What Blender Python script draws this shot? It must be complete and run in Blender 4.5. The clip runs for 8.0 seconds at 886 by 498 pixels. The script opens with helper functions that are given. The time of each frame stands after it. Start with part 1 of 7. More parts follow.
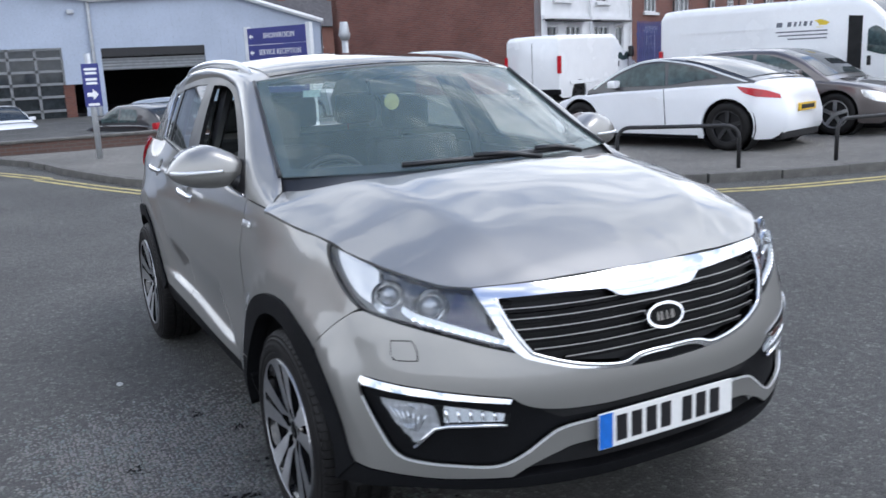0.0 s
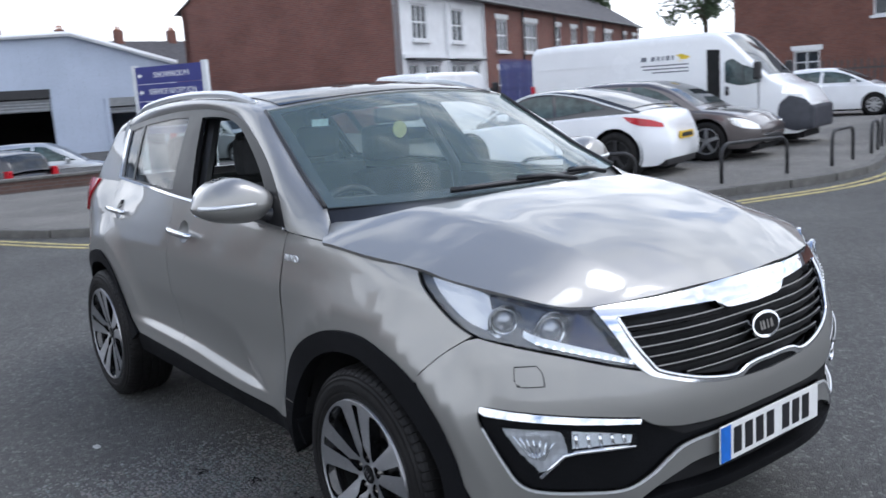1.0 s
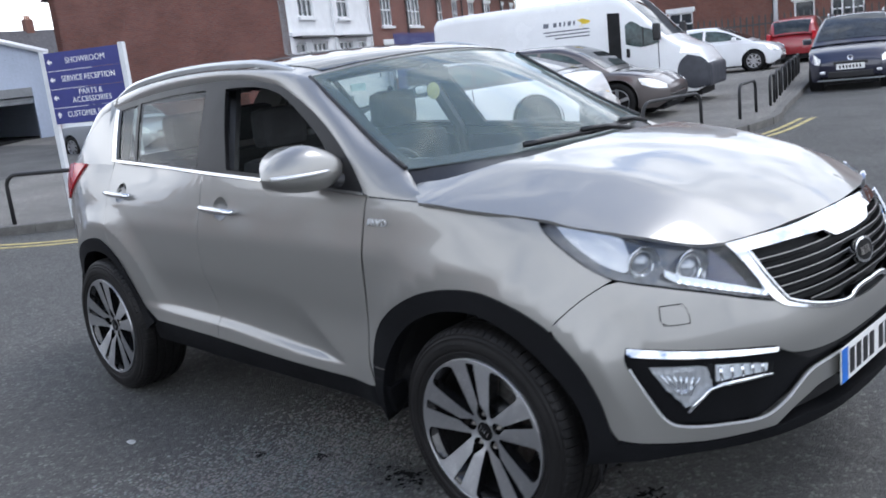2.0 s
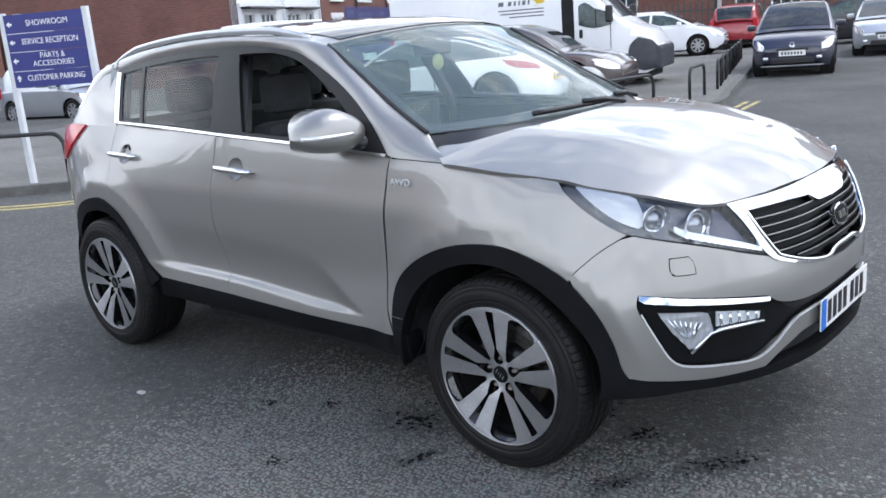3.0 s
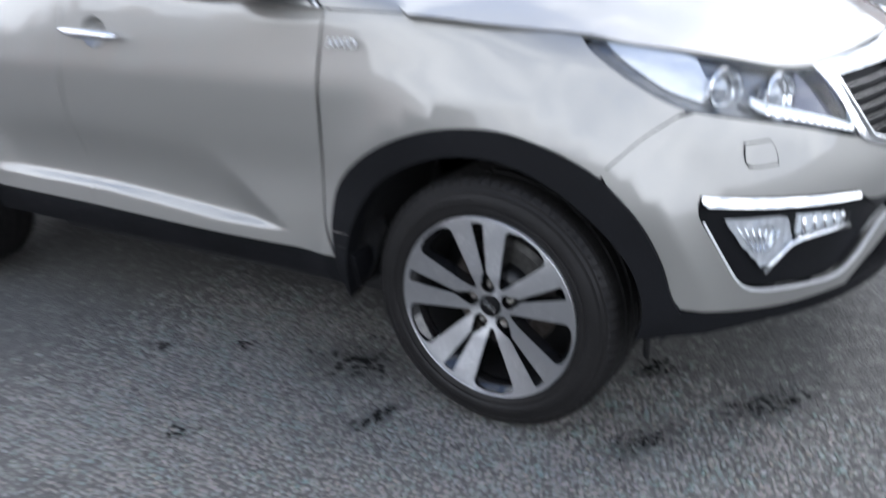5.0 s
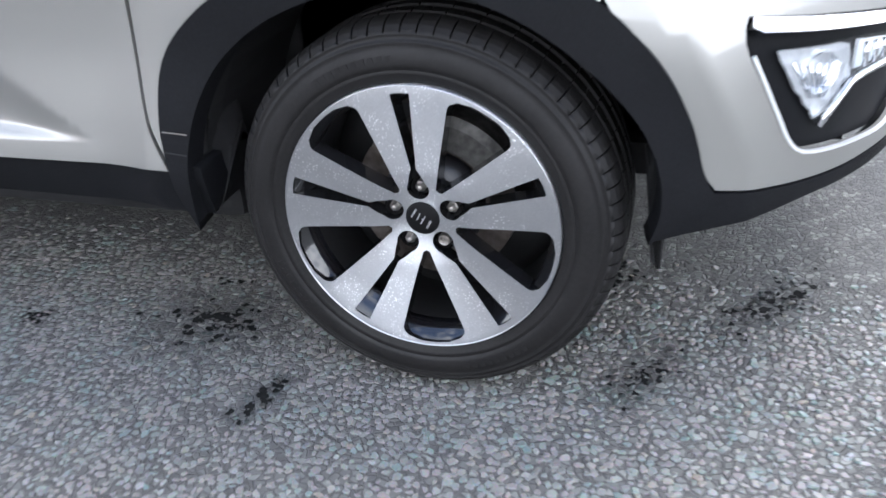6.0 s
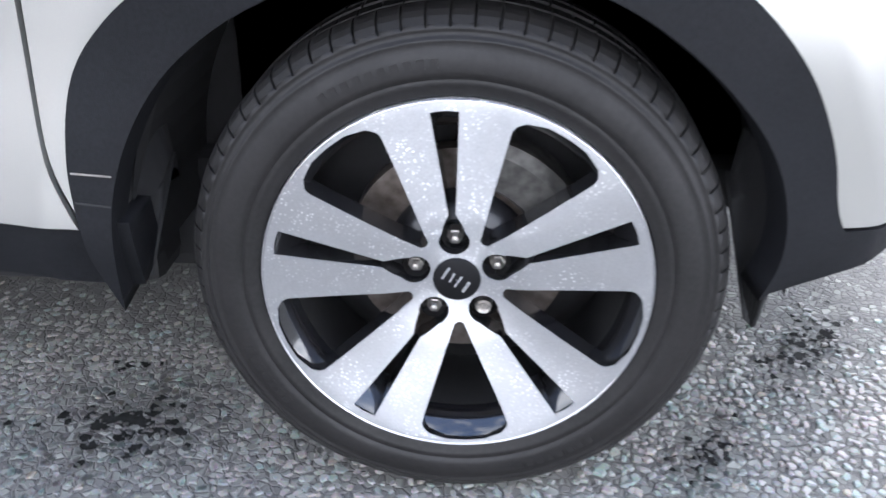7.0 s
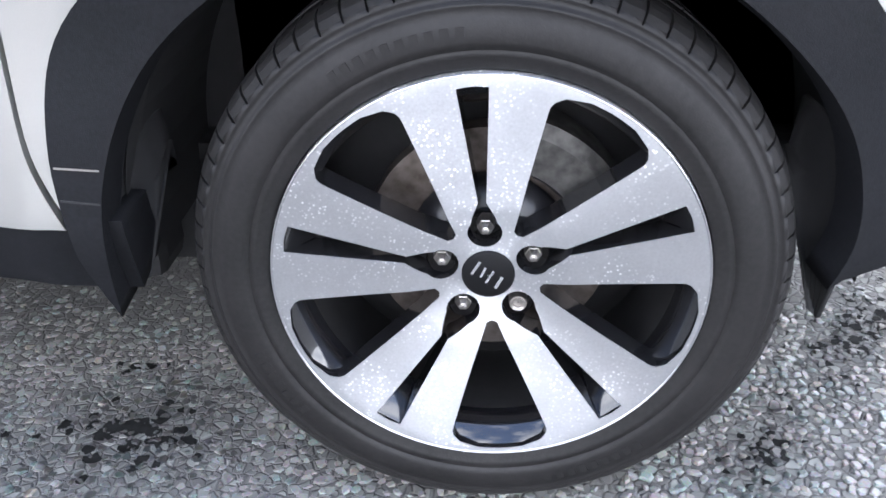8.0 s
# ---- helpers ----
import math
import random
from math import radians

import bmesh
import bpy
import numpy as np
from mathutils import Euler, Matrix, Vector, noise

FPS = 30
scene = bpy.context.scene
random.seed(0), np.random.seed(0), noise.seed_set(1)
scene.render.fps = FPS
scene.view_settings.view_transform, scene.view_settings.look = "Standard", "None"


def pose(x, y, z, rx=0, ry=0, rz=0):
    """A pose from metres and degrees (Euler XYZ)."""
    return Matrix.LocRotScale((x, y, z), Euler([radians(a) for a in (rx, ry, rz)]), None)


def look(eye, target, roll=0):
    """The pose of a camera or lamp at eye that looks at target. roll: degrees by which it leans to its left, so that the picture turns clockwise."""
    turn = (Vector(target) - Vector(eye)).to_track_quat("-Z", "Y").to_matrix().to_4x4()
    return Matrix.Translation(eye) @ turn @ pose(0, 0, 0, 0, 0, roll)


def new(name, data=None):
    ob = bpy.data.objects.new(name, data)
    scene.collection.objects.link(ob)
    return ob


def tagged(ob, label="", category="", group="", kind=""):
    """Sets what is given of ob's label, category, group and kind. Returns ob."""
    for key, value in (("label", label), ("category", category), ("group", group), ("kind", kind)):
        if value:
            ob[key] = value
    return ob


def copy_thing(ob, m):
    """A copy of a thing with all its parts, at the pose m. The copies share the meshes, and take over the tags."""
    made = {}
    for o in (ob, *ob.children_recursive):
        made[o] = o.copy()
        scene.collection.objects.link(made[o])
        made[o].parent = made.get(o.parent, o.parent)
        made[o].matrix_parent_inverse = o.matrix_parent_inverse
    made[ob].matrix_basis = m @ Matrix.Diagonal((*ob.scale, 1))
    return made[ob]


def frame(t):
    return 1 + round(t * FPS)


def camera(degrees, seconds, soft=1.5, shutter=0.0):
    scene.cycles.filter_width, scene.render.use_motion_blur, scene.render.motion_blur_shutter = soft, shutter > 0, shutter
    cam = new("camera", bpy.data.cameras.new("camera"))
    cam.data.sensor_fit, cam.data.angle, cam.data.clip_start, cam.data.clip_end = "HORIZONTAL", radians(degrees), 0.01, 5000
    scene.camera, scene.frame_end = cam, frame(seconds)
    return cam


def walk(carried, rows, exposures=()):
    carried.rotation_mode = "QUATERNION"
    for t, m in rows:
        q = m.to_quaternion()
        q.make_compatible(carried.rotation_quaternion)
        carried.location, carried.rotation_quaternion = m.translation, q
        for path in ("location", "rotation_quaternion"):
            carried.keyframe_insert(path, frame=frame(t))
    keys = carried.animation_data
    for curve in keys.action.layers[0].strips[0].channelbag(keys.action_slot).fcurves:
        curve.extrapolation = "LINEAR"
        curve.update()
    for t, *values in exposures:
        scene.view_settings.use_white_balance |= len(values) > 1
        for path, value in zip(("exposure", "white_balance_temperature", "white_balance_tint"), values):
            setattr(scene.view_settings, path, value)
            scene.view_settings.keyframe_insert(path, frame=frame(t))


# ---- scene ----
cam = camera(53.5, 8.0, 1.6, 0.5)
PATH = [
    (0, (2.798, -1.738, 1.597), (1.063, -0.836, 1.176), -2.7),
    (0.5, (2.546, -1.995, 1.55), (0.866, -0.988, 1.146), -3.1),
    (1, (2.323, -2.308, 1.573), (0.757, -1.115, 1.221), -3.7),
    (1.5, (2.116, -2.627, 1.582), (0.666, -1.306, 1.192), -5.2),
    (2, (1.848, -2.828, 1.559), (0.459, -1.454, 1.135), -6.4),
    (2.2, (1.808, -2.919, 1.566), (0.444, -1.528, 1.116), -6.2),
    (3.3, (1.81, -3.251, 1.574), (0.541, -1.785, 1.085), -4.6),
    (3.5, (1.799, -3.255, 1.588), (0.534, -1.787, 1.093), -4.8),
    (4, (1.7, -3.19, 1.561), (0.451, -1.714, 1.051), -4.6),
    (4.5, (1.443, -2.946, 1.496), (0.214, -1.463, 0.956), -4.8),
    (4.7, (1.313, -2.822, 1.476), (0.097, -1.341, 0.904), -4.5),
    (5, (1.047, -2.724, 1.362), (0.034, -1.165, 0.625), -3.7),
    (5.2, (0.934, -2.627, 1.291), (0.04, -1.031, 0.482), -4.1),
    (6.3, (0.332, -2.112, 0.993), (-0.11, -0.419, 0.024), -3.7),
    (6.5, (0.246, -2.041, 0.97), (-0.101, -0.335, -0.014), -3.3),
    (7, (0.05, -1.921, 0.931), (-0.069, -0.147, 0.015), -0.1),
    (7.5, (0.006, -1.846, 0.9), (-0.087, -0.087, -0.046), -0.6),
    (8, (0.022, -1.802, 0.899), (-0.123, -0.062, -0.077), -2.0),
]
walk(cam, [(t, look(eye, target, roll)) for t, eye, target, roll in PATH],
     [(0, .60, 5870, 11), (1, .48, 5850, 11), (2.2, .72, 5890, 11), (3.5, .97, 5930, 11), (4.5, 1.06, 5960, 11), (5.2, 1.34, 5990, 11), (6.4, 2.37, 6010, 12), (8, 2.82, 6020, 13.5)])

# ---- world and light ----
world = bpy.data.worlds.new("sky")
scene.world = world
world.use_nodes = True
wn, wl = world.node_tree.nodes, world.node_tree.links
wn.clear()
w_out, w_bg = wn.new("ShaderNodeOutputWorld"), wn.new("ShaderNodeBackground")
sky = wn.new("ShaderNodeTexSky")
sky.sky_type, sky.sun_disc = "NISHITA", False
SUN_EL, SUN_AZ = radians(60), radians(35)
sky.sun_elevation, sky.sun_rotation = SUN_EL, SUN_AZ
sky_dim = wn.new("ShaderNodeVectorMath")
sky_dim.operation = "SCALE"
sky_dim.inputs["Scale"].default_value = 0.11
w_co, w_map = wn.new("ShaderNodeTexCoord"), wn.new("ShaderNodeMapping")
w_map.inputs["Scale"].default_value = (1.0, 1.0, 2.2)
cloud = wn.new("ShaderNodeTexNoise")
cloud.inputs["Scale"].default_value, cloud.inputs["Detail"].default_value, cloud.inputs["Roughness"].default_value = 4.2, 8.0, 0.58
cover = wn.new("ShaderNodeValToRGB")
cover.color_ramp.elements[0].position, cover.color_ramp.elements[1].position = 0.43, 0.54
grey = wn.new("ShaderNodeTexNoise")
grey.inputs["Scale"].default_value, grey.inputs["Detail"].default_value = 7.5, 7.0
cloud_colour = wn.new("ShaderNodeValToRGB")
cloud_colour.color_ramp.elements[0].color, cloud_colour.color_ramp.elements[1].color = (0.52, 0.55, 0.60, 1), (1.05, 1.04, 1.02, 1)
cloud_colour.color_ramp.elements[0].position, cloud_colour.color_ramp.elements[1].position = 0.38, 0.62
w_mix = wn.new("ShaderNodeMixRGB")
wl.new(w_co.outputs["Generated"], w_map.inputs["Vector"])
wl.new(w_map.outputs["Vector"], cloud.inputs["Vector"])
wl.new(w_map.outputs["Vector"], grey.inputs["Vector"])
# heaped clouds close up towards the horizon and leave gaps overhead
w_up, w_heap = wn.new("ShaderNodeSeparateXYZ"), wn.new("ShaderNodeMath")
w_heap.operation = "MULTIPLY_ADD"
w_heap.inputs[1].default_value, w_heap.inputs[2].default_value = -0.38, 0.26
w_sum = wn.new("ShaderNodeMath")
wl.new(w_co.outputs["Generated"], w_up.inputs["Vector"])
wl.new(w_up.outputs["Z"], w_heap.inputs[0])
wl.new(cloud.outputs["Fac"], w_sum.inputs[0])
wl.new(w_heap.outputs[0], w_sum.inputs[1])
wl.new(w_sum.outputs[0], cover.inputs["Fac"])
wl.new(grey.outputs["Fac"], cloud_colour.inputs["Fac"])
wl.new(sky.outputs["Color"], sky_dim.inputs[0])
wl.new(cover.outputs["Color"], w_mix.inputs["Fac"])
wl.new(sky_dim.outputs["Vector"], w_mix.inputs["Color1"])
wl.new(cloud_colour.outputs["Color"], w_mix.inputs["Color2"])
wl.new(w_mix.outputs["Color"], w_bg.inputs["Color"])
# brighter haze towards the horizon, deeper sky overhead
w_fall = wn.new("ShaderNodeMapRange")
w_fall.inputs["To Min"].default_value, w_fall.inputs["To Max"].default_value = 1.66, 1.1
wl.new(w_up.outputs["Z"], w_fall.inputs["Value"])
wl.new(w_fall.outputs["Result"], w_bg.inputs["Strength"])
wl.new(w_bg.outputs["Background"], w_out.inputs["Surface"])
sun_data = bpy.data.lights.new("sun", "SUN")
sun_data.energy, sun_data.angle, sun_data.color = .85, radians(28), (1.0, 0.96, 0.9)
sun = new("sun", sun_data)
# the light comes from the sky's own sun: rotation 0 is +y, turning towards +x
_d = Vector((math.sin(SUN_AZ) * math.cos(SUN_EL), math.cos(SUN_AZ) * math.cos(SUN_EL), math.sin(SUN_EL)))
sun.matrix_world = look(_d * 50, (0, 0, 0))


# ---- materials ----
def surface(name, base, rough=0.5, metal=0.0, coat=0.0, vary=0.12, scale=6.0, fine=60.0, relief=0.0, relief_scale=80.0, spec=0.5, second=None, rough_vary=0.1):
    """A painted, cast, woven or stony surface: broad and fine variation of colour, uneven gloss and a small relief."""
    m = bpy.data.materials.new(name)
    m.use_nodes = True
    n, l = m.node_tree.nodes, m.node_tree.links
    p = n["Principled BSDF"]
    co = n.new("ShaderNodeTexCoord")
    broad, small = n.new("ShaderNodeTexNoise"), n.new("ShaderNodeTexNoise")
    broad.inputs["Scale"].default_value, broad.inputs["Detail"].default_value = scale, 5
    small.inputs["Scale"].default_value, small.inputs["Detail"].default_value = fine, 3
    for t in (broad, small):
        l.new(co.outputs["Object"], t.inputs["Vector"])
    add = n.new("ShaderNodeMath")
    add.operation = "ADD"
    l.new(broad.outputs["Fac"], add.inputs[0])
    l.new(small.outputs["Fac"], add.inputs[1])
    ramp = n.new("ShaderNodeMapRange")
    ramp.inputs["From Min"].default_value, ramp.inputs["From Max"].default_value = 0.7, 1.3
    l.new(add.outputs[0], ramp.inputs["Value"])
    mix = n.new("ShaderNodeMixRGB")
    other = second or tuple(c * (1 - 2 * vary) for c in base)
    mix.inputs["Color1"].default_value = (*[min(1, c * (1 + vary)) for c in base], 1)
    mix.inputs["Color2"].default_value = (*other, 1)
    l.new(ramp.outputs["Result"], mix.inputs["Fac"])
    l.new(mix.outputs["Color"], p.inputs["Base Color"])
    rr = n.new("ShaderNodeMapRange")
    rr.inputs["To Min"].default_value, rr.inputs["To Max"].default_value = max(0.02, rough - rough_vary), min(1, rough + rough_vary)
    l.new(broad.outputs["Fac"], rr.inputs["Value"])
    l.new(rr.outputs["Result"], p.inputs["Roughness"])
    p.inputs["Metallic"].default_value, p.inputs["Coat Weight"].default_value, p.inputs["Specular IOR Level"].default_value = metal, coat, spec
    p.inputs["Coat Roughness"].default_value, p.inputs["Coat IOR"].default_value = 0.02, 1.55
    if relief:
        grain, b = n.new("ShaderNodeTexNoise"), n.new("ShaderNodeBump")
        grain.inputs["Scale"].default_value, grain.inputs["Detail"].default_value = relief_scale, 4
        l.new(co.outputs["Object"], grain.inputs["Vector"])
        l.new(grain.outputs["Fac"], b.inputs["Height"])
        b.inputs["Strength"].default_value, b.inputs["Distance"].default_value = 0.6, relief
        l.new(b.outputs["Normal"], p.inputs["Normal"])
    return m


def glass(name, tint, gloss=0.03, index=1.56, dust_veil=0.0):
    """A thin tinted pane: light passes straight, and the face mirrors by its Fresnel gloss."""
    m = bpy.data.materials.new(name)
    m.use_nodes = True
    n, l = m.node_tree.nodes, m.node_tree.links
    n.clear()
    out, mix = n.new("ShaderNodeOutputMaterial"), n.new("ShaderNodeMixShader")
    tr, gl, fr = n.new("ShaderNodeBsdfTransparent"), n.new("ShaderNodeBsdfGlossy"), n.new("ShaderNodeLayerWeight")
    tr.inputs["Color"].default_value = (*tint, 1)
    gl.inputs["Roughness"].default_value = gloss
    # mirror share rises from its value head-on to one at a glancing angle, alike on both faces
    head_on = ((index - 1) / (index + 1)) ** 2
    fr.inputs["Blend"].default_value = .5
    glance, share = n.new("ShaderNodeMath"), n.new("ShaderNodeMath")
    glance.operation, share.operation = "POWER", "MULTIPLY_ADD"
    glance.inputs[1].default_value = 5.0
    share.inputs[1].default_value, share.inputs[2].default_value = 1 - head_on, head_on
    l.new(fr.outputs["Facing"], glance.inputs[0])
    l.new(glance.outputs[0], share.inputs[0])
    l.new(share.outputs[0], mix.inputs[0])
    l.new(tr.outputs[0], mix.inputs[1])
    l.new(gl.outputs[0], mix.inputs[2])
    last = mix
    # teal diffuse film: thin dust, plus reflected sky haze painted in as colour
    if dust_veil:
        film, last = n.new("ShaderNodeBsdfDiffuse"), n.new("ShaderNodeMixShader")
        film.inputs["Color"].default_value = (.56, .76, .74, 1)
        co, veil_noise, amount = n.new("ShaderNodeTexCoord"), n.new("ShaderNodeTexNoise"), n.new("ShaderNodeMapRange")
        veil_noise.inputs["Scale"].default_value = 2.5
        amount.inputs["To Min"].default_value, amount.inputs["To Max"].default_value = dust_veil * .6, dust_veil * 1.4
        l.new(co.outputs["Object"], veil_noise.inputs["Vector"])
        l.new(veil_noise.outputs["Fac"], amount.inputs["Value"])
        l.new(amount.outputs["Result"], last.inputs[0])
        l.new(mix.outputs[0], last.inputs[1])
        l.new(film.outputs[0], last.inputs[2])
    l.new(last.outputs[0], out.inputs["Surface"])
    return m


def glow(name, colour, strength):
    m = bpy.data.materials.new(name)
    m.use_nodes = True
    p = m.node_tree.nodes["Principled BSDF"]
    p.inputs["Base Color"].default_value = (*colour, 1)
    p.inputs["Emission Color"].default_value, p.inputs["Emission Strength"].default_value = (*colour, 1), strength
    return m


PAINT = surface("champagne_silver_paint", (.312, .306, .290), .42, .70, 1.0, .03, 1.5, 900, spec=.5, rough_vary=.03)
CLAD = surface("grey_black_plastic", (.0070, .0073, .0086), .60, 0, 0, .2, 5, 200, .0006, 700, spec=.11)
BLACK = surface("black_trim", (.012, .012, .014), .35, 0, 0, .2, 6, 100)
# near-black for deep black parts; in openings it puts the shade into the colour
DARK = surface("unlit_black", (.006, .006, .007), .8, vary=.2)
ROOFGLASS = surface("tinted_roof_glass", (.012, .014, .016), .05, 0, 0, .2, 8, 90, spec=.55, rough_vary=.03)
PILLARBLACK = surface("black_pillar_film", (.010, .010, .011), .32, 0, 0, .15, 6, 100, spec=.22)
GLOSSBLACK = surface("gloss_black_paint", (.01, .01, .011), .12, 0, .6, .2, 8, 90)
SATIN = surface("satin_chrome", (.85, .86, .87), .38, .55, .3, .03)
CHROME = surface("chrome", (.82, .83, .85), .07, 1.0, vary=.03, rough_vary=.03)
RUBBER = surface("tyre_rubber", (.0098, .0092, .0092), .55, 0, 0, .25, 9, 150, .0004, 420, spec=.22)
STEEL = surface("worn_steel", (.32, .30, .28), .38, .9, vary=.2, scale=12)
RUST = surface("brake_disc_steel", (.12, .105, .095), .42, .7, vary=.3, scale=14, second=(.055, .042, .034))
# the last value sets the painted haze and dust on the windscreen
SCREEN = glass("windscreen_glass", (.93, .98, .96), .02, 1.72, .10)
SIDEGLASS = glass("privacy_glass", (.60, .66, .64), .02, 1.40)
CLEAR = glass("clear_lens", (.93, .95, .96))
CLOTH = surface("dark_seat_cloth", (.040, .041, .044), .85, vary=.25, fine=300, relief=.001, relief_scale=500)
DASH = surface("dash_plastic", (.10, .105, .11), .6, vary=.2)
LINER = surface("headliner_cloth", (.33, .35, .36), .9)
REDLENS = surface("red_lamp_lens", (.50, .012, .022), .15, 0, .25, .12)
PEARL = surface("lamp_reflector", (.86, .87, .89), .30, .7, vary=.06)
LAMPGREY = surface("lamp_bezel", (.15, .152, .16), .22, .75, vary=.1)
BULB = glow("daytime_led", (1.0, 1.0, 1.0), 1.0)
# lamp black whose violet tint paints in the reflected sky
SKYTINT = surface("sky_tinted_lamp_black", (.020, .022, .06), .12, .3, .8)
SLAT = surface("black_slat", (.004, .004, .0045), .6, spec=.12)
LED = surface("clear_led_strip", (.9, .92, .95), .2, 0, .5, .03)
WHITEPLATE = surface("plate_white", (.78, .78, .76), .35, vary=.04)
PLATEBLUE = surface("plate_blue", (.02, .16, .62), .35)
PLATEINK = surface("plate_black", (.012, .012, .014), .4)
YELLOWPLATE = surface("plate_yellow", (.75, .48, .03), .35)


def machined(name):
    """Diamond-turned aluminium with brake dust and water spots."""
    m = surface(name, (.53, .535, .55), .34, .95, .15, .05, 20, 300, .0002, 900)
    n, l = m.node_tree.nodes, m.node_tree.links
    p = n["Principled BSDF"]
    co, spots, cut = n.new("ShaderNodeTexCoord"), n.new("ShaderNodeTexVoronoi"), n.new("ShaderNodeMapRange")
    # the lathe's fine rings stretch the highlight across the spokes
    turned = n.new("ShaderNodeTangent")
    turned.direction_type, turned.axis = "RADIAL", "Y"
    l.new(turned.outputs["Tangent"], p.inputs["Tangent"])
    p.inputs["Anisotropic"].default_value, p.inputs["Anisotropic Rotation"].default_value = .8, .25
    spots.inputs["Scale"].default_value = 190
    l.new(co.outputs["Object"], spots.inputs["Vector"])
    cut.inputs["From Min"].default_value, cut.inputs["From Max"].default_value = .16, .34
    cut.inputs["To Min"].default_value, cut.inputs["To Max"].default_value = .9, 0
    l.new(spots.outputs["Distance"], cut.inputs["Value"])
    mask = n.new("ShaderNodeTexNoise")
    mask.inputs["Scale"].default_value = 22
    l.new(co.outputs["Object"], mask.inputs["Vector"])
    mm = n.new("ShaderNodeMapRange")
    mm.inputs["From Min"].default_value, mm.inputs["From Max"].default_value = .44, .66
    l.new(mask.outputs["Fac"], mm.inputs["Value"])
    mul = n.new("ShaderNodeMath")
    mul.operation = "MULTIPLY"
    l.new(cut.outputs["Result"], mul.inputs[0])
    l.new(mm.outputs["Result"], mul.inputs[1])
    mix = n.new("ShaderNodeMixRGB")
    old = p.inputs["Base Color"].links[0].from_socket
    l.new(old, mix.inputs["Color1"])
    mix.inputs["Color2"].default_value = (1.0, 1.0, 1.0, 1)
    l.new(mul.outputs[0], mix.inputs["Fac"])
    l.new(mix.outputs["Color"], p.inputs["Base Color"])
    rough = p.inputs["Roughness"].links[0].from_socket
    ad = n.new("ShaderNodeMath")
    ad.operation = "MULTIPLY_ADD"
    l.new(mul.outputs[0], ad.inputs[0])
    ad.inputs[1].default_value = .5
    l.new(rough, ad.inputs[2])
    l.new(ad.outputs[0], p.inputs["Roughness"])
    return m


ALLOY = machined("machined_alloy")


def tarmac(name, stone=.0065, tone=(.060, .060, .062), wet=True):
    """Worn asphalt: chippings in bitumen, paler where worn, with broad stains."""
    m = bpy.data.materials.new(name)
    m.use_nodes = True
    n, l = m.node_tree.nodes, m.node_tree.links
    p = n["Principled BSDF"]
    co = n.new("ShaderNodeTexCoord")
    vor, edge = n.new("ShaderNodeTexVoronoi"), n.new("ShaderNodeTexVoronoi")
    edge.feature = "DISTANCE_TO_EDGE"
    for v in (vor, edge):
        v.inputs["Scale"].default_value = 1 / (stone * 1.7)
        l.new(co.outputs["Object"], v.inputs["Vector"])
    broad, mid = n.new("ShaderNodeTexNoise"), n.new("ShaderNodeTexNoise")
    broad.inputs["Scale"].default_value, broad.inputs["Detail"].default_value = .55, 6
    mid.inputs["Scale"].default_value, mid.inputs["Detail"].default_value = 14, 6
    for t in (broad, mid):
        l.new(co.outputs["Object"], t.inputs["Vector"])
    hue = n.new("ShaderNodeSeparateColor")
    l.new(vor.outputs["Color"], hue.inputs["Color"])
    ramp = n.new("ShaderNodeValToRGB")
    e = ramp.color_ramp.elements
    e[0].position, e[0].color = 0, (tone[0] * .75, tone[1] * .75, tone[2] * .76, 1)
    e[1].position, e[1].color = 1, (tone[0] * 2.0, tone[1] * 2.1, tone[2] * 2.0, 1)
    q = e.new(.45)
    q.color = (tone[0] * 1.0, tone[1] * 1.04, tone[2], 1)
    q = e.new(.8)
    q.color = (tone[0] * 1.25, tone[1] * 1.32, tone[2] * 1.28, 1)
    l.new(hue.outputs["Red"], ramp.inputs["Fac"])
    gap = n.new("ShaderNodeMapRange")
    gap.inputs["From Min"].default_value, gap.inputs["From Max"].default_value = 0.02, .14
    l.new(edge.outputs["Distance"], gap.inputs["Value"])
    mix = n.new("ShaderNodeMixRGB")
    mix.inputs["Color1"].default_value = (tone[0] * .72, tone[1] * .72, tone[2] * .72, 1)
    l.new(gap.outputs["Result"], mix.inputs["Fac"])
    l.new(ramp.outputs["Color"], mix.inputs["Color2"])
    wear = n.new("ShaderNodeMapRange")
    wear.inputs["From Min"].default_value, wear.inputs["From Max"].default_value = .35, .68
    wear.inputs["To Min"].default_value, wear.inputs["To Max"].default_value = .80, 1.25
    l.new(broad.outputs["Fac"], wear.inputs["Value"])
    wear2 = n.new("ShaderNodeMapRange")
    wear2.inputs["From Min"].default_value, wear2.inputs["From Max"].default_value = .3, .7
    wear2.inputs["To Min"].default_value, wear2.inputs["To Max"].default_value = .82, 1.18
    l.new(mid.outputs["Fac"], wear2.inputs["Value"])
    mm = n.new("ShaderNodeMath")
    mm.operation = "MULTIPLY"
    l.new(wear.outputs["Result"], mm.inputs[0])
    l.new(wear2.outputs["Result"], mm.inputs[1])
    sc = n.new("ShaderNodeVectorMath")
    sc.operation = "SCALE"
    l.new(mix.outputs["Color"], sc.inputs[0])
    l.new(mm.outputs[0], sc.inputs["Scale"])
    l.new(sc.outputs["Vector"], p.inputs["Base Color"])
    p.inputs["Roughness"].default_value = .82
    b = n.new("ShaderNodeBump")
    b.inputs["Strength"].default_value, b.inputs["Distance"].default_value = .7, stone * .5
    l.new(gap.outputs["Result"], b.inputs["Height"])
    l.new(b.outputs["Normal"], p.inputs["Normal"])
    return m


ASPHALT = tarmac("asphalt", .0095, (.086, .083, .080))
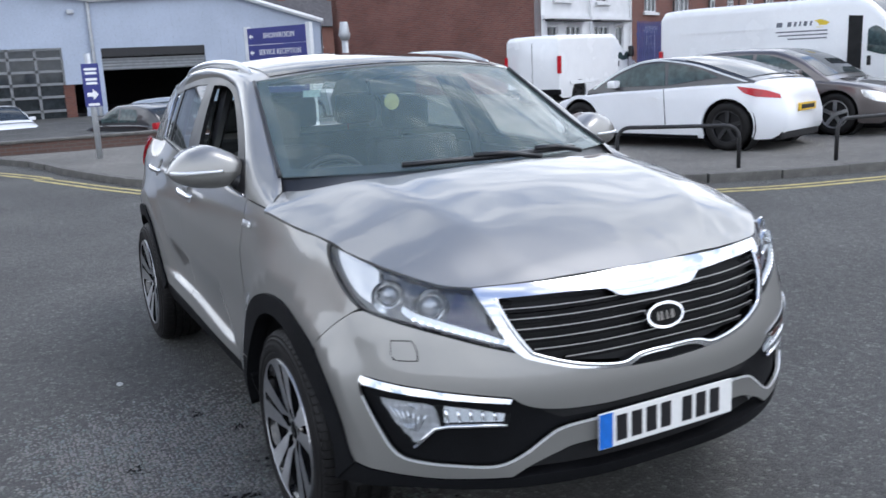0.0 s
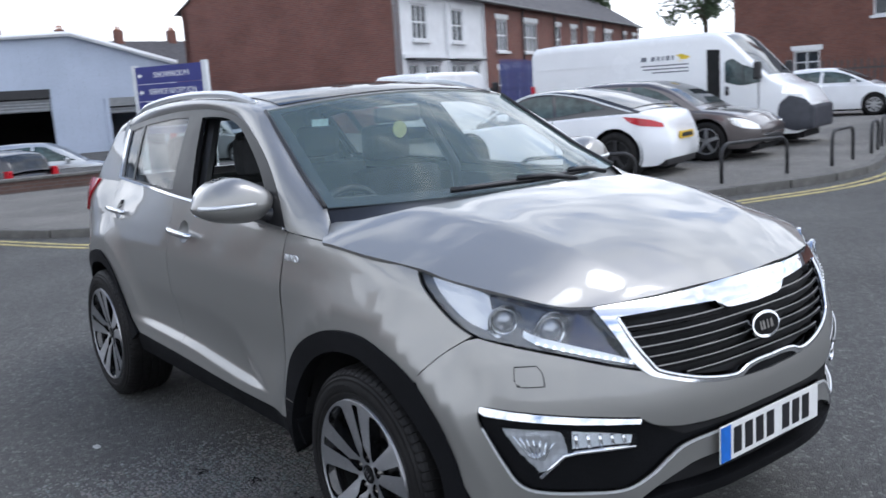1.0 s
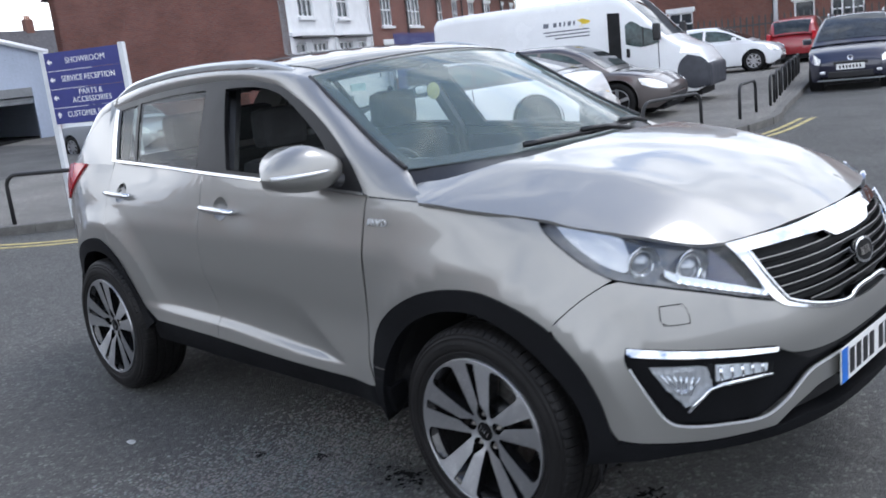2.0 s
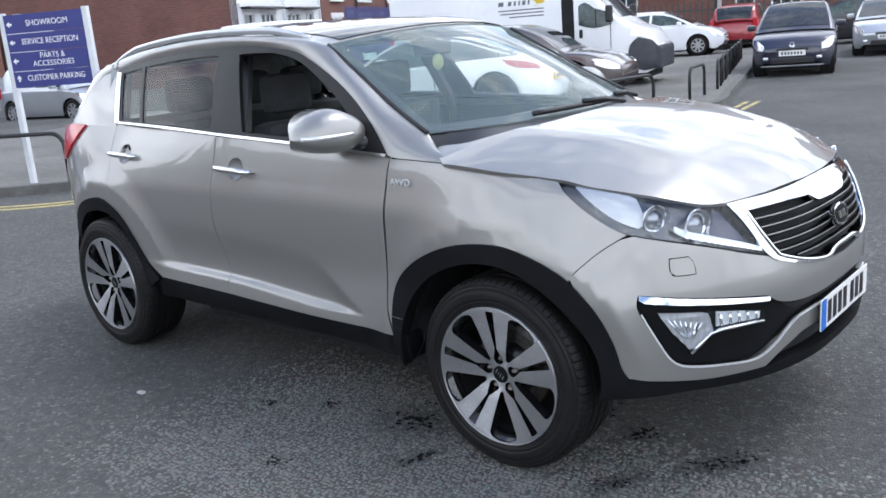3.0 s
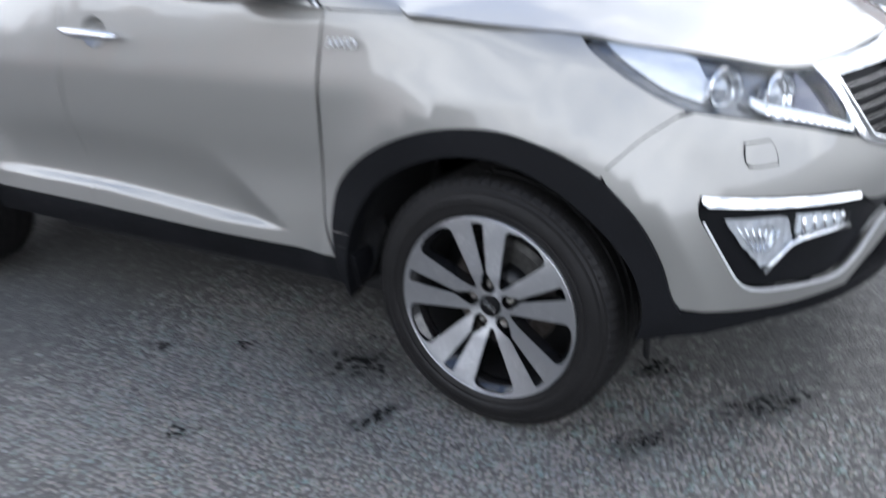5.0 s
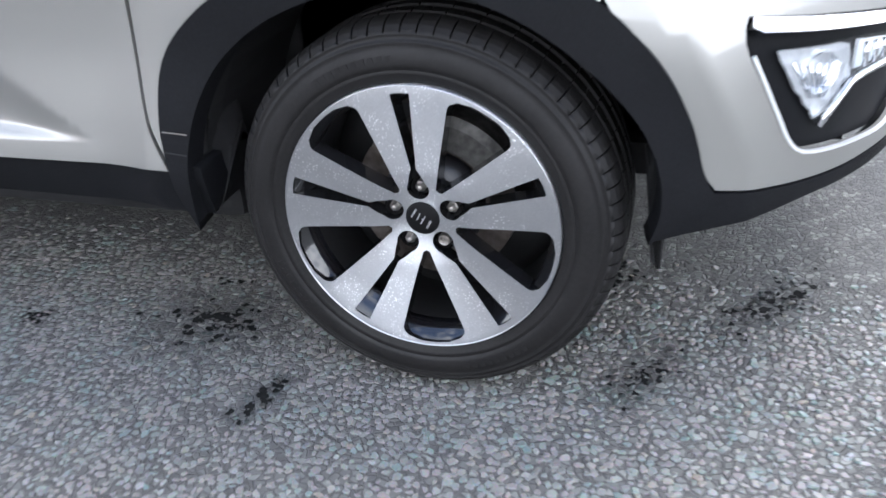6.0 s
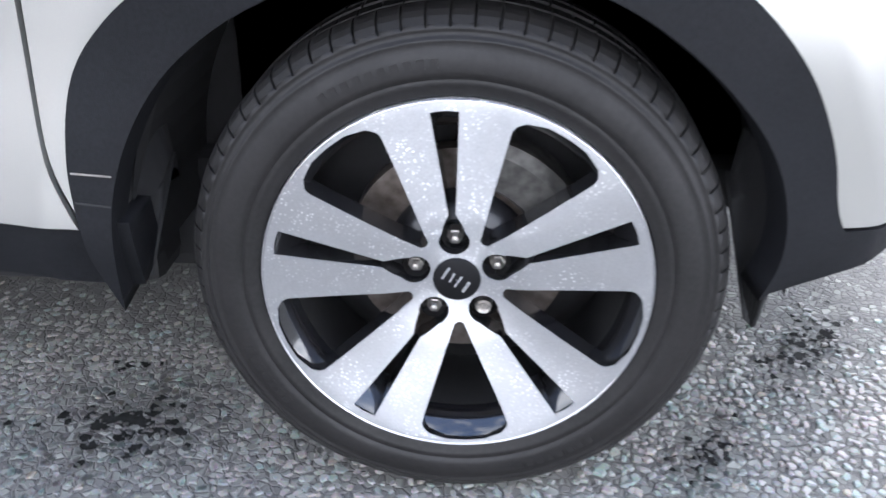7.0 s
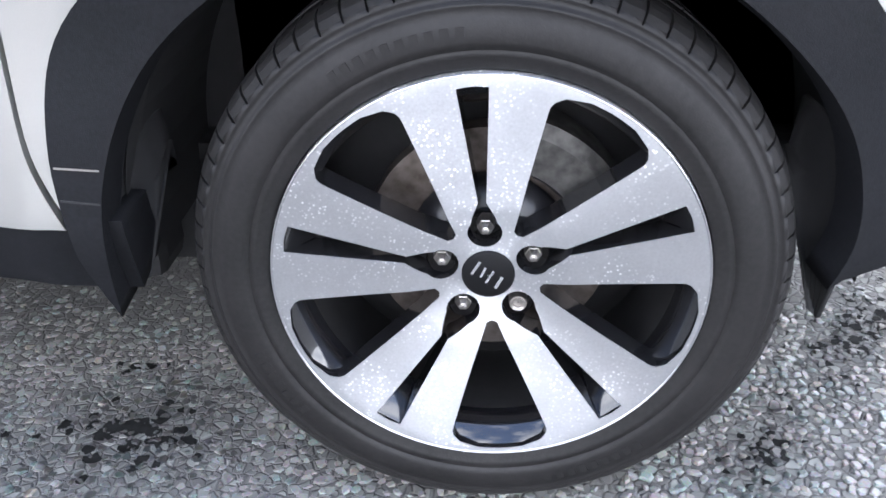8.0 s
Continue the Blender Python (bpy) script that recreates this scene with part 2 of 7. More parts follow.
PAVING = tarmac("pavement_asphalt", .006, (.165, .153, .142))


def brickwork(name, brick, dark, mortar):
    m = bpy.data.materials.new(name)
    m.use_nodes = True
    n, l = m.node_tree.nodes, m.node_tree.links
    p = n["Principled BSDF"]
    co, b = n.new("ShaderNodeTexCoord"), n.new("ShaderNodeTexBrick")
    b.inputs["Scale"].default_value = 1.0
    b.inputs["Brick Width"].default_value, b.inputs["Row Height"].default_value, b.inputs["Mortar Size"].default_value = .225, .075, .010
    b.inputs["Color1"].default_value, b.inputs["Color2"].default_value, b.inputs["Mortar"].default_value = (*brick, 1), (*dark, 1), (*mortar, 1)
    l.new(co.outputs["UV"], b.inputs["Vector"])
    stain, mix = n.new("ShaderNodeTexNoise"), n.new("ShaderNodeMixRGB")
    stain.inputs["Scale"].default_value, stain.inputs["Detail"].default_value = .6, 6
    l.new(co.outputs["UV"], stain.inputs["Vector"])
    mix.blend_type = "MULTIPLY"
    mix.inputs["Color2"].default_value = (.80, .77, .76, 1)
    fac = n.new("ShaderNodeMapRange")
    fac.inputs["From Min"].default_value, fac.inputs["From Max"].default_value = .42, .66
    l.new(stain.outputs["Fac"], fac.inputs["Value"])
    l.new(fac.outputs["Result"], mix.inputs["Fac"])
    l.new(b.outputs["Color"], mix.inputs["Color1"])
    l.new(mix.outputs["Color"], p.inputs["Base Color"])
    p.inputs["Roughness"].default_value = .85
    bu = n.new("ShaderNodeBump")
    bu.inputs["Distance"].default_value, bu.inputs["Strength"].default_value = .008, .8
    bu.invert = True
    l.new(b.outputs["Fac"], bu.inputs["Height"])
    l.new(bu.outputs["Normal"], p.inputs["Normal"])
    return m


BRICK = brickwork("red_brick", (.215, .082, .060), (.155, .060, .050), (.19, .13, .11))
BRICK3 = brickwork("weathered_brick", (.13, .075, .06), (.10, .06, .05), (.12, .10, .09))
BRICK2 = brickwork("dark_red_brick", (.20, .075, .05), (.14, .05, .04), (.17, .12, .10))
WHITEPAINT = surface("white_van_paint", (.87, .88, .89), .25, 0, .6, .03, 2, 60)
RENDER = surface("white_render", (.78, .79, .80), .8, vary=.06, scale=2, relief=.003, relief_scale=90)
SLATE = surface("roof_slate", (.075, .07, .075), .7, vary=.25, scale=3, fine=30)
CLADDING = surface("blue_grey_cladding", (.44, .50, .61), .45, vary=.06, scale=.6, fine=12)
SHUTTER = surface("grey_shutter", (.24, .25, .26), .5, .2, vary=.1)
FRAMEWHITE = surface("white_window_frame", (.75, .76, .77), .45, vary=.06)
TEALPANE = surface("tinted_car_glass", (.055, .085, .084), .06, 0, 0, .35, 2, 9, rough_vary=.03)
BUMPER = surface("slate_grey_plastic", (.045, .048, .060), .5, vary=.15)
PANE = surface("dark_window_pane", (.032, .038, .042), .06, 0, 0, .3, rough_vary=.03)
BLUE = surface("blue_sign_face", (.028, .035, .20), .4, vary=.08)
SIGNWHITE = surface("sign_white", (.82, .83, .85), .5, vary=.03)
GALV = surface("galvanised_post", (.50, .52, .54), .5, .5, vary=.1)
HOOPBLACK = surface("black_painted_steel", (.025, .025, .027), .5, .2, vary=.2, relief=.001)
YELLOW = surface("worn_yellow_line", (.50, .42, .16), .8, vary=.25, scale=5, fine=45, second=(.22, .19, .10))
KERB = surface("concrete_kerb", (.135, .13, .12), .85, vary=.2, scale=8, fine=90, relief=.002)
FENCEBLUE = surface("blue_palisade", (.035, .045, .17), .5, vary=.15)
FENCEGREY = surface("grey_railing", (.07, .075, .075), .6, .2, vary=.2)
BARK = surface("bark", (.09, .07, .05), .9, relief=.01, relief_scale=20)
LEAF = surface("leaf", (.045, .075, .028), .6, vary=.35, scale=3, fine=9, second=(.02, .04, .012))
OIL = surface("oil_stain", (.012, .012, .012), .9, vary=.3, scale=20, spec=.08)
LITTER = surface("white_paper", (.45, .45, .44), .8)


def car_paint(name, colour, metal=.5):
    return surface(name, colour, .3, metal, 1.0, .04, 2, 500, rough_vary=.03)


COUPEWHITE = car_paint("coupe_white_paint", (.86, .87, .89), 0)
WARMGREY = car_paint("warm_grey_paint", (.135, .118, .115), .6)
NAVY = car_paint("navy_paint", (.010, .011, .030), .0)
SILVER = car_paint("silver_paint", (.48, .50, .52), .7)
RED = car_paint("red_paint", (.30, .018, .024), .1)
BLACKPAINT = car_paint("black_paint", (.02, .02, .024), .2)

# ---- building helpers ----
def thing(name, label="", category="", group="", kind="", at=(0, 0, 0), rz=0.0):
    ob = new(name)
    ob.empty_display_size = .2
    ob.matrix_world = pose(*at, 0, 0, rz)
    return tagged(ob, label, category, group, kind)


def part(name, bm, material, parent=None, label="", smooth=False, m=None):
    """Links a bmesh as one mesh object under a thing or a part."""
    me = bpy.data.meshes.new(name)
    bm.to_mesh(me)
    bm.free()
    me.materials.append(material)
    if smooth:
        me.shade_smooth()
    ob = new(name, me)
    if parent is not None:
        ob.parent = parent
    if m is not None:
        ob.matrix_basis = m
    if label:
        ob["label"] = label
    return ob


def box(bm, x0, x1, y0, y1, z0, z1, bevel=0.0):
    m = Matrix.Translation(((x0 + x1) / 2, (y0 + y1) / 2, (z0 + z1) / 2)) @ Matrix.Diagonal((abs(x1 - x0), abs(y1 - y0), abs(z1 - z0), 1))
    r = bmesh.ops.create_cube(bm, size=1, matrix=m)
    if bevel:
        es = list({e for v in r["verts"] for e in v.link_edges})
        bmesh.ops.bevel(bm, geom=es, offset=bevel, segments=2, affect="EDGES", profile=.6)
    return bm


def boxes(*rows, bevel=0.0):
    bm = bmesh.new()
    for r in rows:
        box(bm, *r, bevel=bevel)
    return bm


def tube(points, r, n=10, cap=True):
    """A pipe along the points."""
    bm = bmesh.new()
    pts = [Vector(p) for p in points]
    rings = []
    ref = Vector((0, 0, 1))
    for i, p in enumerate(pts):
        t = (pts[min(i + 1, len(pts) - 1)] - pts[max(i - 1, 0)]).normalized()
        a = t.cross(ref)
        if a.length < .05:
            a = t.cross(Vector((0, 1, 0)))
        a.normalize()
        b = a.cross(t).normalized()
        if i and (a.dot(pa) < 0):
            a, b = -a, -b
        pa = a
        rr = r(i / (len(pts) - 1)) if callable(r) else r
        rings.append([bm.verts.new(p + rr * (a * math.cos(k * math.tau / n) + b * math.sin(k * math.tau / n))) for k in range(n)])
    for u, v in zip(rings, rings[1:]):
        for k in range(n):
            bm.faces.new((u[k], u[(k + 1) % n], v[(k + 1) % n], v[k]))
    if cap:
        bm.faces.new(rings[0][::-1])
        bm.faces.new(rings[-1])
    bmesh.ops.recalc_face_normals(bm, faces=bm.faces)
    return bm


def grid_mesh(rows, closed_u=False, closed_v=False):
    """Quads through rows of points."""
    bm = bmesh.new()
    vs = [[bm.verts.new(p) for p in r] for r in rows]
    nu, nv = len(vs), len(vs[0])
    for i in range(nu if closed_u else nu - 1):
        for j in range(nv if closed_v else nv - 1):
            bm.faces.new((vs[i][j], vs[(i + 1) % nu][j], vs[(i + 1) % nu][(j + 1) % nv], vs[i][(j + 1) % nv]))
    bmesh.ops.recalc_face_normals(bm, faces=bm.faces)
    return bm


def lathe(profile, n=48, start=0.0, turn=math.tau):
    """Profile of (radius, y) turned about the y axis."""
    full = abs(turn - math.tau) < 1e-6
    rows = []
    for k in range(n if full else n + 1):
        a = start + turn * k / n
        rows.append([(r * math.cos(a), y, r * math.sin(a)) for r, y in profile])
    return grid_mesh(rows, closed_u=full)


def inside(p, loop):
    x, y = p
    hit = False
    j = len(loop) - 1
    for i in range(len(loop)):
        (xi, yi), (xj, yj) = loop[i], loop[j]
        if (yi > y) != (yj > y) and x < (xj - xi) * (y - yi) / (yj - yi) + xi:
            hit = not hit
        j = i
    return hit


def loop_of(segments, spacing=.02, shrink=0.0):
    """A closed outline from smooth runs that meet at corners, evenly set out and drawn in by shrink."""
    pts = []
    for seg in segments:
        d = dense([tuple(map(float, p)) for p in seg], 12) if len(seg) > 2 else [seg[0], seg[1]]
        length = [0.0]
        for a, b in zip(d, d[1:]):
            length.append(length[-1] + math.dist(a, b))
        k = max(1, round(length[-1] / spacing))
        xs, ys = [p[0] for p in d], [p[1] for p in d]
        for i in range(k):
            s = length[-1] * i / k
            pts.append((float(np.interp(s, length, xs)), float(np.interp(s, length, ys))))
    out = []
    for p in pts:
        if not out or math.dist(out[-1], p) > 1e-4:
            out.append(p)
    if math.dist(out[0], out[-1]) < 1e-4:
        out.pop()
    if shrink:
        area = sum(a[0] * b[1] - b[0] * a[1] for a, b in zip(out, out[1:] + out[:1]))
        sg = 1 if area > 0 else -1
        res = []
        for i, p in enumerate(out):
            a, b = out[i - 1], out[(i + 1) % len(out)]
            tx, ty = b[0] - a[0], b[1] - a[1]
            h = math.hypot(tx, ty) or 1
            res.append((p[0] - sg * ty / h * shrink, p[1] + sg * tx / h * shrink))
        out = res
    return out


def panel(name, material, parent, segments, fn, label="", step=.035, shrink=.0, thick=.012, holes=(), mirror=False, lift=0.0, spacing=.02, centre=(-1.3, 0, .7), out_dir=None, lines=()):
    """A sheet that lies on the surface fn(u, v) inside an outline, with real edges turned in by its thickness. mirror: the same on the other flank too."""
    from mathutils import geometry
    loop = loop_of(segments, spacing, shrink)
    cut = [loop_of(h, spacing, -shrink) for h in holes]
    verts, edges = list(loop), [(i, (i + 1) % len(loop)) for i in range(len(loop))]
    for h in cut:
        k = len(verts)
        verts += h
        edges += [(k + i, k + (i + 1) % len(h)) for i in range(len(h))]
    xs, ys = [p[0] for p in loop], [p[1] for p in loop]
    rim_pts = np.array(verts)
    for p in lines:      # rows of points along sharp folds
        if inside(p, loop) and not any(inside(p, h) for h in cut) and np.min(np.hypot(rim_pts[:, 0] - p[0], rim_pts[:, 1] - p[1])) > .006:
            verts.append(p)
    rim_pts = np.array(verts)
    nx, ny = int((max(xs) - min(xs)) / step) + 1, int((max(ys) - min(ys)) / step) + 1
    for i in range(nx + 1):
        for j in range(ny + 1):
            p = (min(xs) + (i + .5 * (j % 2)) * step, min(ys) + j * step)
            if inside(p, loop) and not any(inside(p, h) for h in cut) and np.min(np.hypot(rim_pts[:, 0] - p[0], rim_pts[:, 1] - p[1])) > .45 * step:
                verts.append(p)
    vs, es, fs, *_ = geometry.delaunay_2d_cdt([Vector(p) for p in verts], edges, [], 0, 1e-6)
    vs = [tuple(v) for v in vs]
    tris = []
    for f in fs:
        c = (sum(vs[i][0] for i in f) / len(f), sum(vs[i][1] for i in f) / len(f))
        if inside(c, loop) and not any(inside(c, h) for h in cut):
            tris.append(tuple(f))
    P, N = [], []
    h = .004
    for u, v in vs:
        p = fn(u, v)
        n = (fn(u + h, v) - fn(u - h, v)).cross(fn(u, v + h) - fn(u, v - h))
        n = n.normalized() if n.length > 1e-12 else Vector((0, 0, 1))
        out = Vector(out_dir) if out_dir else p - Vector(centre)
        if n.dot(out) < 0:
            n = -n
        P.append(p + n * lift)
        N.append(n)
    faces = []
    for f in tris:
        n = (P[f[1]] - P[f[0]]).cross(P[f[2]] - P[f[0]])
        faces.append(f if n.dot(N[f[0]]) > 0 else f[::-1])
    if thick:
        count = {}
        for f in faces:
            for a, b in zip(f, f[1:] + f[:1]):
                count[(a, b)] = 1
        border = [(a, b) for a, b in count if (b, a) not in count]
        top, low = {}, {}
        for a, b in border:
            t = (P[b] - P[a])
            for k in (a, b):
                w = t.cross(N[k])
                if k not in top:
                    top[k], low[k] = len(P), len(P) + 1
                    P.extend([P[k].copy(), P[k] - N[k] * thick])
                    N.extend([w.normalized(), w.normalized()])
                else:
                    N[top[k]] = N[low[k]] = (N[top[k]] + w.normalized()).normalized()
        for a, b in border:
            faces.append((top[b], top[a], low[a], low[b]))
    made = []
    if mirror and min(abs(p.y) for p in P) < .004:
        # the two halves meet on the middle line: one sheet across it
        mid = [abs(p.y) < .004 for p in P]
        for i, m_ in enumerate(mid):
            if m_:
                P[i].y = 0
                N[i].y = 0
                N[i].normalize()
        faces = [f for f in faces if not (len(f) == 4 and all(mid[i] for i in f))]
        k = len(P)
        flat = Vector((1, -1, 1))
        faces += [tuple(i + k for i in f[::-1]) for f in faces]
        P, N, mirror = P + [p * flat for p in P], N + [n * flat for n in N], False
    for flip in ((False, True) if mirror else (False,)):
        me = bpy.data.meshes.new(name)
        s = Vector((1, -1 if flip else 1, 1))
        me.from_pydata([p * s for p in P], [], [f[::-1] if flip else f for f in faces])
        me.shade_smooth()
        me.normals_split_custom_set_from_vertices([n * s for n in N])
        me.materials.append(material)
        ob = new(name, me)
        ob.parent = parent
        if label:
            ob["label"] = label
        made.append(ob)
    return made


def words(name, text, size, material, parent, m, thick=.002, label="", width=0.0):
    """Raised lettering in the built-in font, as a mesh."""
    c = bpy.data.curves.new(name, "FONT")
    c.body, c.size, c.extrude, c.align_x, c.align_y = text, size, thick, "CENTER", "CENTER"
    c.resolution_u = 3
    t = bpy.data.objects.new(name, c)
    me = bpy.data.meshes.new_from_object(t)
    bpy.data.objects.remove(t)
    bpy.data.curves.remove(c)
    me.materials.clear()
    me.materials.append(material)
    ob = new(name, me)
    ob.parent = parent
    k = 1.0
    if width:
        wd = max(v.co.x for v in me.vertices) - min(v.co.x for v in me.vertices)
        k = width / wd
    ob.matrix_basis = m @ Matrix.Diagonal((k, 1, 1, 1))
    if label:
        ob["label"] = label
    return ob


# ---- the estate car's surfaces: front axle at x = 0, nose towards +x, its driver's side at -y ----
def spl(xs, ys):
    """A smooth curve y(x) through a few stations."""
    xs, ys = [float(v) for v in xs], [float(v) for v in ys]
    n = len(xs)
    g = [(ys[i + 1] - ys[i]) / (xs[i + 1] - xs[i]) for i in range(n - 1)]
    m = [g[0]] + [0.0 if g[i - 1] * g[i] <= 0 else 2 * g[i - 1] * g[i] / (g[i - 1] + g[i]) for i in range(1, n - 1)] + [g[-1]]

    def f(x):
        if x <= xs[0]:
            return ys[0] + m[0] * (x - xs[0])
        if x >= xs[-1]:
            return ys[-1] + m[-1] * (x - xs[-1])
        i = 0
        while x > xs[i + 1]:
            i += 1
        h = xs[i + 1] - xs[i]
        t = (x - xs[i]) / h
        return ((1 + 2 * t) * (1 - t) ** 2 * ys[i] + t * (1 - t) ** 2 * h * m[i] + t * t * (3 - 2 * t) * ys[i + 1] + t * t * (t - 1) * h * m[i + 1])
    return f


def bump(t):
    return math.exp(-t * t)


def step(a, b, t):
    t = min(1.0, max(0.0, (t - a) / (b - a)))
    return t * t * (3 - 2 * t)


OUTLINE = [(.890, 0), (.875, .25), (.815, .47), (.69, .70), (.52, .845), (.25, .912), (0, .925), (-.6, .925), (-1.3, .925), (-2.0, .925), (-2.64, .92),
           (-3.0, .86), (-3.3, .72), (-3.48, .48), (-3.55, .2), (-3.56, 0)]


def dense(points, n=40):
    """A rounded polyline through the points."""
    out = []
    for i in range(len(points) - 1):
        p0, p1, p2, p3 = points[max(i - 1, 0)], points[i], points[i + 1], points[min(i + 2, len(points) - 1)]
        for k in range(n):
            t = k / n
            out.append(tuple(.5 * (2 * b + (c - a) * t + (2 * a - 5 * b + 4 * c - d) * t * t + (3 * b - a - 3 * c + d) * t ** 3) for a, b, c, d in zip(p0, p1, p2, p3)))
    return out + [tuple(points[-1])]


RING = dense(OUTLINE)
ARC = [0.0]
for _a, _b in zip(RING, RING[1:]):
    ARC.append(ARC[-1] + math.dist(_a, _b))
ARC, RING = np.array(ARC), np.array(RING)


def ring(s):
    x, y = float(np.interp(s, ARC, RING[:, 0])), float(np.interp(s, ARC, RING[:, 1]))
    e = .02
    tx = float(np.interp(s + e, ARC, RING[:, 0]) - np.interp(abs(s - e), ARC, RING[:, 0]))
    ty = float(np.interp(s + e, ARC, RING[:, 1]) - math.copysign(1, s - e) * np.interp(abs(s - e), ARC, RING[:, 1]))
    h = math.hypot(tx, ty) or 1.0
    return x, y, ty / h, -tx / h      # place and outward normal


def s_at(x, front=True):
    """Arc length of the outline where it passes x."""
    return float(np.interp(-x, -RING[:, 0], ARC))


LEVELS = [.20, .30, .42, .50, .65, .80, .90, 1.0, 1.1, 1.2]
INSETS = [
    (0.0, [.10, .03, .0, .0, -.004, .024, .058, .16, .35, .5]),
    (s_at(.815), [.10, .03, .0, .0, -.004, .023, .058, .15, .33, .5]),
    (s_at(.69), [.09, .03, .005, .0, -.006, .017, .046, .12, .28, .45]),
    (s_at(.25), [.06, .02, .005, .008, .006, .020, .042, .075, .16, .3]),
    (s_at(-.4), [.06, .030, .016, .022, .034, .026, .023, .039, .062, .15]),
    (s_at(-1.5), [.06, .034, .018, .026, .036, .025, .022, .037, .060, .088]),
    (s_at(-2.5), [.06, .030, .016, .028, .042, .039, .043, .068, .11, .165]),
    (s_at(-3.3), [.05, .02, .01, .01, .01, .0, .0, .01, .02, .05]),
    (float(ARC[-1]), [.08, .03, .01, .0, .0, .02, .03, .03, .03, .04])]
INSET_CURVES = [(s, spl(LEVELS, v)) for s, v in INSETS]


def inset(s, z):
    return spl([a for a, _ in INSET_CURVES], [f(z) for _, f in INSET_CURVES])(s)


CREASE = spl([-2.4, -2.07, -1.54, -1.18, -.826, -.66], [.552, .546, .538, .518, .492, .478])


def scallop(x, z):
    """Depth of the hollow low on the doors: a sharp lip below, a soft edge above, drawn out to a point towards the front wheel."""
    deep = .027 * step(-.66, -.90, x) * step(-2.36, -1.85, x)
    c, ahead = CREASE(x), min(1, max(0, (-.69 - x) / .30))
    u = (z - c) / (.012 + .20 * ahead) if z > c else (c - z) / (.012 + .028 * ahead)
    return deep * (1 - u) ** 2 * (1 + 2 * u) if u < 1 else 0.0


def shell(s, z):
    """A point of the lower body: arc length from the nose round the driver's side, and height."""
    x, y, nx, ny = ring(s)
    d = inset(s, z)
    if -2.6 < x < -.66:
        d += scallop(x, z)
    for wx in (0.0, -2.64):
        r = math.hypot(x - wx, z - .36)
        if r < .9 and abs(x - wx) < .8:
            d -= .020 * (1.0 if wx == 0 else step(.44, .66, z)) * (1 if r < .545 else max(0, 1 - (r - .545) / .12) ** 1.6)
    return Vector((x - nx * d, -(y - ny * d), z))


def side(x, z):
    """The same surface over x and z, for the flanks."""
    return shell(s_at(x), z)


BELT = spl([-3.3, -2.62, -1.5, -.48, .0], [1.235, 1.205, 1.165, 1.115, 1.08])
BELT_Y = spl([-3.4, -3.1, -2.62, -1.5, -.48, 0], [.64, .70, .755, .845, .868, .875])
LEAN_IN = spl([-3.4, -2.6, -1.5, -.5], [.38, .37, .36, .36])


def house(x, z):
    """The glasshouse's flank over x and z."""
    h = z - BELT(x)
    return Vector((x, -(BELT_Y(x) - h * LEAN_IN(x) - .25 * h * h), z))

def S(x):
    return s_at(x)


def nose(y, z):
    """The front face over y and z, both sides."""
    p = shell(abs(y), z)
    return Vector((p.x, y, z))



def oval(cx, cz, a, b, n=36):
    pts = [(cx + a * math.cos(math.tau * k / n), cz + b * math.sin(math.tau * k / n)) for k in range(n)]
    return [[p, q] for p, q in zip(pts, pts[1:] + pts[:1])]


# ---- the silver estate-like off-roader in the middle ----
car = thing("car", "champagne silver five-door off-roader with black arches and an open driver's window", "car")

LAMP_TOP = [(1.25, 1.052), (1.13, 1.03), (.91, 1.0), (.77, .98), (.62, .955)]
LAMP_FRONT = [(.62, .955), (.575, .90), (.52, .81), (.485, .778)]
LAMP_LOW = [(.485, .778), (.58, .803), (.70, .838), (.84, .870), (.98, .895), (1.06, .925), (1.14, .97), (1.21, 1.018), (1.25, 1.052)]
GR_LOW = [(.485, .778), (.44, .755), (.35, .73), (.17, .702), (0, .695)]
ARCH_F = [(-.48, .40), (-.488, .52), (-.46, .64), (-.38, .725), (-.26, .79), (-.13, .828), (0, .84), (.10, .83), (.215, .795), (.308, .745), (.394, .655), (.446, .555), (.470, .468), (.49, .43)]
ARCH_FI = [(-.450, .31), (-.434, .48), (-.372, .61), (-.27, .70), (-.14, .755), (-.02, .772), (.09, .760), (.185, .724), (.268, .668), (.338, .600), (.382, .535), (.405, .465), (.408, .40), (.392, .343)]
ARCH_R = [(-2.15, .445), (-2.25, .52), (-2.34, .635), (-2.44, .745), (-2.57, .818), (-2.68, .835), (-2.84, .80), (-2.97, .72), (-3.05, .61), (-3.10, .5), (-3.12, .40)]
ARCH_RI = [(-2.235, .40), (-2.28, .48), (-2.36, .61), (-2.46, .71), (-2.58, .76), (-2.70, .765), (-2.82, .735), (-2.93, .66), (-3.0, .56), (-3.04, .45), (-3.05, .36)]

panel("front_wing", PAINT, car, [
    [(-.492, 1.113), (-.35, 1.108), (-.21, 1.10), (.03, 1.075), (.235, 1.052)],
    [(.235, 1.052), (.27, 1.018), (.34, .97), (.42, .925), (.49, .896)],
    [(.49, .896), (.395, .836), (.308, .758)],
    [(.308, .745), (.215, .795), (.10, .83), (0, .84), (-.13, .828), (-.26, .79), (-.38, .725), (-.46, .64), (-.488, .52), (-.482, .43)],
    [(-.482, .43), (-.515, .52), (-.523, .67), (-.508, .86), (-.497, 1.01), (-.492, 1.113)]], side, shrink=.0015, mirror=True)
FOLD = [(-.68 - .014 * k, CREASE(-.68 - .014 * k) + dz * (.012 + .028 * min(1, (.014 * k + .01) / .30))) for k in range(118) for dz in (.35, 0, -.25, -.5, -.75, -1.0, -1.3)]
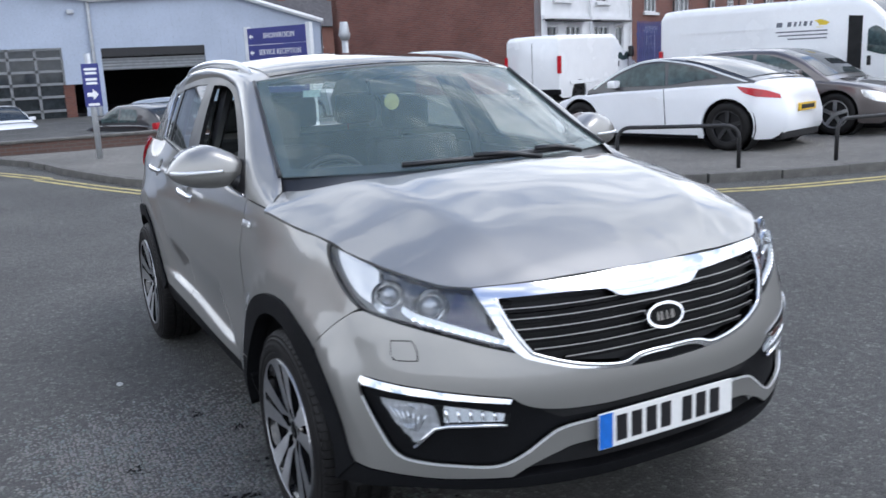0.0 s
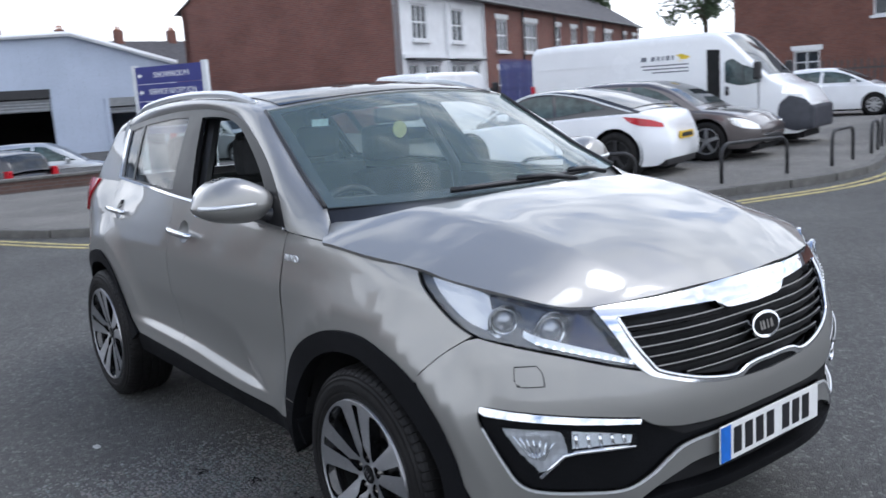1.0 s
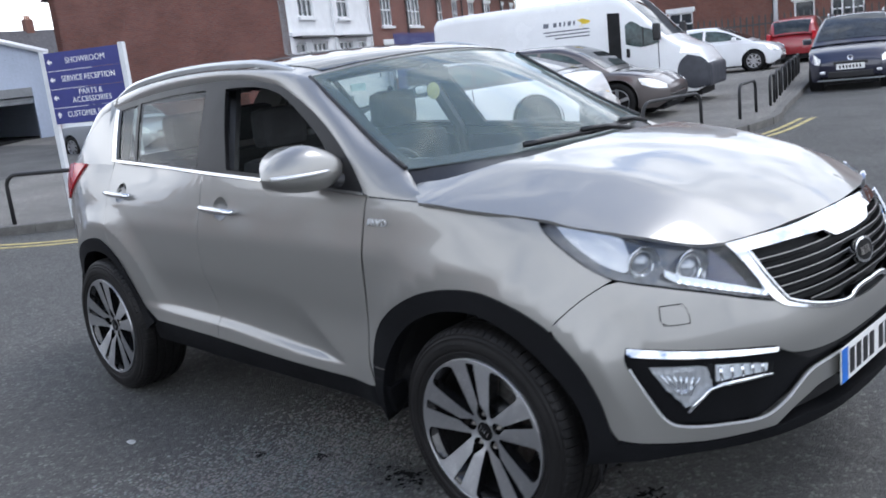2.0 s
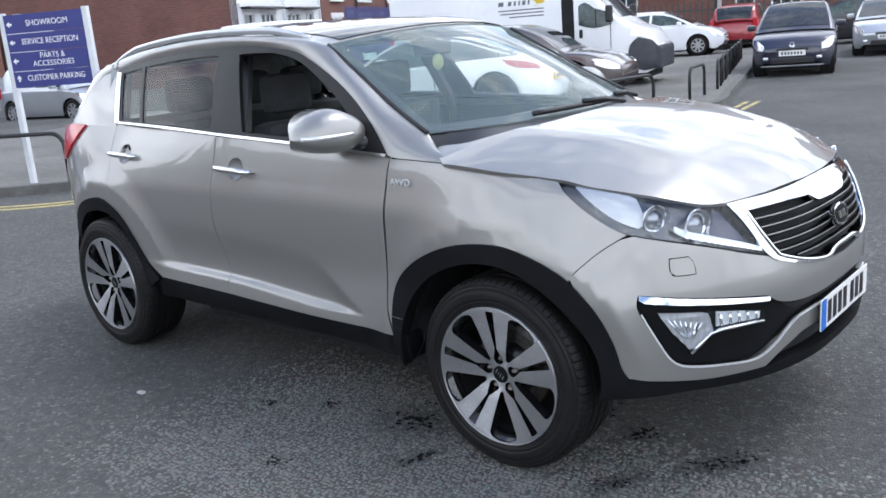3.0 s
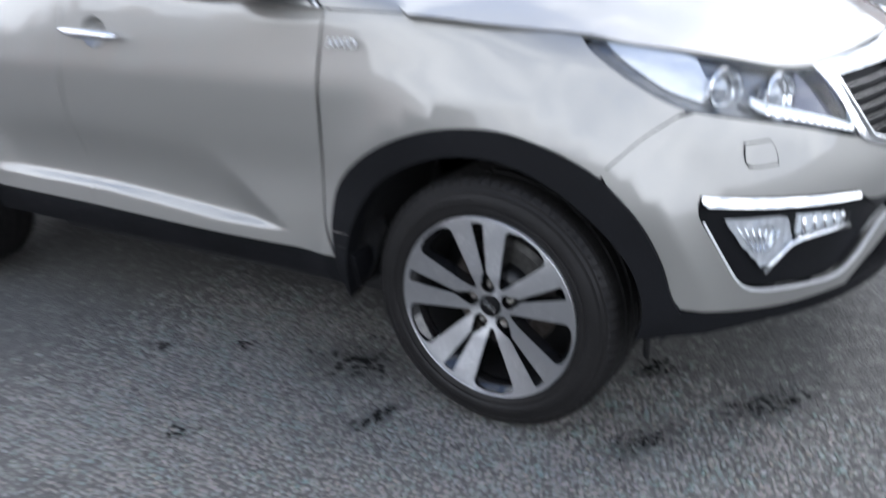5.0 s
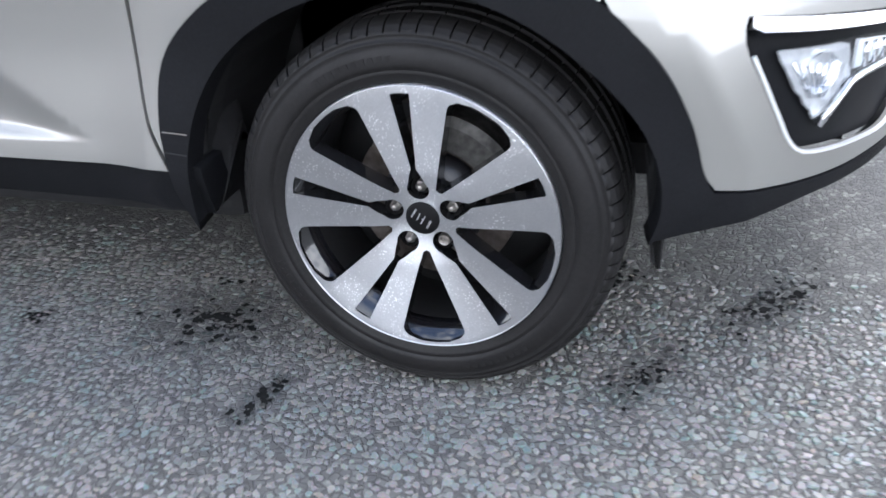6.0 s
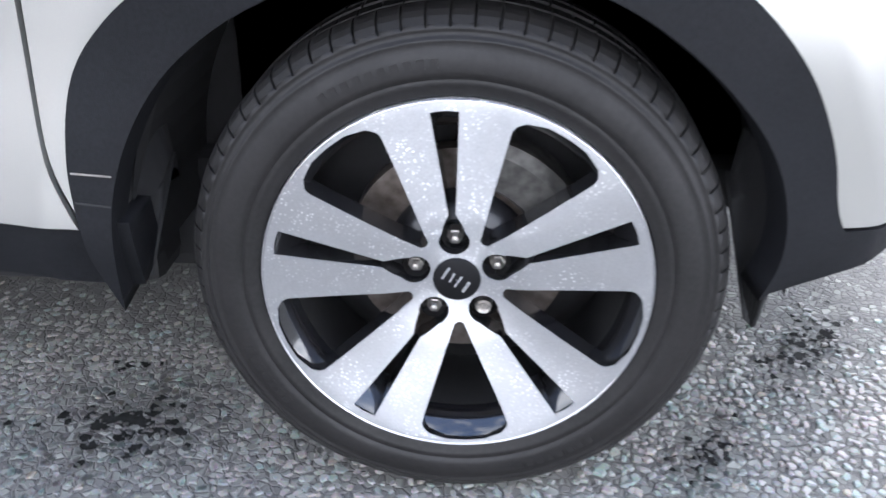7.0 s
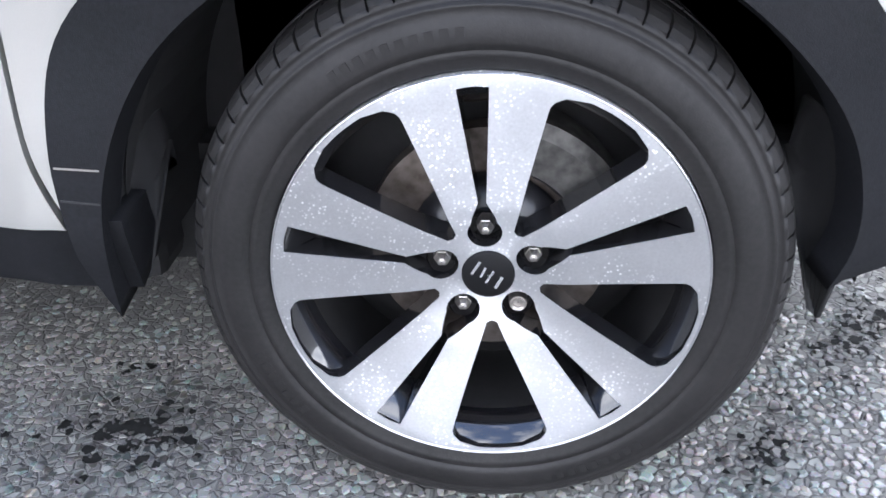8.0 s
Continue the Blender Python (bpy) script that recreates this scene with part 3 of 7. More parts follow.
panel("front_door", PAINT, car, [
    [(-.492, 1.122), (-.515, .87), (-.528, .67), (-.520, .52), (-.49, .43)],
    [(-.49, .43), (-1.0, .428), (-1.575, .445)],
    [(-1.575, .445), (-1.585, .54), (-1.612, .65), (-1.63, .82), (-1.60, 1.05), (-1.595, 1.176)],
    [(-1.595, 1.176), (-1.1, 1.152), (-.492, 1.122)]], side, shrink=.0015, mirror=True, step=.016, holes=(oval(-1.43, 1.037, .056, .047),), lines=FOLD)
panel("rear_door", PAINT, car, [
    [(-1.595, 1.176), (-1.60, 1.05), (-1.63, .82), (-1.612, .65), (-1.585, .54), (-1.575, .445)],
    [(-1.575, .445), (-2.12, .455)],
    [(-2.13, .455), (-2.25, .52), (-2.34, .635), (-2.44, .745), (-2.49, .782)],
    [(-2.49, .79), (-2.55, .90), (-2.57, 1.01), (-2.60, 1.214)],
    [(-2.60, 1.214), (-2.1, 1.197), (-1.595, 1.176)]], side, shrink=.0015, mirror=True, step=.016, holes=(oval(-2.43, 1.067, .056, .047),), lines=FOLD)
panel("rear_quarter", PAINT, car, [
    [(S(-2.60), 1.20), (S(-2.57), 1.01), (S(-2.55), .90), (S(-2.49), .79)],
    [(S(x), z) for x, z in ARCH_R[3:]],
    [(S(-3.12), .40), (S(-3.4), .40), (float(ARC[-1]), .40)],
    [(float(ARC[-1]), .40), (float(ARC[-1]), 1.16)],
    [(float(ARC[-1]), 1.16), (S(-3.4), 1.17), (S(-3.1), 1.205), (S(-2.60), 1.20)]], shell, mirror=True)
panel("front_bumper", PAINT, car, [
    [(S(.308), .758), (S(.395), .836), (S(.485), .893)],
    [(.98, .893), (.84, .868), (.70, .836), (.58, .801), (.485, .776)],
    GR_LOW,
    [(0, .695), (0, .605)],
    [(0, .605), (.3, .602), (.45, .618), (.52, .655)],
    [(.52, .655), (.75, .687), (.965, .710)],
    [(.965, .710), (.965, .66), (.90, .55), (.86, .49), (.81, .465), (.68, .452), (.56, .447), (.48, .48), (.43, .515), (.36, .55), (.2, .562), (0, .562)],
    [(0, .562), (0, .50)],
    [(0, .50), (.3, .492), (.385, .472), (.46, .442), (.52, .408)],
    [(.52, .408), (.76, .410), (.92, .425), (S(.49), .435)],
    [(S(.49), .435), (S(.470), .468), (S(.446), .555), (S(.394), .655), (S(.308), .745)]], shell, mirror=True, shrink=.0015, step=.028)
FOG_EDGE = [(.965, .70), (.965, .66), (.90, .55), (.86, .49), (.81, .465), (.68, .452), (.56, .447), (.48, .48), (.43, .515), (.36, .55), (.2, .562), (0, .562)]
panel("bumper_grille", CLAD, car, [
    [(0, .605), (.3, .602), (.45, .618), (.52, .655)], [(.52, .655), (.75, .687), (.965, .705)], FOG_EDGE, [(0, .562), (0, .605)]],
    shell, "black bumper insert round the fog lamp", mirror=True, lift=-.022, thick=.02)
panel("bumper_trim", SATIN, car, [
    [(.955, .652), (.90, .550), (.862, .492), (.81, .467), (.68, .454), (.56, .449), (.48, .482), (.43, .517), (.36, .552), (.2, .564), (0, .564)],
    [(0, .564), (0, .5585)], [(0, .5585), (.2, .5585), (.357, .5465), (.427, .511), (.477, .476), (.56, .4435), (.68, .4485), (.812, .4615), (.866, .488), (.905, .548), (.959, .650)], [(.959, .650), (.955, .652)]],
    shell, "bright edge along the fog lamp recess", mirror=True, lift=.003, thick=.006)
panel("chrome_strip", CHROME, car, [
    [(.520, .640), (.515, .652)], [(.515, .652), (.75, .685), (.965, .710)], [(.965, .710), (.972, .700), (.955, .688)], [(.955, .688), (.75, .667), (.520, .640)]],
    lambda s, z: shell(s, z) + Vector((.75, -.45, 0)) * max(0, .668 + (s - .515) * .122 - z) * .45, "bright chrome strip over the fog lamp", mirror=True, lift=.003, thick=.02, step=.012)
panel("fog_lamp", CLEAR, car, [
    [(.915, .655), (.86, .58), (.80, .505)], [(.80, .505), (.76, .53), (.72, .568)], [(.72, .568), (.62, .572), (.525, .568)], [(.525, .568), (.52, .605)],
    [(.52, .605), (.62, .628), (.74, .645), (.915, .655)]], shell, "clear fog lamp lens", mirror=True, lift=-.006, thick=.012)
FACET = surface("faceted_reflector", (.86, .87, .89), .14, .95, vary=.25, scale=70, fine=160, relief=.0012, relief_scale=35, rough_vary=.05)
PROJECTOR = surface("projector_glass", (.36, .37, .40), .10, .6, 1.0, .1)
REFLECTOR = surface("silvered_reflector", (.62, .62, .64), .22, .45, .4, .04)
panel("fog_reflector", REFLECTOR, car, [
    [(.905, .648), (.86, .58), (.805, .515)], [(.805, .515), (.76, .54), (.73, .575)], [(.73, .575), (.74, .635)], [(.74, .635), (.905, .648)]],
    lambda s, z: shell(s, z) + Vector((.0035 * ((s * 45) % 1) + .0025 * ((z * 38) % 1), .0, 0)), "ribbed fog lamp reflector", mirror=True, lift=-.015, thick=.004, step=.005)
panel("day_lamp", LED, car, [
    [(.71, .582), (.62, .582), (.54, .578)], [(.54, .578), (.535, .60)], [(.535, .60), (.62, .618), (.71, .632)], [(.71, .632), (.71, .582)]],
    shell, mirror=True, lift=-.014, thick=.006)
for flip in (1, -1):
    edge = [shell(a, b) for a, b in ((.80, .508), (.765, .54), (.735, .568), (.70, .575), (.62, .575), (.53, .571))]
    part("fog_lamp_bar", tube([(p.x - .002, p.y * flip, p.z) for p in edge], .006, 8), CHROME, car, "bright bar under the day lamp", smooth=True)
    p = shell(.815, .600)
    out = Vector((p.x + .1, p.y * 1.25 * flip, 0)).normalized()
    fog = part("fog_bowl", lathe([(.034, -.012), (.036, -.004), (.030, .004), (.020, .014), (.001, .018)], 28), CHROME, car, "bright round fog lamp bowl", smooth=True,
               m=Matrix.Translation(Vector((p.x, p.y * flip, p.z)) - out * .016) @ out.to_track_quat("-Y", "Z").to_matrix().to_4x4())
    part("bulb", lathe([(.001, -.008), (.007, -.006), (.009, .002), (.009, .014)], 16), PROJECTOR, fog, smooth=True)
    hub = shell(.80, .525)
    for k in range(7):
        # flutes that fan up from the lamp's foot
        q = shell(.875 - .020 * k, .638 - .004 * k)
        a = [hub.lerp(q, f) for f in (.30, .62, .90)]
        part("reflector_rib", tube([(e.x - .011, (e.y + .004) * flip, e.z) for e in a], lambda f: .0014 + .0022 * f, 6), CHROME, car, smooth=True)
    for k in range(5):
        a = shell(.56 + .034 * k, .588), shell(.565 + .034 * k, .612 + .004 * k)
        part("day_lamp_cell", tube([(p.x - .004, p.y * flip, p.z) for p in a], .0055, 6), CHROME, car, smooth=True)
panel("chin", CLAD, car, [
    [(0, .380), (0, .410)], [(0, .410), (.3, .412), (.44, .412), (.52, .404)], [(.52, .404), (.76, .407), (.92, .422), (S(.49), .432)], [(S(.49), .432), (S(.44), .388), (S(.394), .343)],
    [(S(.394), .343), (S(.50), .366), (.8, .376), (.55, .372), (.3, .376), (0, .380)]],
    lambda s, z: shell(s, z) - Vector((.12, 0, 0)) * max(0, .40 - z) * step(1.1, .8, s), "unpainted black lower lip", mirror=True, lift=.002, thick=.05)
panel("intake", DARK, car, [[(0, .395), (0, .50)], [(0, .50), (.3, .492), (.40, .472), (.46, .442), (.52, .405)], [(.52, .405), (.3, .395), (0, .395)]],
      shell, mirror=True, lift=-.05, thick=.0)
panel("bumper_slot", DARK, car, [[(0, .575), (0, .594)], [(0, .594), (.3, .592), (.44, .612)], [(.44, .612), (.40, .588), (.36, .572)], [(.36, .572), (.2, .575), (0, .575)]],
      shell, "narrow dark slot", mirror=True, lift=-.018, thick=.004)
panel("sill", CLAD, car, [[(-.43, .33), (-.425, .44)], [(-.425, .44), (-1.0, .432), (-1.6, .446), (-2.17, .46)], [(-2.17, .46), (-2.20, .345)], [(-2.20, .345), (-1.5, .335), (-1.0, .335), (-.43, .33)]],
      lambda x, z: side(x, z) + Vector((0, .20 * max(0, .440 - z), 0)), "black plastic sill", mirror=True, lift=-.006, thick=.08)
panel("trim_seam", DARK, car, [[(-.484, .470), (-.438, .466)], [(-.438, .466), (-.438, .4685)], [(-.438, .4685), (-.484, .4725)], [(-.484, .4725), (-.484, .470)]], side, mirror=True, lift=.0113, thick=.001)
for nm, o, i in (("front_arch", ARCH_F, ARCH_FI), ("rear_arch", ARCH_R, ARCH_RI)):
    panel(nm, CLAD, car, [o, [o[-1], i[-1]], i[::-1], [i[0], o[0]]], side, "black plastic wheel arch trim", mirror=True, lift=.010, thick=.055, step=.03)
panel("washer_cover", PAINT, car, [[(.862, .818), (.80, .820)], [(.80, .820), (.785, .80), (.782, .768)], [(.782, .768), (.85, .768), (.862, .785), (.862, .818)]],
      shell, mirror=True, lift=.003, thick=.006)
panel("washer_gap", DARK, car, [[(.865, .821), (.80, .823)], [(.80, .823), (.782, .80), (.778, .765)], [(.778, .765), (.85, .7645), (.865, .783), (.865, .821)]],
      shell, mirror=True, lift=.0012, thick=.001)

# grille
SLATEDGE = surface("satin_slat_edge", (.30, .29, .28), .35, .7)
panel("grille_surround", CHROME, car, [
    [(0, .962), (.11, .962), (.35, .957), (.615, .953)], [(.615, .953), (.57, .89), (.515, .80), (.475, .765)],
    [(.475, .765), (.44, .752), (.33, .722), (.22, .705), (.15, .702)], [(.15, .700), (.11, .716), (.06, .722), (0, .722)], [(0, .722), (0, .962)]],
    shell, "broad chrome frame", mirror=True, lift=.006, thick=.03, step=.025,
    holes=([[(.001, .892), (.12, .895), (.145, .900)], [(.145, .900), (.185, .921)], [(.185, .921), (.35, .926), (.545, .924)], [(.545, .924), (.515, .86), (.465, .79), (.435, .772)],
            [(.435, .772), (.33, .740), (.23, .722), (.165, .718)], [(.165, .714), (.12, .730), (.07, .735), (.001, .735)], [(.001, .735), (.001, .892)]],))
panel("grille_back", DARK, car, [[(0, .93), (.56, .93)], [(.56, .93), (.46, .76)], [(.46, .76), (0, .70)], [(0, .70), (0, .93)]], shell, mirror=True, lift=-.035, thick=0)
for k in range(6):
    z = .752 + k * .0285
    end = float(np.interp(z, [.74, .775, .86, .925], [.30, .435, .512, .54]))
    panel("grille_slat", SLAT, car, [[(0, z - .003), (end, z - .003 - .004)], [(end, z - .007), (end, z + .003)], [(end, z + .003), (0, z + .007)], [(0, z + .007), (0, z - .003)]],
          shell, mirror=True, lift=-.008, thick=.03, step=.05)
    panel("slat_edge", SLATEDGE, car, [[(0, z + .0055), (end, z + .002)], [(end, z + .002), (end, z + .005)], [(end, z + .005), (0, z + .0085)], [(0, z + .0085), (0, z + .0055)]],
          shell, "thin bright edge", mirror=True, lift=-.005, thick=.004, step=.06)
panel("grille_mesh", CLAD, car, [[(0, .722), (.06, .722), (.11, .716), (.15, .700)], [(.15, .700), (.1, .697), (0, .696)], [(0, .696), (0, .722)]], shell, mirror=True, lift=-.006, thick=.01)


for flip in (1, -1):
    run = dense([(.548, .926), (.515, .86), (.465, .79), (.435, .769), (.33, .737), (.23, .719), (.165, .715), (.12, .728), (.07, .733), (.0, .733)], 6)
    pts = [shell(a, b) + Vector((.006, 0, 0)) for a, b in run]
    part("grille_bead", tube([(p.x, p.y * flip, p.z) for p in pts], .0065, 8), CHROME, car, "thin chrome bead round the grille", smooth=True)
badge = panel("badge", CHROME, car, oval(0, .822, .070, .038), nose, "oval chrome badge with plain silver bars", lift=.014, thick=.03, step=.02)[0]
panel("badge_field", SLAT, badge, oval(0, .822, .061, .030), nose, lift=.0155, thick=.001, step=.02)
for k, (u, w) in enumerate(((-.030, .007), (-.016, .011), (.002, .006), (.024, .014))):
    panel("badge_bar", STEEL, badge, [[(u - w * .7, .810), (u - w * .4, .834)], [(u - w * .4, .834), (u + w * .2, .834)], [(u + w * .2, .834), (u + w * .3, .810)], [(u + w * .3, .810), (u - w * .7, .810)]],
          nose, lift=.0175, thick=.003, step=.02)

# head lamps
panel("headlamp_bezel", LAMPGREY, car, [LAMP_TOP, LAMP_FRONT, LAMP_LOW], lambda s, z: shell(s, z) + Vector((-.035, .02, -.004)), "dark lamp housing", mirror=True, thick=.0, step=.03)
panel("headlamp_lens", CLEAR, car, [LAMP_TOP, LAMP_FRONT, LAMP_LOW], shell, "clear headlamp lens", mirror=True, shrink=.002, lift=.001, thick=.03, step=.03)
panel("lamp_strip", LED, car, [[(.50, .788), (.58, .812), (.70, .846), (.80, .874), (.835, .895)], [(.835, .895), (.832, .910)], [(.832, .910), (.79, .892), (.70, .867), (.58, .830), (.51, .804)], [(.51, .802), (.50, .788)]],
      lambda s, z: shell(s, z + .004) + Vector((-.004, .002, 0)), "white light strip", mirror=True, thick=.008)
panel("lamp_fin", REFLECTOR, car, [[(1.19, 1.035), (1.0, 1.008), (.955, .995)], [(.955, .995), (.93, .94), (.95, .91)], [(.95, .91), (1.03, .935), (1.12, .985), (1.19, 1.035)]],
      lambda s, z: shell(s, z) + Vector((-.015, .010, 0)), "silver indicator reflector", mirror=True, thick=.01)
for s, z, r in ((.895, .932, .040), (.745, .905, .044)):
    for flip in (1, -1):
        p = shell(s, z)
        ax = (shell(s, z) - Vector((.0, -.30, z))).normalized()
        m = Matrix.Translation(Vector((p.x, p.y * flip, z)) + Vector((-.030 * ax.x, -.030 * ax.y * flip, 0))) @ Vector((ax.x * .8 + .3, ax.y * flip * .8, 0)).normalized().to_track_quat("-Y", "Z").to_matrix().to_4x4()
        bowl = part("lamp_bowl", lathe([(r * 1.25, -.022), (r * 1.28, -.012), (r * 1.05, -.004), (r, .012), (r * .82, .016)], 28), CHROME, car, smooth=True, m=m)
        part("projector", lathe([(.001, -.014), (r * .35, -.011), (r * .62, -.004), (r * .74, .004), (r * .78, .02)], 28), PROJECTOR, bowl, "round projector lens", smooth=True)
        part("projector_ring", lathe([(r * .80, .006), (r * .84, -.010), (r * .92, -.010), (r * .96, .006)], 28), FACET, bowl, "bright inner ring", smooth=True)
# violet panel inside the lamp, coloured as a reflection of the sky
panel("lamp_sky_tint", SKYTINT, car, [[(.66, .945), (.60, .88), (.545, .815)], [(.545, .815), (.62, .84), (.70, .862)], [(.70, .862), (.685, .90), (.66, .945)]],
      lambda s, z: shell(s, z) + Vector((-.02, .012, 0)), mirror=True, thick=.01)

for flip in (1, -1):
    for k in range(12):
        p = shell(.525 + .0245 * k, .8035 + .00665 * k)
        bm = bmesh.new()
        bmesh.ops.create_icosphere(bm, subdivisions=2, radius=.0042)
        part("led", bm, BULB, car, smooth=True, m=Matrix.Translation((p.x - .003, (p.y + .002) * flip, p.z + .002)))

# bonnet
BON_C = spl([-.30, -.03, .2, .4, .55, .68, .78], [1.222, 1.207, 1.178, 1.132, 1.085, 1.025, .958])
BON_Y = spl([-.3, -.21, .0, .235, .34, .51, .68, .80], [.885, .882, .852, .805, .785, .725, .56, .30])
BON_E = spl([-.3, -.21, .0, .235, .34, .51, .68, .80], [1.108, 1.104, 1.080, 1.054, 1.032, 1.002, .957, .955])


BON_F = spl([0, .15, .35, .55, .64], [.772, .765, .735, .682, .62])
BON_D = spl([0, .15, .25, .35, .45, .52, .60], [-.001, .003, .009, .014, .013, .006, .0])


def bonnet(x, y):
    u = abs(y) / BON_Y(x)
    c = BON_C(x)
    ridge = .005 * bump((abs(y) - (.50 + (.2 - x) * .22)) / .08) * step(-.2, .1, x + .15) * step(.72, .45, x)
    z = c - (c - BON_E(x)) * (.572 * u * u + .428 * max(0.0, (u - .60) / .40) ** 1.3) + ridge
    front = BON_F(abs(y))
    fx = min(x, front + .01)
    e = step(front - .26, front, fx) * step(.60, .50, abs(y))
    return Vector((x, y, z - e * BON_D(abs(y))))


EDGE_L = [(-.215, -.880), (.0, -.850), (.235, -.803), (.34, -.783), (.51, -.723), (.62, -.635), (.682, -.55)]
panel("bonnet", PAINT, car, [EDGE_L, [(.682, -.55), (.735, -.35), (.765, -.15), (.772, 0), (.765, .15), (.735, .35), (.682, .55)], [(x, -y) for x, y in EDGE_L[::-1]],
                             [(-.215, .880), (-.330, .770), (-.215, .69), (-.080, .45), (-.045, 0), (-.080, -.45), (-.215, -.69), (-.330, -.770), (-.215, -.880)]],
      bonnet, shrink=.002, out_dir=(0, 0, 1), step=.017)

# windscreen, pillars and roof
WS_Z = spl([0, .30, .55, 1], [1.195, 1.285, 1.375, 1.538])


def screen(u, t):
    ex, ey, ez = -.385 - .61 * t, .752 - .110 * t, WS_Z(t)
    cx, cz = -.135 - .78 * t, 1.195 + (1.588 - 1.195) * t + .040 * math.sin(math.pi * min(1, max(0, t)))
    return Vector((cx + (ex - cx) * u * u, u * ey, cz + (ez - cz) * u * u))


panel("windscreen", SCREEN, car, [[(-1, 0), (1, 0)], [(1, 0), (1, 1)], [(1, 1), (-1, 1)], [(-1, 1), (-1, 0)]], screen, "clear windscreen", out_dir=(1, 0, 1), step=.08, spacing=.05, thick=.004)
panel("windscreen_band", BLACK, car, [[(-1, 0), (1, 0)], [(1, 0), (1, 1)], [(1, 1), (-1, 1)], [(-1, 1), (-1, 0)]], screen, "black printed border", out_dir=(1, 0, 1), step=.08, spacing=.05, thick=.002, lift=-.006,
      holes=([[(-.945, .10), (-.8, .075), (0, .055), (.8, .075), (.945, .10)], [(.945, .10), (.925, .955)], [(.925, .955), (.10, .955), (.09, .90), (-.09, .90), (-.10, .955), (-.925, .955)], [(-.925, .955), (-.945, .10)]],))
for flip in (1, -1):
    part("windscreen_seal", tube([screen(flip * 1.003, k / 12) + Vector((.004, .003 * flip, .003)) for k in range(13)], .0085, 8), BLACK, car, "black rubber seal", smooth=True)
cowl_rows = []
for k in range(25):
    u = -1 + k / 12
    a = screen(u, .0)
    fx = float(np.interp(abs(u) * .80, [0, .45, .69, .77], [-.045, -.080, -.215, -.33]))
    b = bonnet(fx, u * .80)
    cowl_rows.append([a + Vector((-.02, 0, .0)), a.lerp(b, .5) + Vector((0, 0, -.025)), b + Vector((0, 0, -.022))])
part("cowl", grid_mesh(cowl_rows), BLACK, car, "black scuttle below the windscreen", smooth=True)

DLO = [(-.492, 1.122), (-.60, 1.23), (-.75, 1.34), (-.92, 1.43), (-1.12, 1.51), (-1.28, 1.54), (-1.45, 1.557), (-1.67, 1.562), (-2.06, 1.55), (-2.48, 1.518), (-2.72, 1.488)]
ROOF_EDGE = dense([(-.385, .752, 1.195), (-.57, .719, 1.285), (-.72, .691, 1.375), (-.86, .666, 1.460), (-.995, .642, 1.540), (-1.25, .632, 1.585), (-1.7, .625, 1.608), (-2.1, .612, 1.604),
                   (-2.5, .588, 1.578), (-2.78, .562, 1.540), (-3.08, .540, 1.485)], 10)
DLO_D = dense(DLO, 10)


def along(line, t):
    i = t * (len(line) - 1)
    k = min(int(i), len(line) - 2)
    return tuple(a + (b - a) * (i - k) for a, b in zip(line[k], line[k + 1]))


def pillar(t, w):
    """From the side windows' upper edge to the roof's edge."""
    x, z = along(DLO_D, min(1, max(0, t)))
    a = house(x, z)
    bx, by, bz = along(ROOF_EDGE, min(1, max(0, t)))
    b = Vector((bx, -by, bz))
    p = a.lerp(b, w)
    n = Vector((.35 * (1 - t), -.8, .6)).normalized()
    return p + n * .022 * (4 * w * (1 - w))


def pillar_foot(t, w):
    """The pillar and, for t below 0, its foot that runs on to the wing and the bonnet."""
    if t >= 0:
        return pillar(t, w)
    k = -t / .08
    a = house(-.492, 1.118).lerp(side(-.215, 1.100) + Vector((0, .002, .003)), k)
    b = Vector((-.385, -.752, 1.195)).lerp(bonnet(-.330, -.770) + Vector((0, 0, .001)), k)
    n = Vector((.35, -.8, .6)).normalized()
    return a.lerp(b, w) + n * (.022 - .010 * k) * (4 * w * (1 - w))


panel("roof_side", PAINT, car, [[(-.08, 0), (.999, 0)], [(.999, 0), (.999, 1)], [(.999, 1), (-.08, 1)], [(-.08, 1), (-.08, 0)]], pillar_foot, "painted pillar and roof edge", mirror=True, step=.02, spacing=.012, thick=0)


def roof(x, u):
    i = float(np.interp(-x, [-p[0] for p in ROOF_EDGE], range(len(ROOF_EDGE))))
    k = min(int(i), len(ROOF_EDGE) - 2)
    f = i - k
    e = [a + (b - a) * f for a, b in zip(ROOF_EDGE[k], ROOF_EDGE[k + 1])]
    return Vector((x + .10 * (1 - u * u) * step(-1.9, -1.0, x), u * e[1], e[2] + .046 * (1 - u * u)))


panel("roof", PAINT, car, [[(-.998, -1), (-.998, 1)], [(-.998, 1), (-3.08, 1)], [(-3.08, 1), (-3.08, -1)], [(-3.08, -1), (-.998, -1)]], roof, "silver roof", out_dir=(0, 0, 1), step=.06, spacing=.05)
panel("roof_glass", ROOFGLASS, car, [[(-1.02, -.90), (-1.02, .90)], [(-1.02, .90), (-2.45, .90)], [(-2.45, .90), (-2.45, -.90)], [(-2.45, -.90), (-1.02, -.90)]], roof, "black panoramic roof glass", out_dir=(0, 0, 1), step=.06, spacing=.05, lift=.004, thick=.008)
for flip in (1, -1):
    pts = []
    for k in range(41):
        t = k / 40
        x = -1.14 - 1.76 * t
        e = roof(x, 1)
        lift = .002 + .020 * min(1, math.sin(math.pi * t) * 2.2)
        pts.append((x, (e.y - .022) * flip, e.z + lift))
    part("roof_rail", tube(pts, lambda t: .010 + .007 * min(1, math.sin(math.pi * t) * 4), 12), SILVER, car, "silver roof rail", smooth=True)

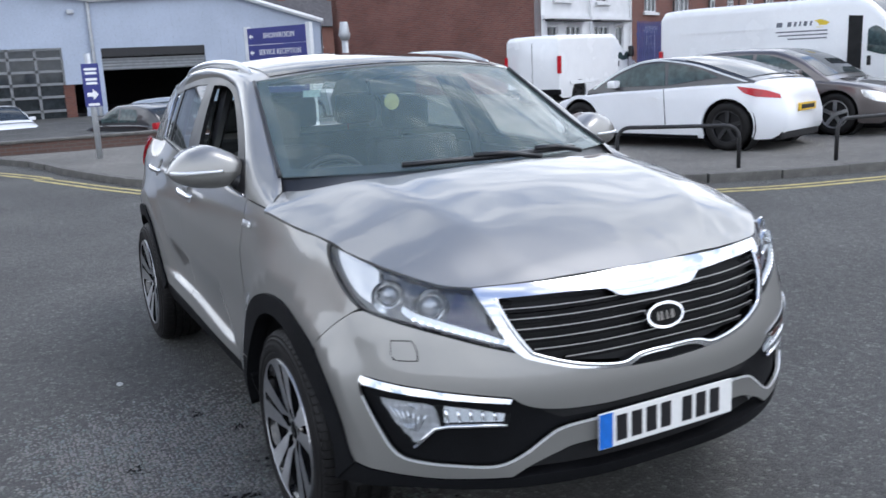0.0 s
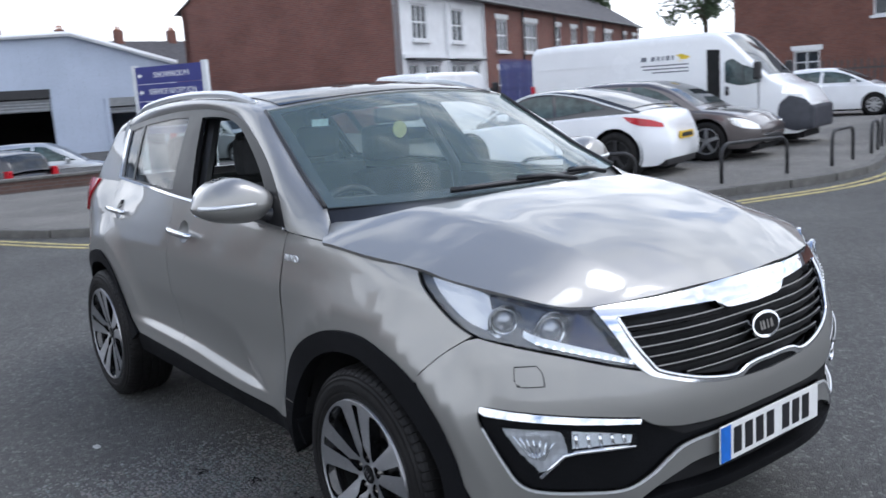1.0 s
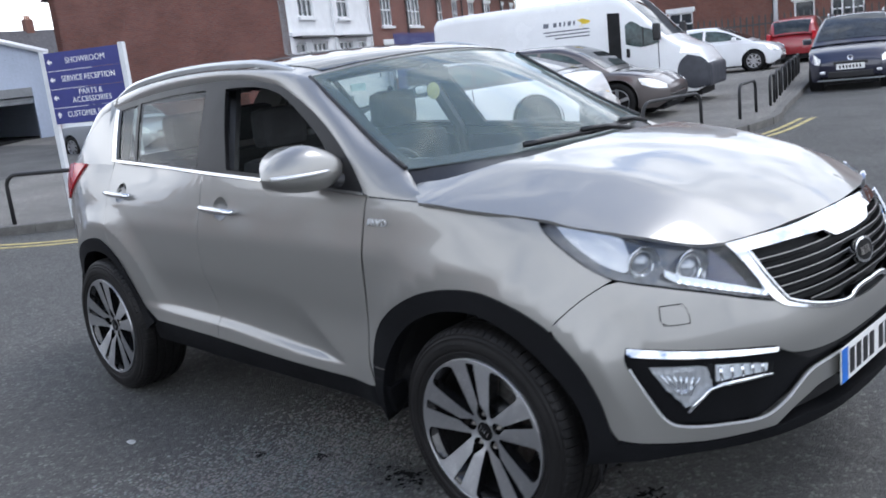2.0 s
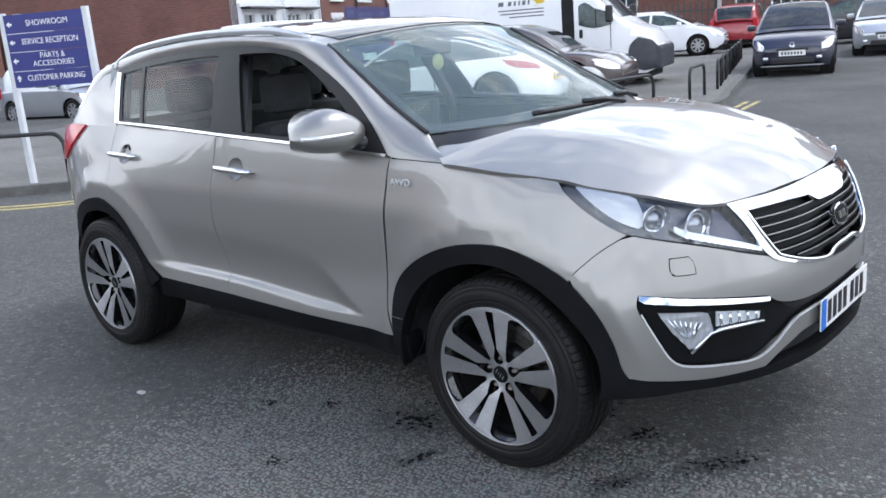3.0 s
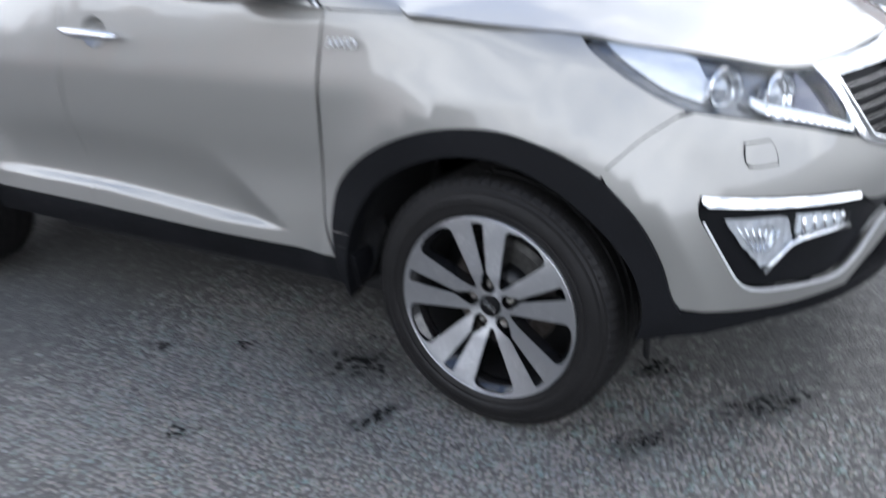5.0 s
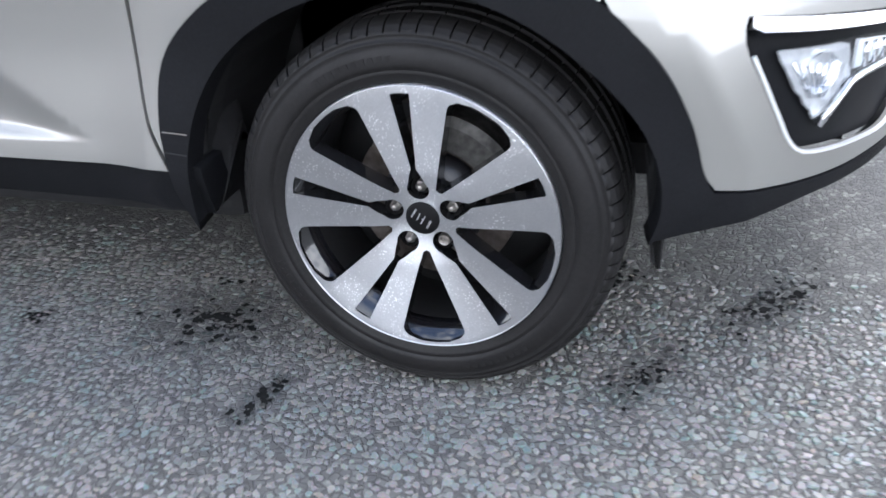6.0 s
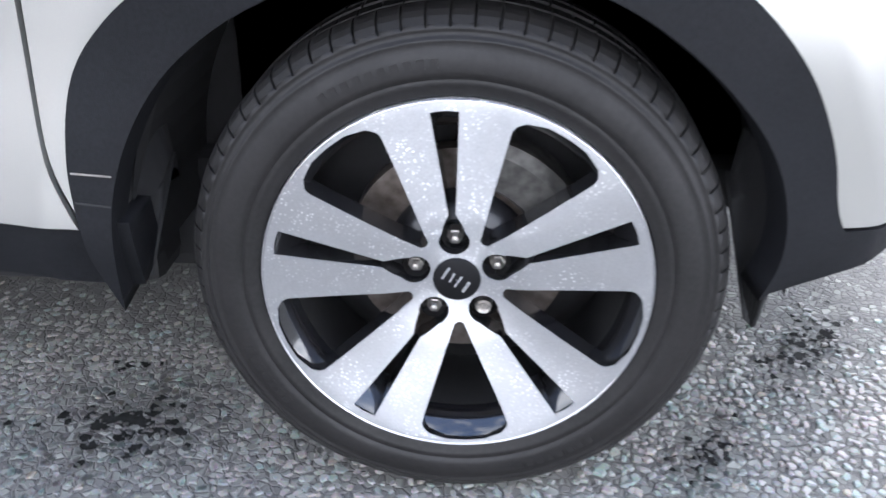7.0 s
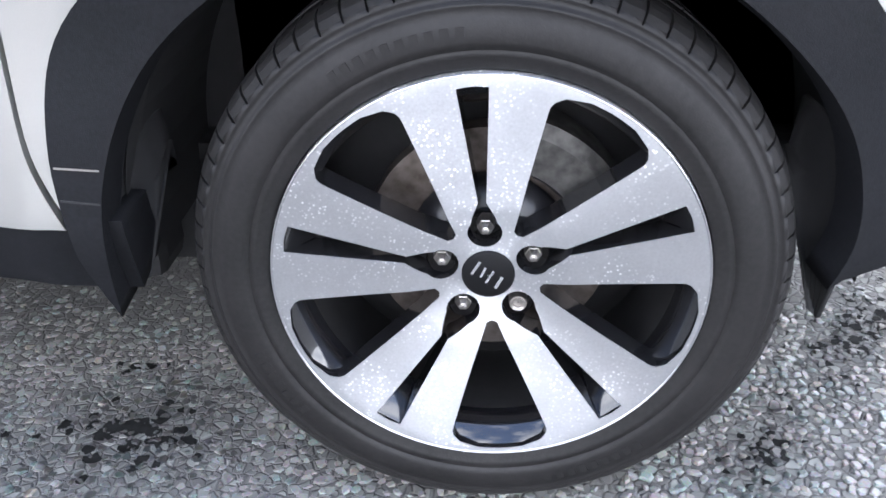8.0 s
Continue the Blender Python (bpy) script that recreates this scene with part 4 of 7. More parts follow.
# side windows
panel("window_frame", PILLARBLACK, car, [DLO, [(-2.72, 1.488), (-2.61, 1.225)], [(-2.61, 1.215), (-2.0, 1.195), (-1.5, 1.172), (-1.0, 1.148), (-.492, 1.118)]], house, "black window frames", mirror=True, lift=.001, thick=.02, step=.04,
      holes=([[(-1.405, 1.195), (-1.555, 1.525)], [(-1.555, 1.525), (-1.43, 1.527), (-1.27, 1.517), (-1.11, 1.478), (-.94, 1.396), (-.82, 1.325), (-.74, 1.265)], [(-.74, 1.265), (-.735, 1.165)], [(-.735, 1.165), (-1.405, 1.195)]],
             [[(-1.655, 1.207), (-1.725, 1.528)], [(-1.725, 1.528), (-2.04, 1.520), (-2.415, 1.495)], [(-2.415, 1.495), (-2.31, 1.222)], [(-2.31, 1.222), (-1.655, 1.207)]],
             [[(-2.345, 1.224), (-2.445, 1.490)], [(-2.445, 1.490), (-2.645, 1.468)], [(-2.645, 1.468), (-2.545, 1.228)], [(-2.545, 1.228), (-2.345, 1.224)]]))
panel("rear_window", SIDEGLASS, car, [[(-1.645, 1.20), (-1.715, 1.535)], [(-1.715, 1.535), (-2.04, 1.528), (-2.42, 1.50)], [(-2.42, 1.50), (-2.30, 1.215)], [(-2.30, 1.215), (-1.645, 1.20)]],
      house, "dark privacy glass", mirror=True, lift=-.003, thick=.004)
panel("quarter_window", SIDEGLASS, car, [[(-2.335, 1.22), (-2.44, 1.497)], [(-2.44, 1.497), (-2.65, 1.475)], [(-2.65, 1.475), (-2.54, 1.222)], [(-2.54, 1.222), (-2.335, 1.22)]],
      house, "dark privacy glass", mirror=True, lift=-.003, thick=.004)
panel("window_strip", CHROME, car, [[(-.50, 1.118), (-1.0, 1.148), (-1.5, 1.172), (-2.0, 1.195), (-2.56, 1.212)], [(-2.56, 1.212), (-2.56, 1.223)], [(-2.56, 1.223), (-2.0, 1.206), (-1.5, 1.183), (-1.0, 1.159), (-.50, 1.128)], [(-.50, 1.128), (-.50, 1.118)]],
      house, "bright strip below the windows", mirror=True, lift=.010, thick=.012)
panel("window_trim", CHROME, car, [[(-2.562, 1.212), (-2.662, 1.470)], [(-2.662, 1.470), (-2.712, 1.472)], [(-2.712, 1.472), (-2.612, 1.216)], [(-2.618, 1.216), (-2.555, 1.212)]],
      house, "broad chrome upright behind the quarter window", mirror=True, lift=.008, thick=.012)
panel("rear_pillar", PAINT, car, [[(-2.60, 1.19), (-2.72, 1.488)], [(-2.72, 1.488), (-2.9, 1.46), (-3.0, 1.40), (-3.12, 1.29), (-3.22, 1.18)], [(-3.22, 1.18), (-2.60, 1.19)]], house, "painted rear pillar", mirror=True, lift=-.001)
top_rows = []
for k in range(17):
    t = k / 16
    stops = [0, .25, .5, .75, 1]
    a = house(float(np.interp(t, stops, [-2.72, -2.9, -3.0, -3.12, -3.22])), float(np.interp(t, stops, [1.488, 1.46, 1.40, 1.29, 1.18])))
    b = Vector([float(np.interp(t, stops, v)) for v in ([-2.78, -2.95, -3.08, -3.24, -3.33], [-.562, -.55, -.54, -.545, -.60], [1.540, 1.512, 1.485, 1.36, 1.19])])
    n1, n2 = Vector((0, -.8, .6)).normalized() * .022, Vector((-.4, -.6, .5)).normalized() * .014
    top_rows.append([a.lerp(b, v / 8) + n1.lerp(n2, min(1, t * 2)) * (v / 8) * (1 - v / 8) * 4 for v in range(9)])
for flip in (1, -1):
    part("rear_shoulder", grid_mesh([[Vector((p.x, p.y * flip, p.z)) for p in r] for r in top_rows]), PAINT, car, smooth=True)
part("tailgate_glass", grid_mesh([[(-3.10 - .16 * (1 - t), y * (.46 + .1 * (1 - t)), 1.20 + .27 * t) for y in (-1, -.5, 0, .5, 1)] for t in (0, .25, .5, .75, 1)]), SIDEGLASS, car, smooth=True)
part("spoiler", boxes((-3.20, -3.02, -.44, .44, 1.475, 1.515), bevel=.015), PAINT, car)
panel("tail_lamp", REDLENS, car, [[(S(-2.91), 1.205), (S(-3.1), 1.205), (S(-3.3), 1.18)], [(S(-3.3), 1.18), (S(-3.33), 1.03)], [(S(-3.33), 1.03), (S(-3.2), 1.005), (S(-3.12), 1.03)], [(S(-3.12), 1.03), (S(-3.0), 1.12), (S(-2.91), 1.205)]],
      shell, "red tail lamp", mirror=True, lift=.012, thick=.02)

# badges, handles, mirrors
p = side(-.42, 1.03)
words("wing_lettering", "AWD", .036, SATIN, car, Matrix.Translation(p + Vector((0, -.010, 0))) @ pose(0, 0, 0, 90, 0, 0), .003, "chrome AWD lettering", width=.10)
for hx, hz in ((-1.43, 1.037), (-2.43, 1.067)):
    panel("handle_recess", PAINT, car, oval(hx, hz, .0562, .0472), lambda x, z, a=hx, b=hz: side(x, z) + Vector((0, .030 * max(0, 1 - ((x - a) / .056) ** 2 - ((z - b) / .047) ** 2) ** .6, 0)), mirror=True, thick=0, step=.010, spacing=.006)
    for flip in (1, -1):
        c = side(hx, hz)
        pts = [(hx + .125 * math.cos(a), (c.y - .010 - .030 * math.sin(a) ** .5) * flip, hz - .006 * math.cos(a)) for a in [math.pi * k / 14 for k in range(15)]]
        part("door_handle", tube(pts, lambda t: .009 + .006 * math.sin(math.pi * t), 10), CHROME, car, "chrome door handle", smooth=True)
MIRROR_TOP = spl([0, .04, .12, .30, .52, .78, .93, 1.0], [.002, .022, .050, .088, .103, .076, .043, .008])
MIRROR_LOW = spl([0, .04, .12, .30, .60, .85, 1.0], [.002, .018, .038, .060, .070, .054, .006])
for flip in (1, -1):
    shells = {1: [], -1: []}
    for i in range(35):
        t = (i / 34) ** 1.3                     # from the outer end to the inner end
        y = -1.098 + .298 * t
        depth = .108 * max(.004, 1 - abs(2 * t - 1) ** (2.2 if t < .5 else 4)) ** .5
        for way, edge in ((1, MIRROR_TOP(t)), (-1, MIRROR_LOW(t))):
            row = []
            for k in range(13):
                b = math.pi / 2 * k / 12
                row.append((-.705 + .16 * (y + .94) - .03 + depth * (math.cos(b) ** .8), y * flip, 1.207 + way * edge * math.sin(b) ** .85))
            row.append((-.735 + .16 * (y + .94) - .085 * max(.1, 1 - (2 * t - 1) ** 4), y * flip, 1.207 + way * edge * .97))
            row.append((-.735 + .16 * (y + .94) - .085 * max(.1, 1 - (2 * t - 1) ** 4), y * flip, 1.207))
            shells[way].append(row)
    mir = part("door_mirror", grid_mesh(shells[1]), PAINT, car, "silver door mirror", smooth=True)
    part("mirror_underside", grid_mesh(shells[-1]), PAINT, mir, smooth=True)
    part("indicator", tube([(-.733 + .16 * (y + .94) + .1085 * max(.004, 1 - abs(2 * (y + 1.098) / .298 - 1) ** (2.2 if y < -.949 else 4)) ** .5, y * flip, 1.211 + .012 * (y + 1.05)) for y in [-1.088 + .0180 * k for k in range(11)]], lambda t: .0085 - .003 * t, 8), SATIN, mir, "clear indicator strip", smooth=True)
    part("mirror_foot", tube([(-.60, -.80 * flip, 1.150), (-.66, -.845 * flip, 1.168), (-.71, -.89 * flip, 1.185)], lambda t: .038 - .008 * t, 10), BLACK, mir, smooth=True)

# plates
for px, mt, nm in ((.898, WHITEPLATE, "front_plate"),):
    pl = part(nm, boxes((px - .006, px, -.27, .25, .468, .579), bevel=.002), mt, car, "white number plate with plain dark bars")
    part("plate_band", boxes((px, px + .001, -.27, -.222, .470, .577)), PLATEBLUE, pl, "blue band")
    u = -.208
    for w in (.050, .050, .050, .050, 0, .050, .050, .050):
        if w:
            part("plate_bar", boxes((px + .0005, px + .0015, u, u + w * .78, .484, .563)), PLATEINK, pl)
            u += w + .006
        else:
            u += .028
bm = boxes((.84, .892, -.20, .20, .475, .57))
part("plate_mount", bm, CLAD, car)

# wipers
for (x0, y0), (x1, y1) in (((-.12, .22), (-.16, -.34)), ((-.20, .47), (-.13, .0))):
    pts = []
    for k in range(9):
        t = k / 8
        y = y0 + (y1 - y0) * t
        q = screen(y / .745, .012 + .022 * t * (1.3 - t))
        pts.append(q + Vector((.014, 0, .014)))
    w = part("wiper", tube(pts, .011, 8), BLACK, car, "black wiper blade", smooth=True)
    arm = [pts[4] + Vector((.008, 0, .014)), pts[2] + Vector((.02, 0, .012)), Vector((pts[0].x + .045, y0 + .01, pts[0].z - .012))]
    part("wiper_arm", tube(arm, .010, 8), BLACK, w, smooth=True)

# the joint between the arch trim and the sill trim
panel("trim_joint", STEEL, car, [[(-.484, .5095), (-.432, .5065)], [(-.432, .5065), (-.432, .5085)], [(-.432, .5085), (-.484, .5115)], [(-.484, .5115), (-.484, .5095)]], side, "thin pale joint line", mirror=True, lift=.0112, thick=.002, step=.02)

# underside, liners and cabin
part("underbody", boxes((-3.30, .22, -.58, .58, .185, .40), bevel=.03), DARK, car)
# tray added under the nose to block light and darken the road there
part("undertray_light_block", boxes((.225, .62, -.58, .58, .325, .40), bevel=.02), DARK, car)
part("floor_pan", boxes((-2.12, -.50, -.68, .68, .205, .44), bevel=.03), DARK, car)
part("engine_bay", boxes((-.38, .72, -.52, .52, .40, .90)), DARK, car)
part("rear_panel", boxes((-3.2, -3.05, -.66, .66, .30, 1.1)), DARK, car)
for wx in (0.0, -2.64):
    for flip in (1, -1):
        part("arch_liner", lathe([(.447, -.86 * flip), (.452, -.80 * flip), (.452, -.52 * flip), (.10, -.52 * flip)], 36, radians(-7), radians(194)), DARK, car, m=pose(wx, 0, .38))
for spine in (((.415, -.868, .50), (.420, -.872, .42), (.416, -.868, .345), (.410, -.850, .268)),
              ((-.452, -.905, .50), (-.460, -.905, .42), (-.462, -.895, .365), (-.446, -.872, .322))):
    for flip in (1, -1):
        rows = []
        for k, (x, y, z) in enumerate(spine):
            inward = (.16, .16, .13, .004)[k]
            toward = -math.copysign((.020, .035, .045, .012)[k], x)
            rows.append([(x + toward * (j / 6) ** 1.4, (y + inward * j / 6) * flip, z + .10 * (j / 6) ** 2 * (k == 2) + .012 * (j / 6)) for j in range(7)])
        bm = grid_mesh(rows)
        r = bmesh.ops.extrude_face_region(bm, geom=bm.faces[:])
        bmesh.ops.translate(bm, vec=(.006, 0, .002), verts=[e for e in r["geom"] if isinstance(e, bmesh.types.BMVert)])
        bmesh.ops.recalc_face_normals(bm, faces=bm.faces)
        part("mud_flap", bm, DARK, car, "black plastic deflector beside the tyre", smooth=True)
part("dashboard", boxes((-.85, -.34, -.70, .70, .80, 1.13), bevel=.06), DASH, car)
part("binnacle", boxes((-.93, -.70, -.52, -.22, 1.06, 1.16), bevel=.04), DASH, car)
for sy in (-.778, .778):
    part("door_card", boxes((-2.5, -.55, sy - .02, sy + .02, .45, 1.13)), DARK, car)
part("cabin_floor", boxes((-3.0, -.5, -.78, .78, .40, .46)), DARK, car)
wheel_pts = [(-.90 + .06 * math.sin(a), -.37 + .18 * math.cos(a), 1.02 + .18 * math.sin(a)) for a in [math.tau * k / 32 for k in range(33)]]
part("steering_wheel", tube(wheel_pts, .016, 8, cap=False), BLACK, car, smooth=True)
for sx, sy in ((-1.50, -.37), (-1.50, .37), (-2.28, -.40), (-2.28, 0), (-2.28, .40)):
    seat = part("seat", boxes((sx - .02, sx + .48, sy - .25, sy + .25, .46, .66), (sx - .14, sx + .02, sy - .25, sy + .25, .58, 1.20), bevel=.05), CLOTH, car, "dark cloth seat")
    part("headrest", boxes((sx - .20, sx - .08, sy - .13, sy + .13, 1.23, 1.42), bevel=.045), CLOTH, seat)
for flip in (1, -1):
    part("inner_pillar", tube([(-1.62, -.60 * flip, 1.52), (-1.52, -.74 * flip, 1.18), (-1.5, -.78 * flip, .8)], .035, 8), BLACK, car)
    part("inner_rear_pillar", tube([(-2.78, -.56 * flip, 1.50), (-2.72, -.68 * flip, 1.2), (-2.7, -.70 * flip, .8)], .06, 8), LINER, car)
part("rear_mirror", boxes((-1.0, -.965, -.12, .12, 1.45, 1.52), bevel=.012), BLACK, car)
part("air_freshener", lathe([(.001, -.004), (.036, -.004), (.038, 0), (.036, .004), (.001, .004)], 24), surface("yellow_card", (.42, .42, .17), .6), car, "round yellow hanging freshener", m=pose(-.93, -.03, 1.42, 0, 0, 90))
part("screen_sticker", boxes((-1.025, -1.02, -.42, -.34, 1.46, 1.49)), surface("pale_sticker", (.55, .75, .75), .5), car)


# ---- road wheels ----
CALIPER = surface("cast_iron", (.06, .058, .055), .6, .5, vary=.3, scale=30)

def rim_face(u, v):
    r = math.hypot(u, v)
    return Vector((u, -.010 * step(.03, .10, r) - .018 * min(1, max(0, (r - .08) / .17)), v))


def slot(c):
    def q(r, w):
        a = radians(c)
        return (r * math.cos(a) - w * math.sin(a), r * math.sin(a) + w * math.cos(a))
    inner = [q(.0572 + .0205 * math.cos(radians(b)), .0205 * math.sin(radians(b))) for b in range(50, 311, 20)]
    return [inner, [inner[-1], q(.082, -.0125), q(.100, -.0048)], [q(.100, -.0048), q(.240, -.0175)], [q(.240, -.0175), q(.242, 0), q(.240, .0175)], [q(.240, .0175), q(.100, .0048)], [q(.100, .0048), q(.082, .0125), inner[0]]]


def spoke_gap(c):
    def q(r, w):
        a = radians(c)
        return (r * math.cos(a) - w * math.sin(a), r * math.sin(a) + w * math.cos(a))
    return [[q(.066, -.0065), q(.14, -.0335), q(.213, -.0590)], [q(.213, -.0590), q(.224, -.0605), q(.236, -.0520)], [q(.236, -.0520), q(.246, -.028)], [q(.246, -.028), q(.248, 0), q(.246, .028)],
            [q(.246, .028), q(.236, .0520)], [q(.236, .0520), q(.224, .0605), q(.213, .0590)], [q(.213, .0590), q(.14, .0335), q(.066, .0065)], [q(.066, .0065), q(.063, 0), q(.066, -.0065)]]


def road_wheel(at, flip, label):
    w = part("road_wheel", lathe([(.2520, -.022), (.2485, -.018), (.2335, -.002), (.2310, .004), (.2320, .034)], 72), GLOSSBLACK, car, label, smooth=True, m=pose(*at, 0, 0, 180 if flip else 0))
    part("barrel", lathe([(.2320, .034), (.234, .06), (.235, .15), (.242, .20)], 60), DARK, w, "near-black inner barrel", smooth=True)
    outer = [[(.2532 * math.cos(math.tau * k / 90), .2532 * math.sin(math.tau * k / 90)), (.2532 * math.cos(math.tau * (k + 1) / 90), .2532 * math.sin(math.tau * (k + 1) / 90))] for k in range(90)]
    gaps = [slot(21.5 + 72 * k) for k in range(5)] + [spoke_gap(57.5 + 72 * k) for k in range(5)]
    panel("rim", ALLOY, w, outer, rim_face, "machined alloy wheel face", step=.012, spacing=.006, thick=.0012, holes=gaps, out_dir=(0, -1, 0))
    panel("spokes", GLOSSBLACK, w, outer, lambda u, v: rim_face(u, v) + Vector((0, .0015, 0)), "gloss black spoke flanks", step=.03, spacing=.008, thick=.040, holes=gaps, out_dir=(0, -1, 0))
    for k in range(5):
        a = radians(21.5 + 72 * k)
        turn = Matrix(((math.cos(a), 0, -math.sin(a)), (0, 1, 0), (math.sin(a), 0, math.cos(a)))).to_4x4()
        part("slot_end", grid_mesh([[(r, y, v * h) for v in (-1, -.4, .4, 1)] for r, y, h in ((.205, .030, .0130), (.214, .012, .0140), (.228, -.010, .0155), (.2405, -.0235, .0172))]), GLOSSBLACK, w, smooth=True, m=turn)
    # dark backing disc added to close off light through the spoke gaps
    part("splash_shield", lathe([(.060, .150), (.150, .150), (.205, .160), (.236, .172), (.236, .176)], 48), DARK, w, "dark splash shield added to keep the spoke gaps dark", smooth=True)
    part("rim_lip", lathe([(.2525, -.022), (.2535, -.0285), (.2545, -.0300), (.2558, -.0280), (.2568, .0)], 90), ALLOY, w, "bright rim edge", smooth=True)
    cap = part("hub_cap", lathe([(.001, -.004), (.0275, -.0035), (.0318, -.001), (.0335, .006)], 40), SLAT, w, "black hub cap with plain silver bars", smooth=True)
    for u, b, l, tilt in ((-.0145, .0035, .020, -18), (-.006, .0028, .015, -50), (.002, .0028, .019, -18), (.0125, .004, .018, -30)):
        part("cap_bar", boxes((-b / 2, b / 2, -.0052, -.0042, -l / 2, l / 2)), CHROME, w, m=pose(u, 0, u * -.75, 0, 35 + tilt * .2, 0))
    for k in range(5):
        a = radians(21 + 72 * k)
        x, z = .0572 * math.cos(a), .0572 * math.sin(a)
        if k == 4:
            nut = part("locking_nut", lathe([(.001, .008), (.006, .008), (.006, .004), (.0085, .002), (.0085, .004), (.0105, .004), (.0115, .012), (.0115, .03)], 24), STEEL, w, "patterned locking wheel nut", smooth=False, m=pose(x, 0, z))
        else:
            nut = part("wheel_nut", lathe([(.001, .001), (.005, .002), (.0085, .007), (.0088, .010), (.0105, .011), (.0108, .03)], 6), STEEL, w, m=pose(x, 0, z))
        part("nut_seat", lathe([(.0108, .03), (.019, .026), (.0195, .012)], 20), GLOSSBLACK, w, smooth=True, m=pose(x, 0, z))
    part("hub", lathe([(.001, .035), (.085, .035), (.10, .075)], 40), BLACK, w, smooth=True)
    part("brake_disc", lathe([(.070, .098), (.072, .082), (.085, .080), (.155, .080), (.157, .104), (.07, .104)], 60), RUST, w, "rusty brake disc", smooth=False)
    cal = lathe([(.112, .060), (.118, .048), (.165, .046), (.182, .055), (.182, .115), (.112, .115), (.112, .060)], 14, radians(20), radians(56))
    part("brake_caliper", cal, CALIPER, w, "dull grey brake caliper")
    # tyre: outer face towards -y, tread blocks between grooves
    prof = [(.2565, -.008), (.2578, -.0215), (.2605, -.0235), (.266, -.0248), (.272, -.0275), (.2790, -.0300), (.2798, -.0288), (.2812, -.0289), (.2822, -.0312), (.290, -.0325), (.298, -.0325), (.306, -.0312), (.314, -.0285), (.322, -.0245), (.3235, -.0258), (.3265, -.0245), (.328, -.0205), (.334, -.0175), (.3355, -.0190), (.3385, -.0178), (.342, -.014),
            (.3495, -.006), (.3545, .004), (.357, .016), (.3585, .038), (.349, .040), (.349, .049), (.3575, .051), (.359, .080), (.351, .082), (.351, .093), (.3595, .095), (.3595, .125), (.351, .127), (.351, .138), (.359, .140), (.3575, .17),
            (.349, .172), (.349, .181), (.356, .183), (.352, .205), (.338, .225), (.31, .235), (.25, .222)]
    rows = []
    n = 300
    for k in range(n):
        a = math.tau * (k // 4 + (0, .085, .10, .985)[k % 4]) / 75
        row = []
        for j, (r, y) in enumerate(prof):
            cut = 0.0
            if r > .340 and k % 4 < 2 and (y < .036 or y > .185):
                cut = .006
            if r > .3485 and .05 < y < .17 and (k // 4 + int(y * 60)) % 2 == 0 and k % 4 < 2:
                cut = .004
            row.append(((r - cut) * math.cos(a), y, (r - cut) * math.sin(a)))
        rows.append(row)
    tyre = part("tyre", grid_mesh(rows, closed_u=True), RUBBER, w, "worn black tyre", smooth=True)
    for f in tyre.data.polygons:
        f.use_smooth = math.hypot(f.center.x, f.center.z) < .3425
    for a0, count, rr in ((285, 9, .300), (200, 7, .30), (95, 10, .30)):
        for k in range(count):
            bm = bmesh.new()
            a = radians(a0 + k * 3.0)
            bmesh.ops.create_cube(bm, size=1, matrix=Matrix.Translation((rr * math.cos(a), -.0323, rr * math.sin(a))) @ pose(0, 0, 0, 0, -math.degrees(a), 0) @ Matrix.Diagonal((.012, .0012, .009, 1)))
            part("sidewall_mark", bm, RUBBER, w)
    return w


master = road_wheel((0, -.901, .36), False, "alloy wheel with five twin spokes and a worn black tyre")
for wx, flip in ((-2.64, False), (0, True), (-2.64, True)):
    c = copy_thing(master, pose(wx, .901 if flip else -.901, .36, 0, 0, 180 if flip else 0))

# ---- ground, pavement, markings ----
def uv_box(ob, scale=1.0):
    """Lays brick-sized coordinates on the faces in metres."""
    me = ob.data
    uv = me.uv_layers.new(name="uv")
    for f in me.polygons:
        n = f.normal
        for li in f.loop_indices:
            v = me.vertices[me.loops[li].vertex_index].co
            if abs(n.z) > .7:
                c = (v.x, v.y)
            else:
                t = Vector((-n.y, n.x, 0)).normalized()
                c = (v.x * t.x + v.y * t.y, v.z)
            uv.data[li].uv = (c[0] * scale, c[1] * scale)
    return ob


bm = bmesh.new()
bmesh.ops.create_grid(bm, x_segments=2, y_segments=2, size=1500)
road = tagged(part("ground", bm, ASPHALT), "worn grey asphalt road with pale chippings", "road", kind="structure")

KERB_LINE = dense([(-60, -17.5), (-30, -6.8), (-16.6, -1.45), (-14.6, -.75), (-13.0, -.43), (-10.5, .30), (-9.3, 1.30), (-8.7, 1.92), (-7.2, 3.4), (-5.15, 5.85), (-4.32, 8.2), (-4.08, 9.6), (-4.2, 10.8), (-4.65, 12.1), (-5.97, 16.16),
                   (-7.92, 21.84), (-10.5, 29.5), (-16, 46)], 10)


def ground_z(x, y):
    """The pavement's height: level by the road, falling into the car park below the workshop."""
    return .1 - .85 * step(-16.5, -25, x) * step(11.5, 5.0, y)


yard = panel("pavement", PAVING, None, [[p, q] for p, q in zip(KERB_LINE, KERB_LINE[1:])] + [[(-16, 46), (-16, 120)], [(-16, 120), (-160, 120)], [(-160, 120), (-160, -17.5)], [(-160, -17.5), (-60, -17.5)]],
             lambda x, y: Vector((x, y, ground_z(x, y))), step=1.6, spacing=1.2, thick=.14, out_dir=(0, 0, 1))
pavement = tagged(yard[0], "grey-brown asphalt pavement and parking yard behind a kerb", "pavement", kind="structure")


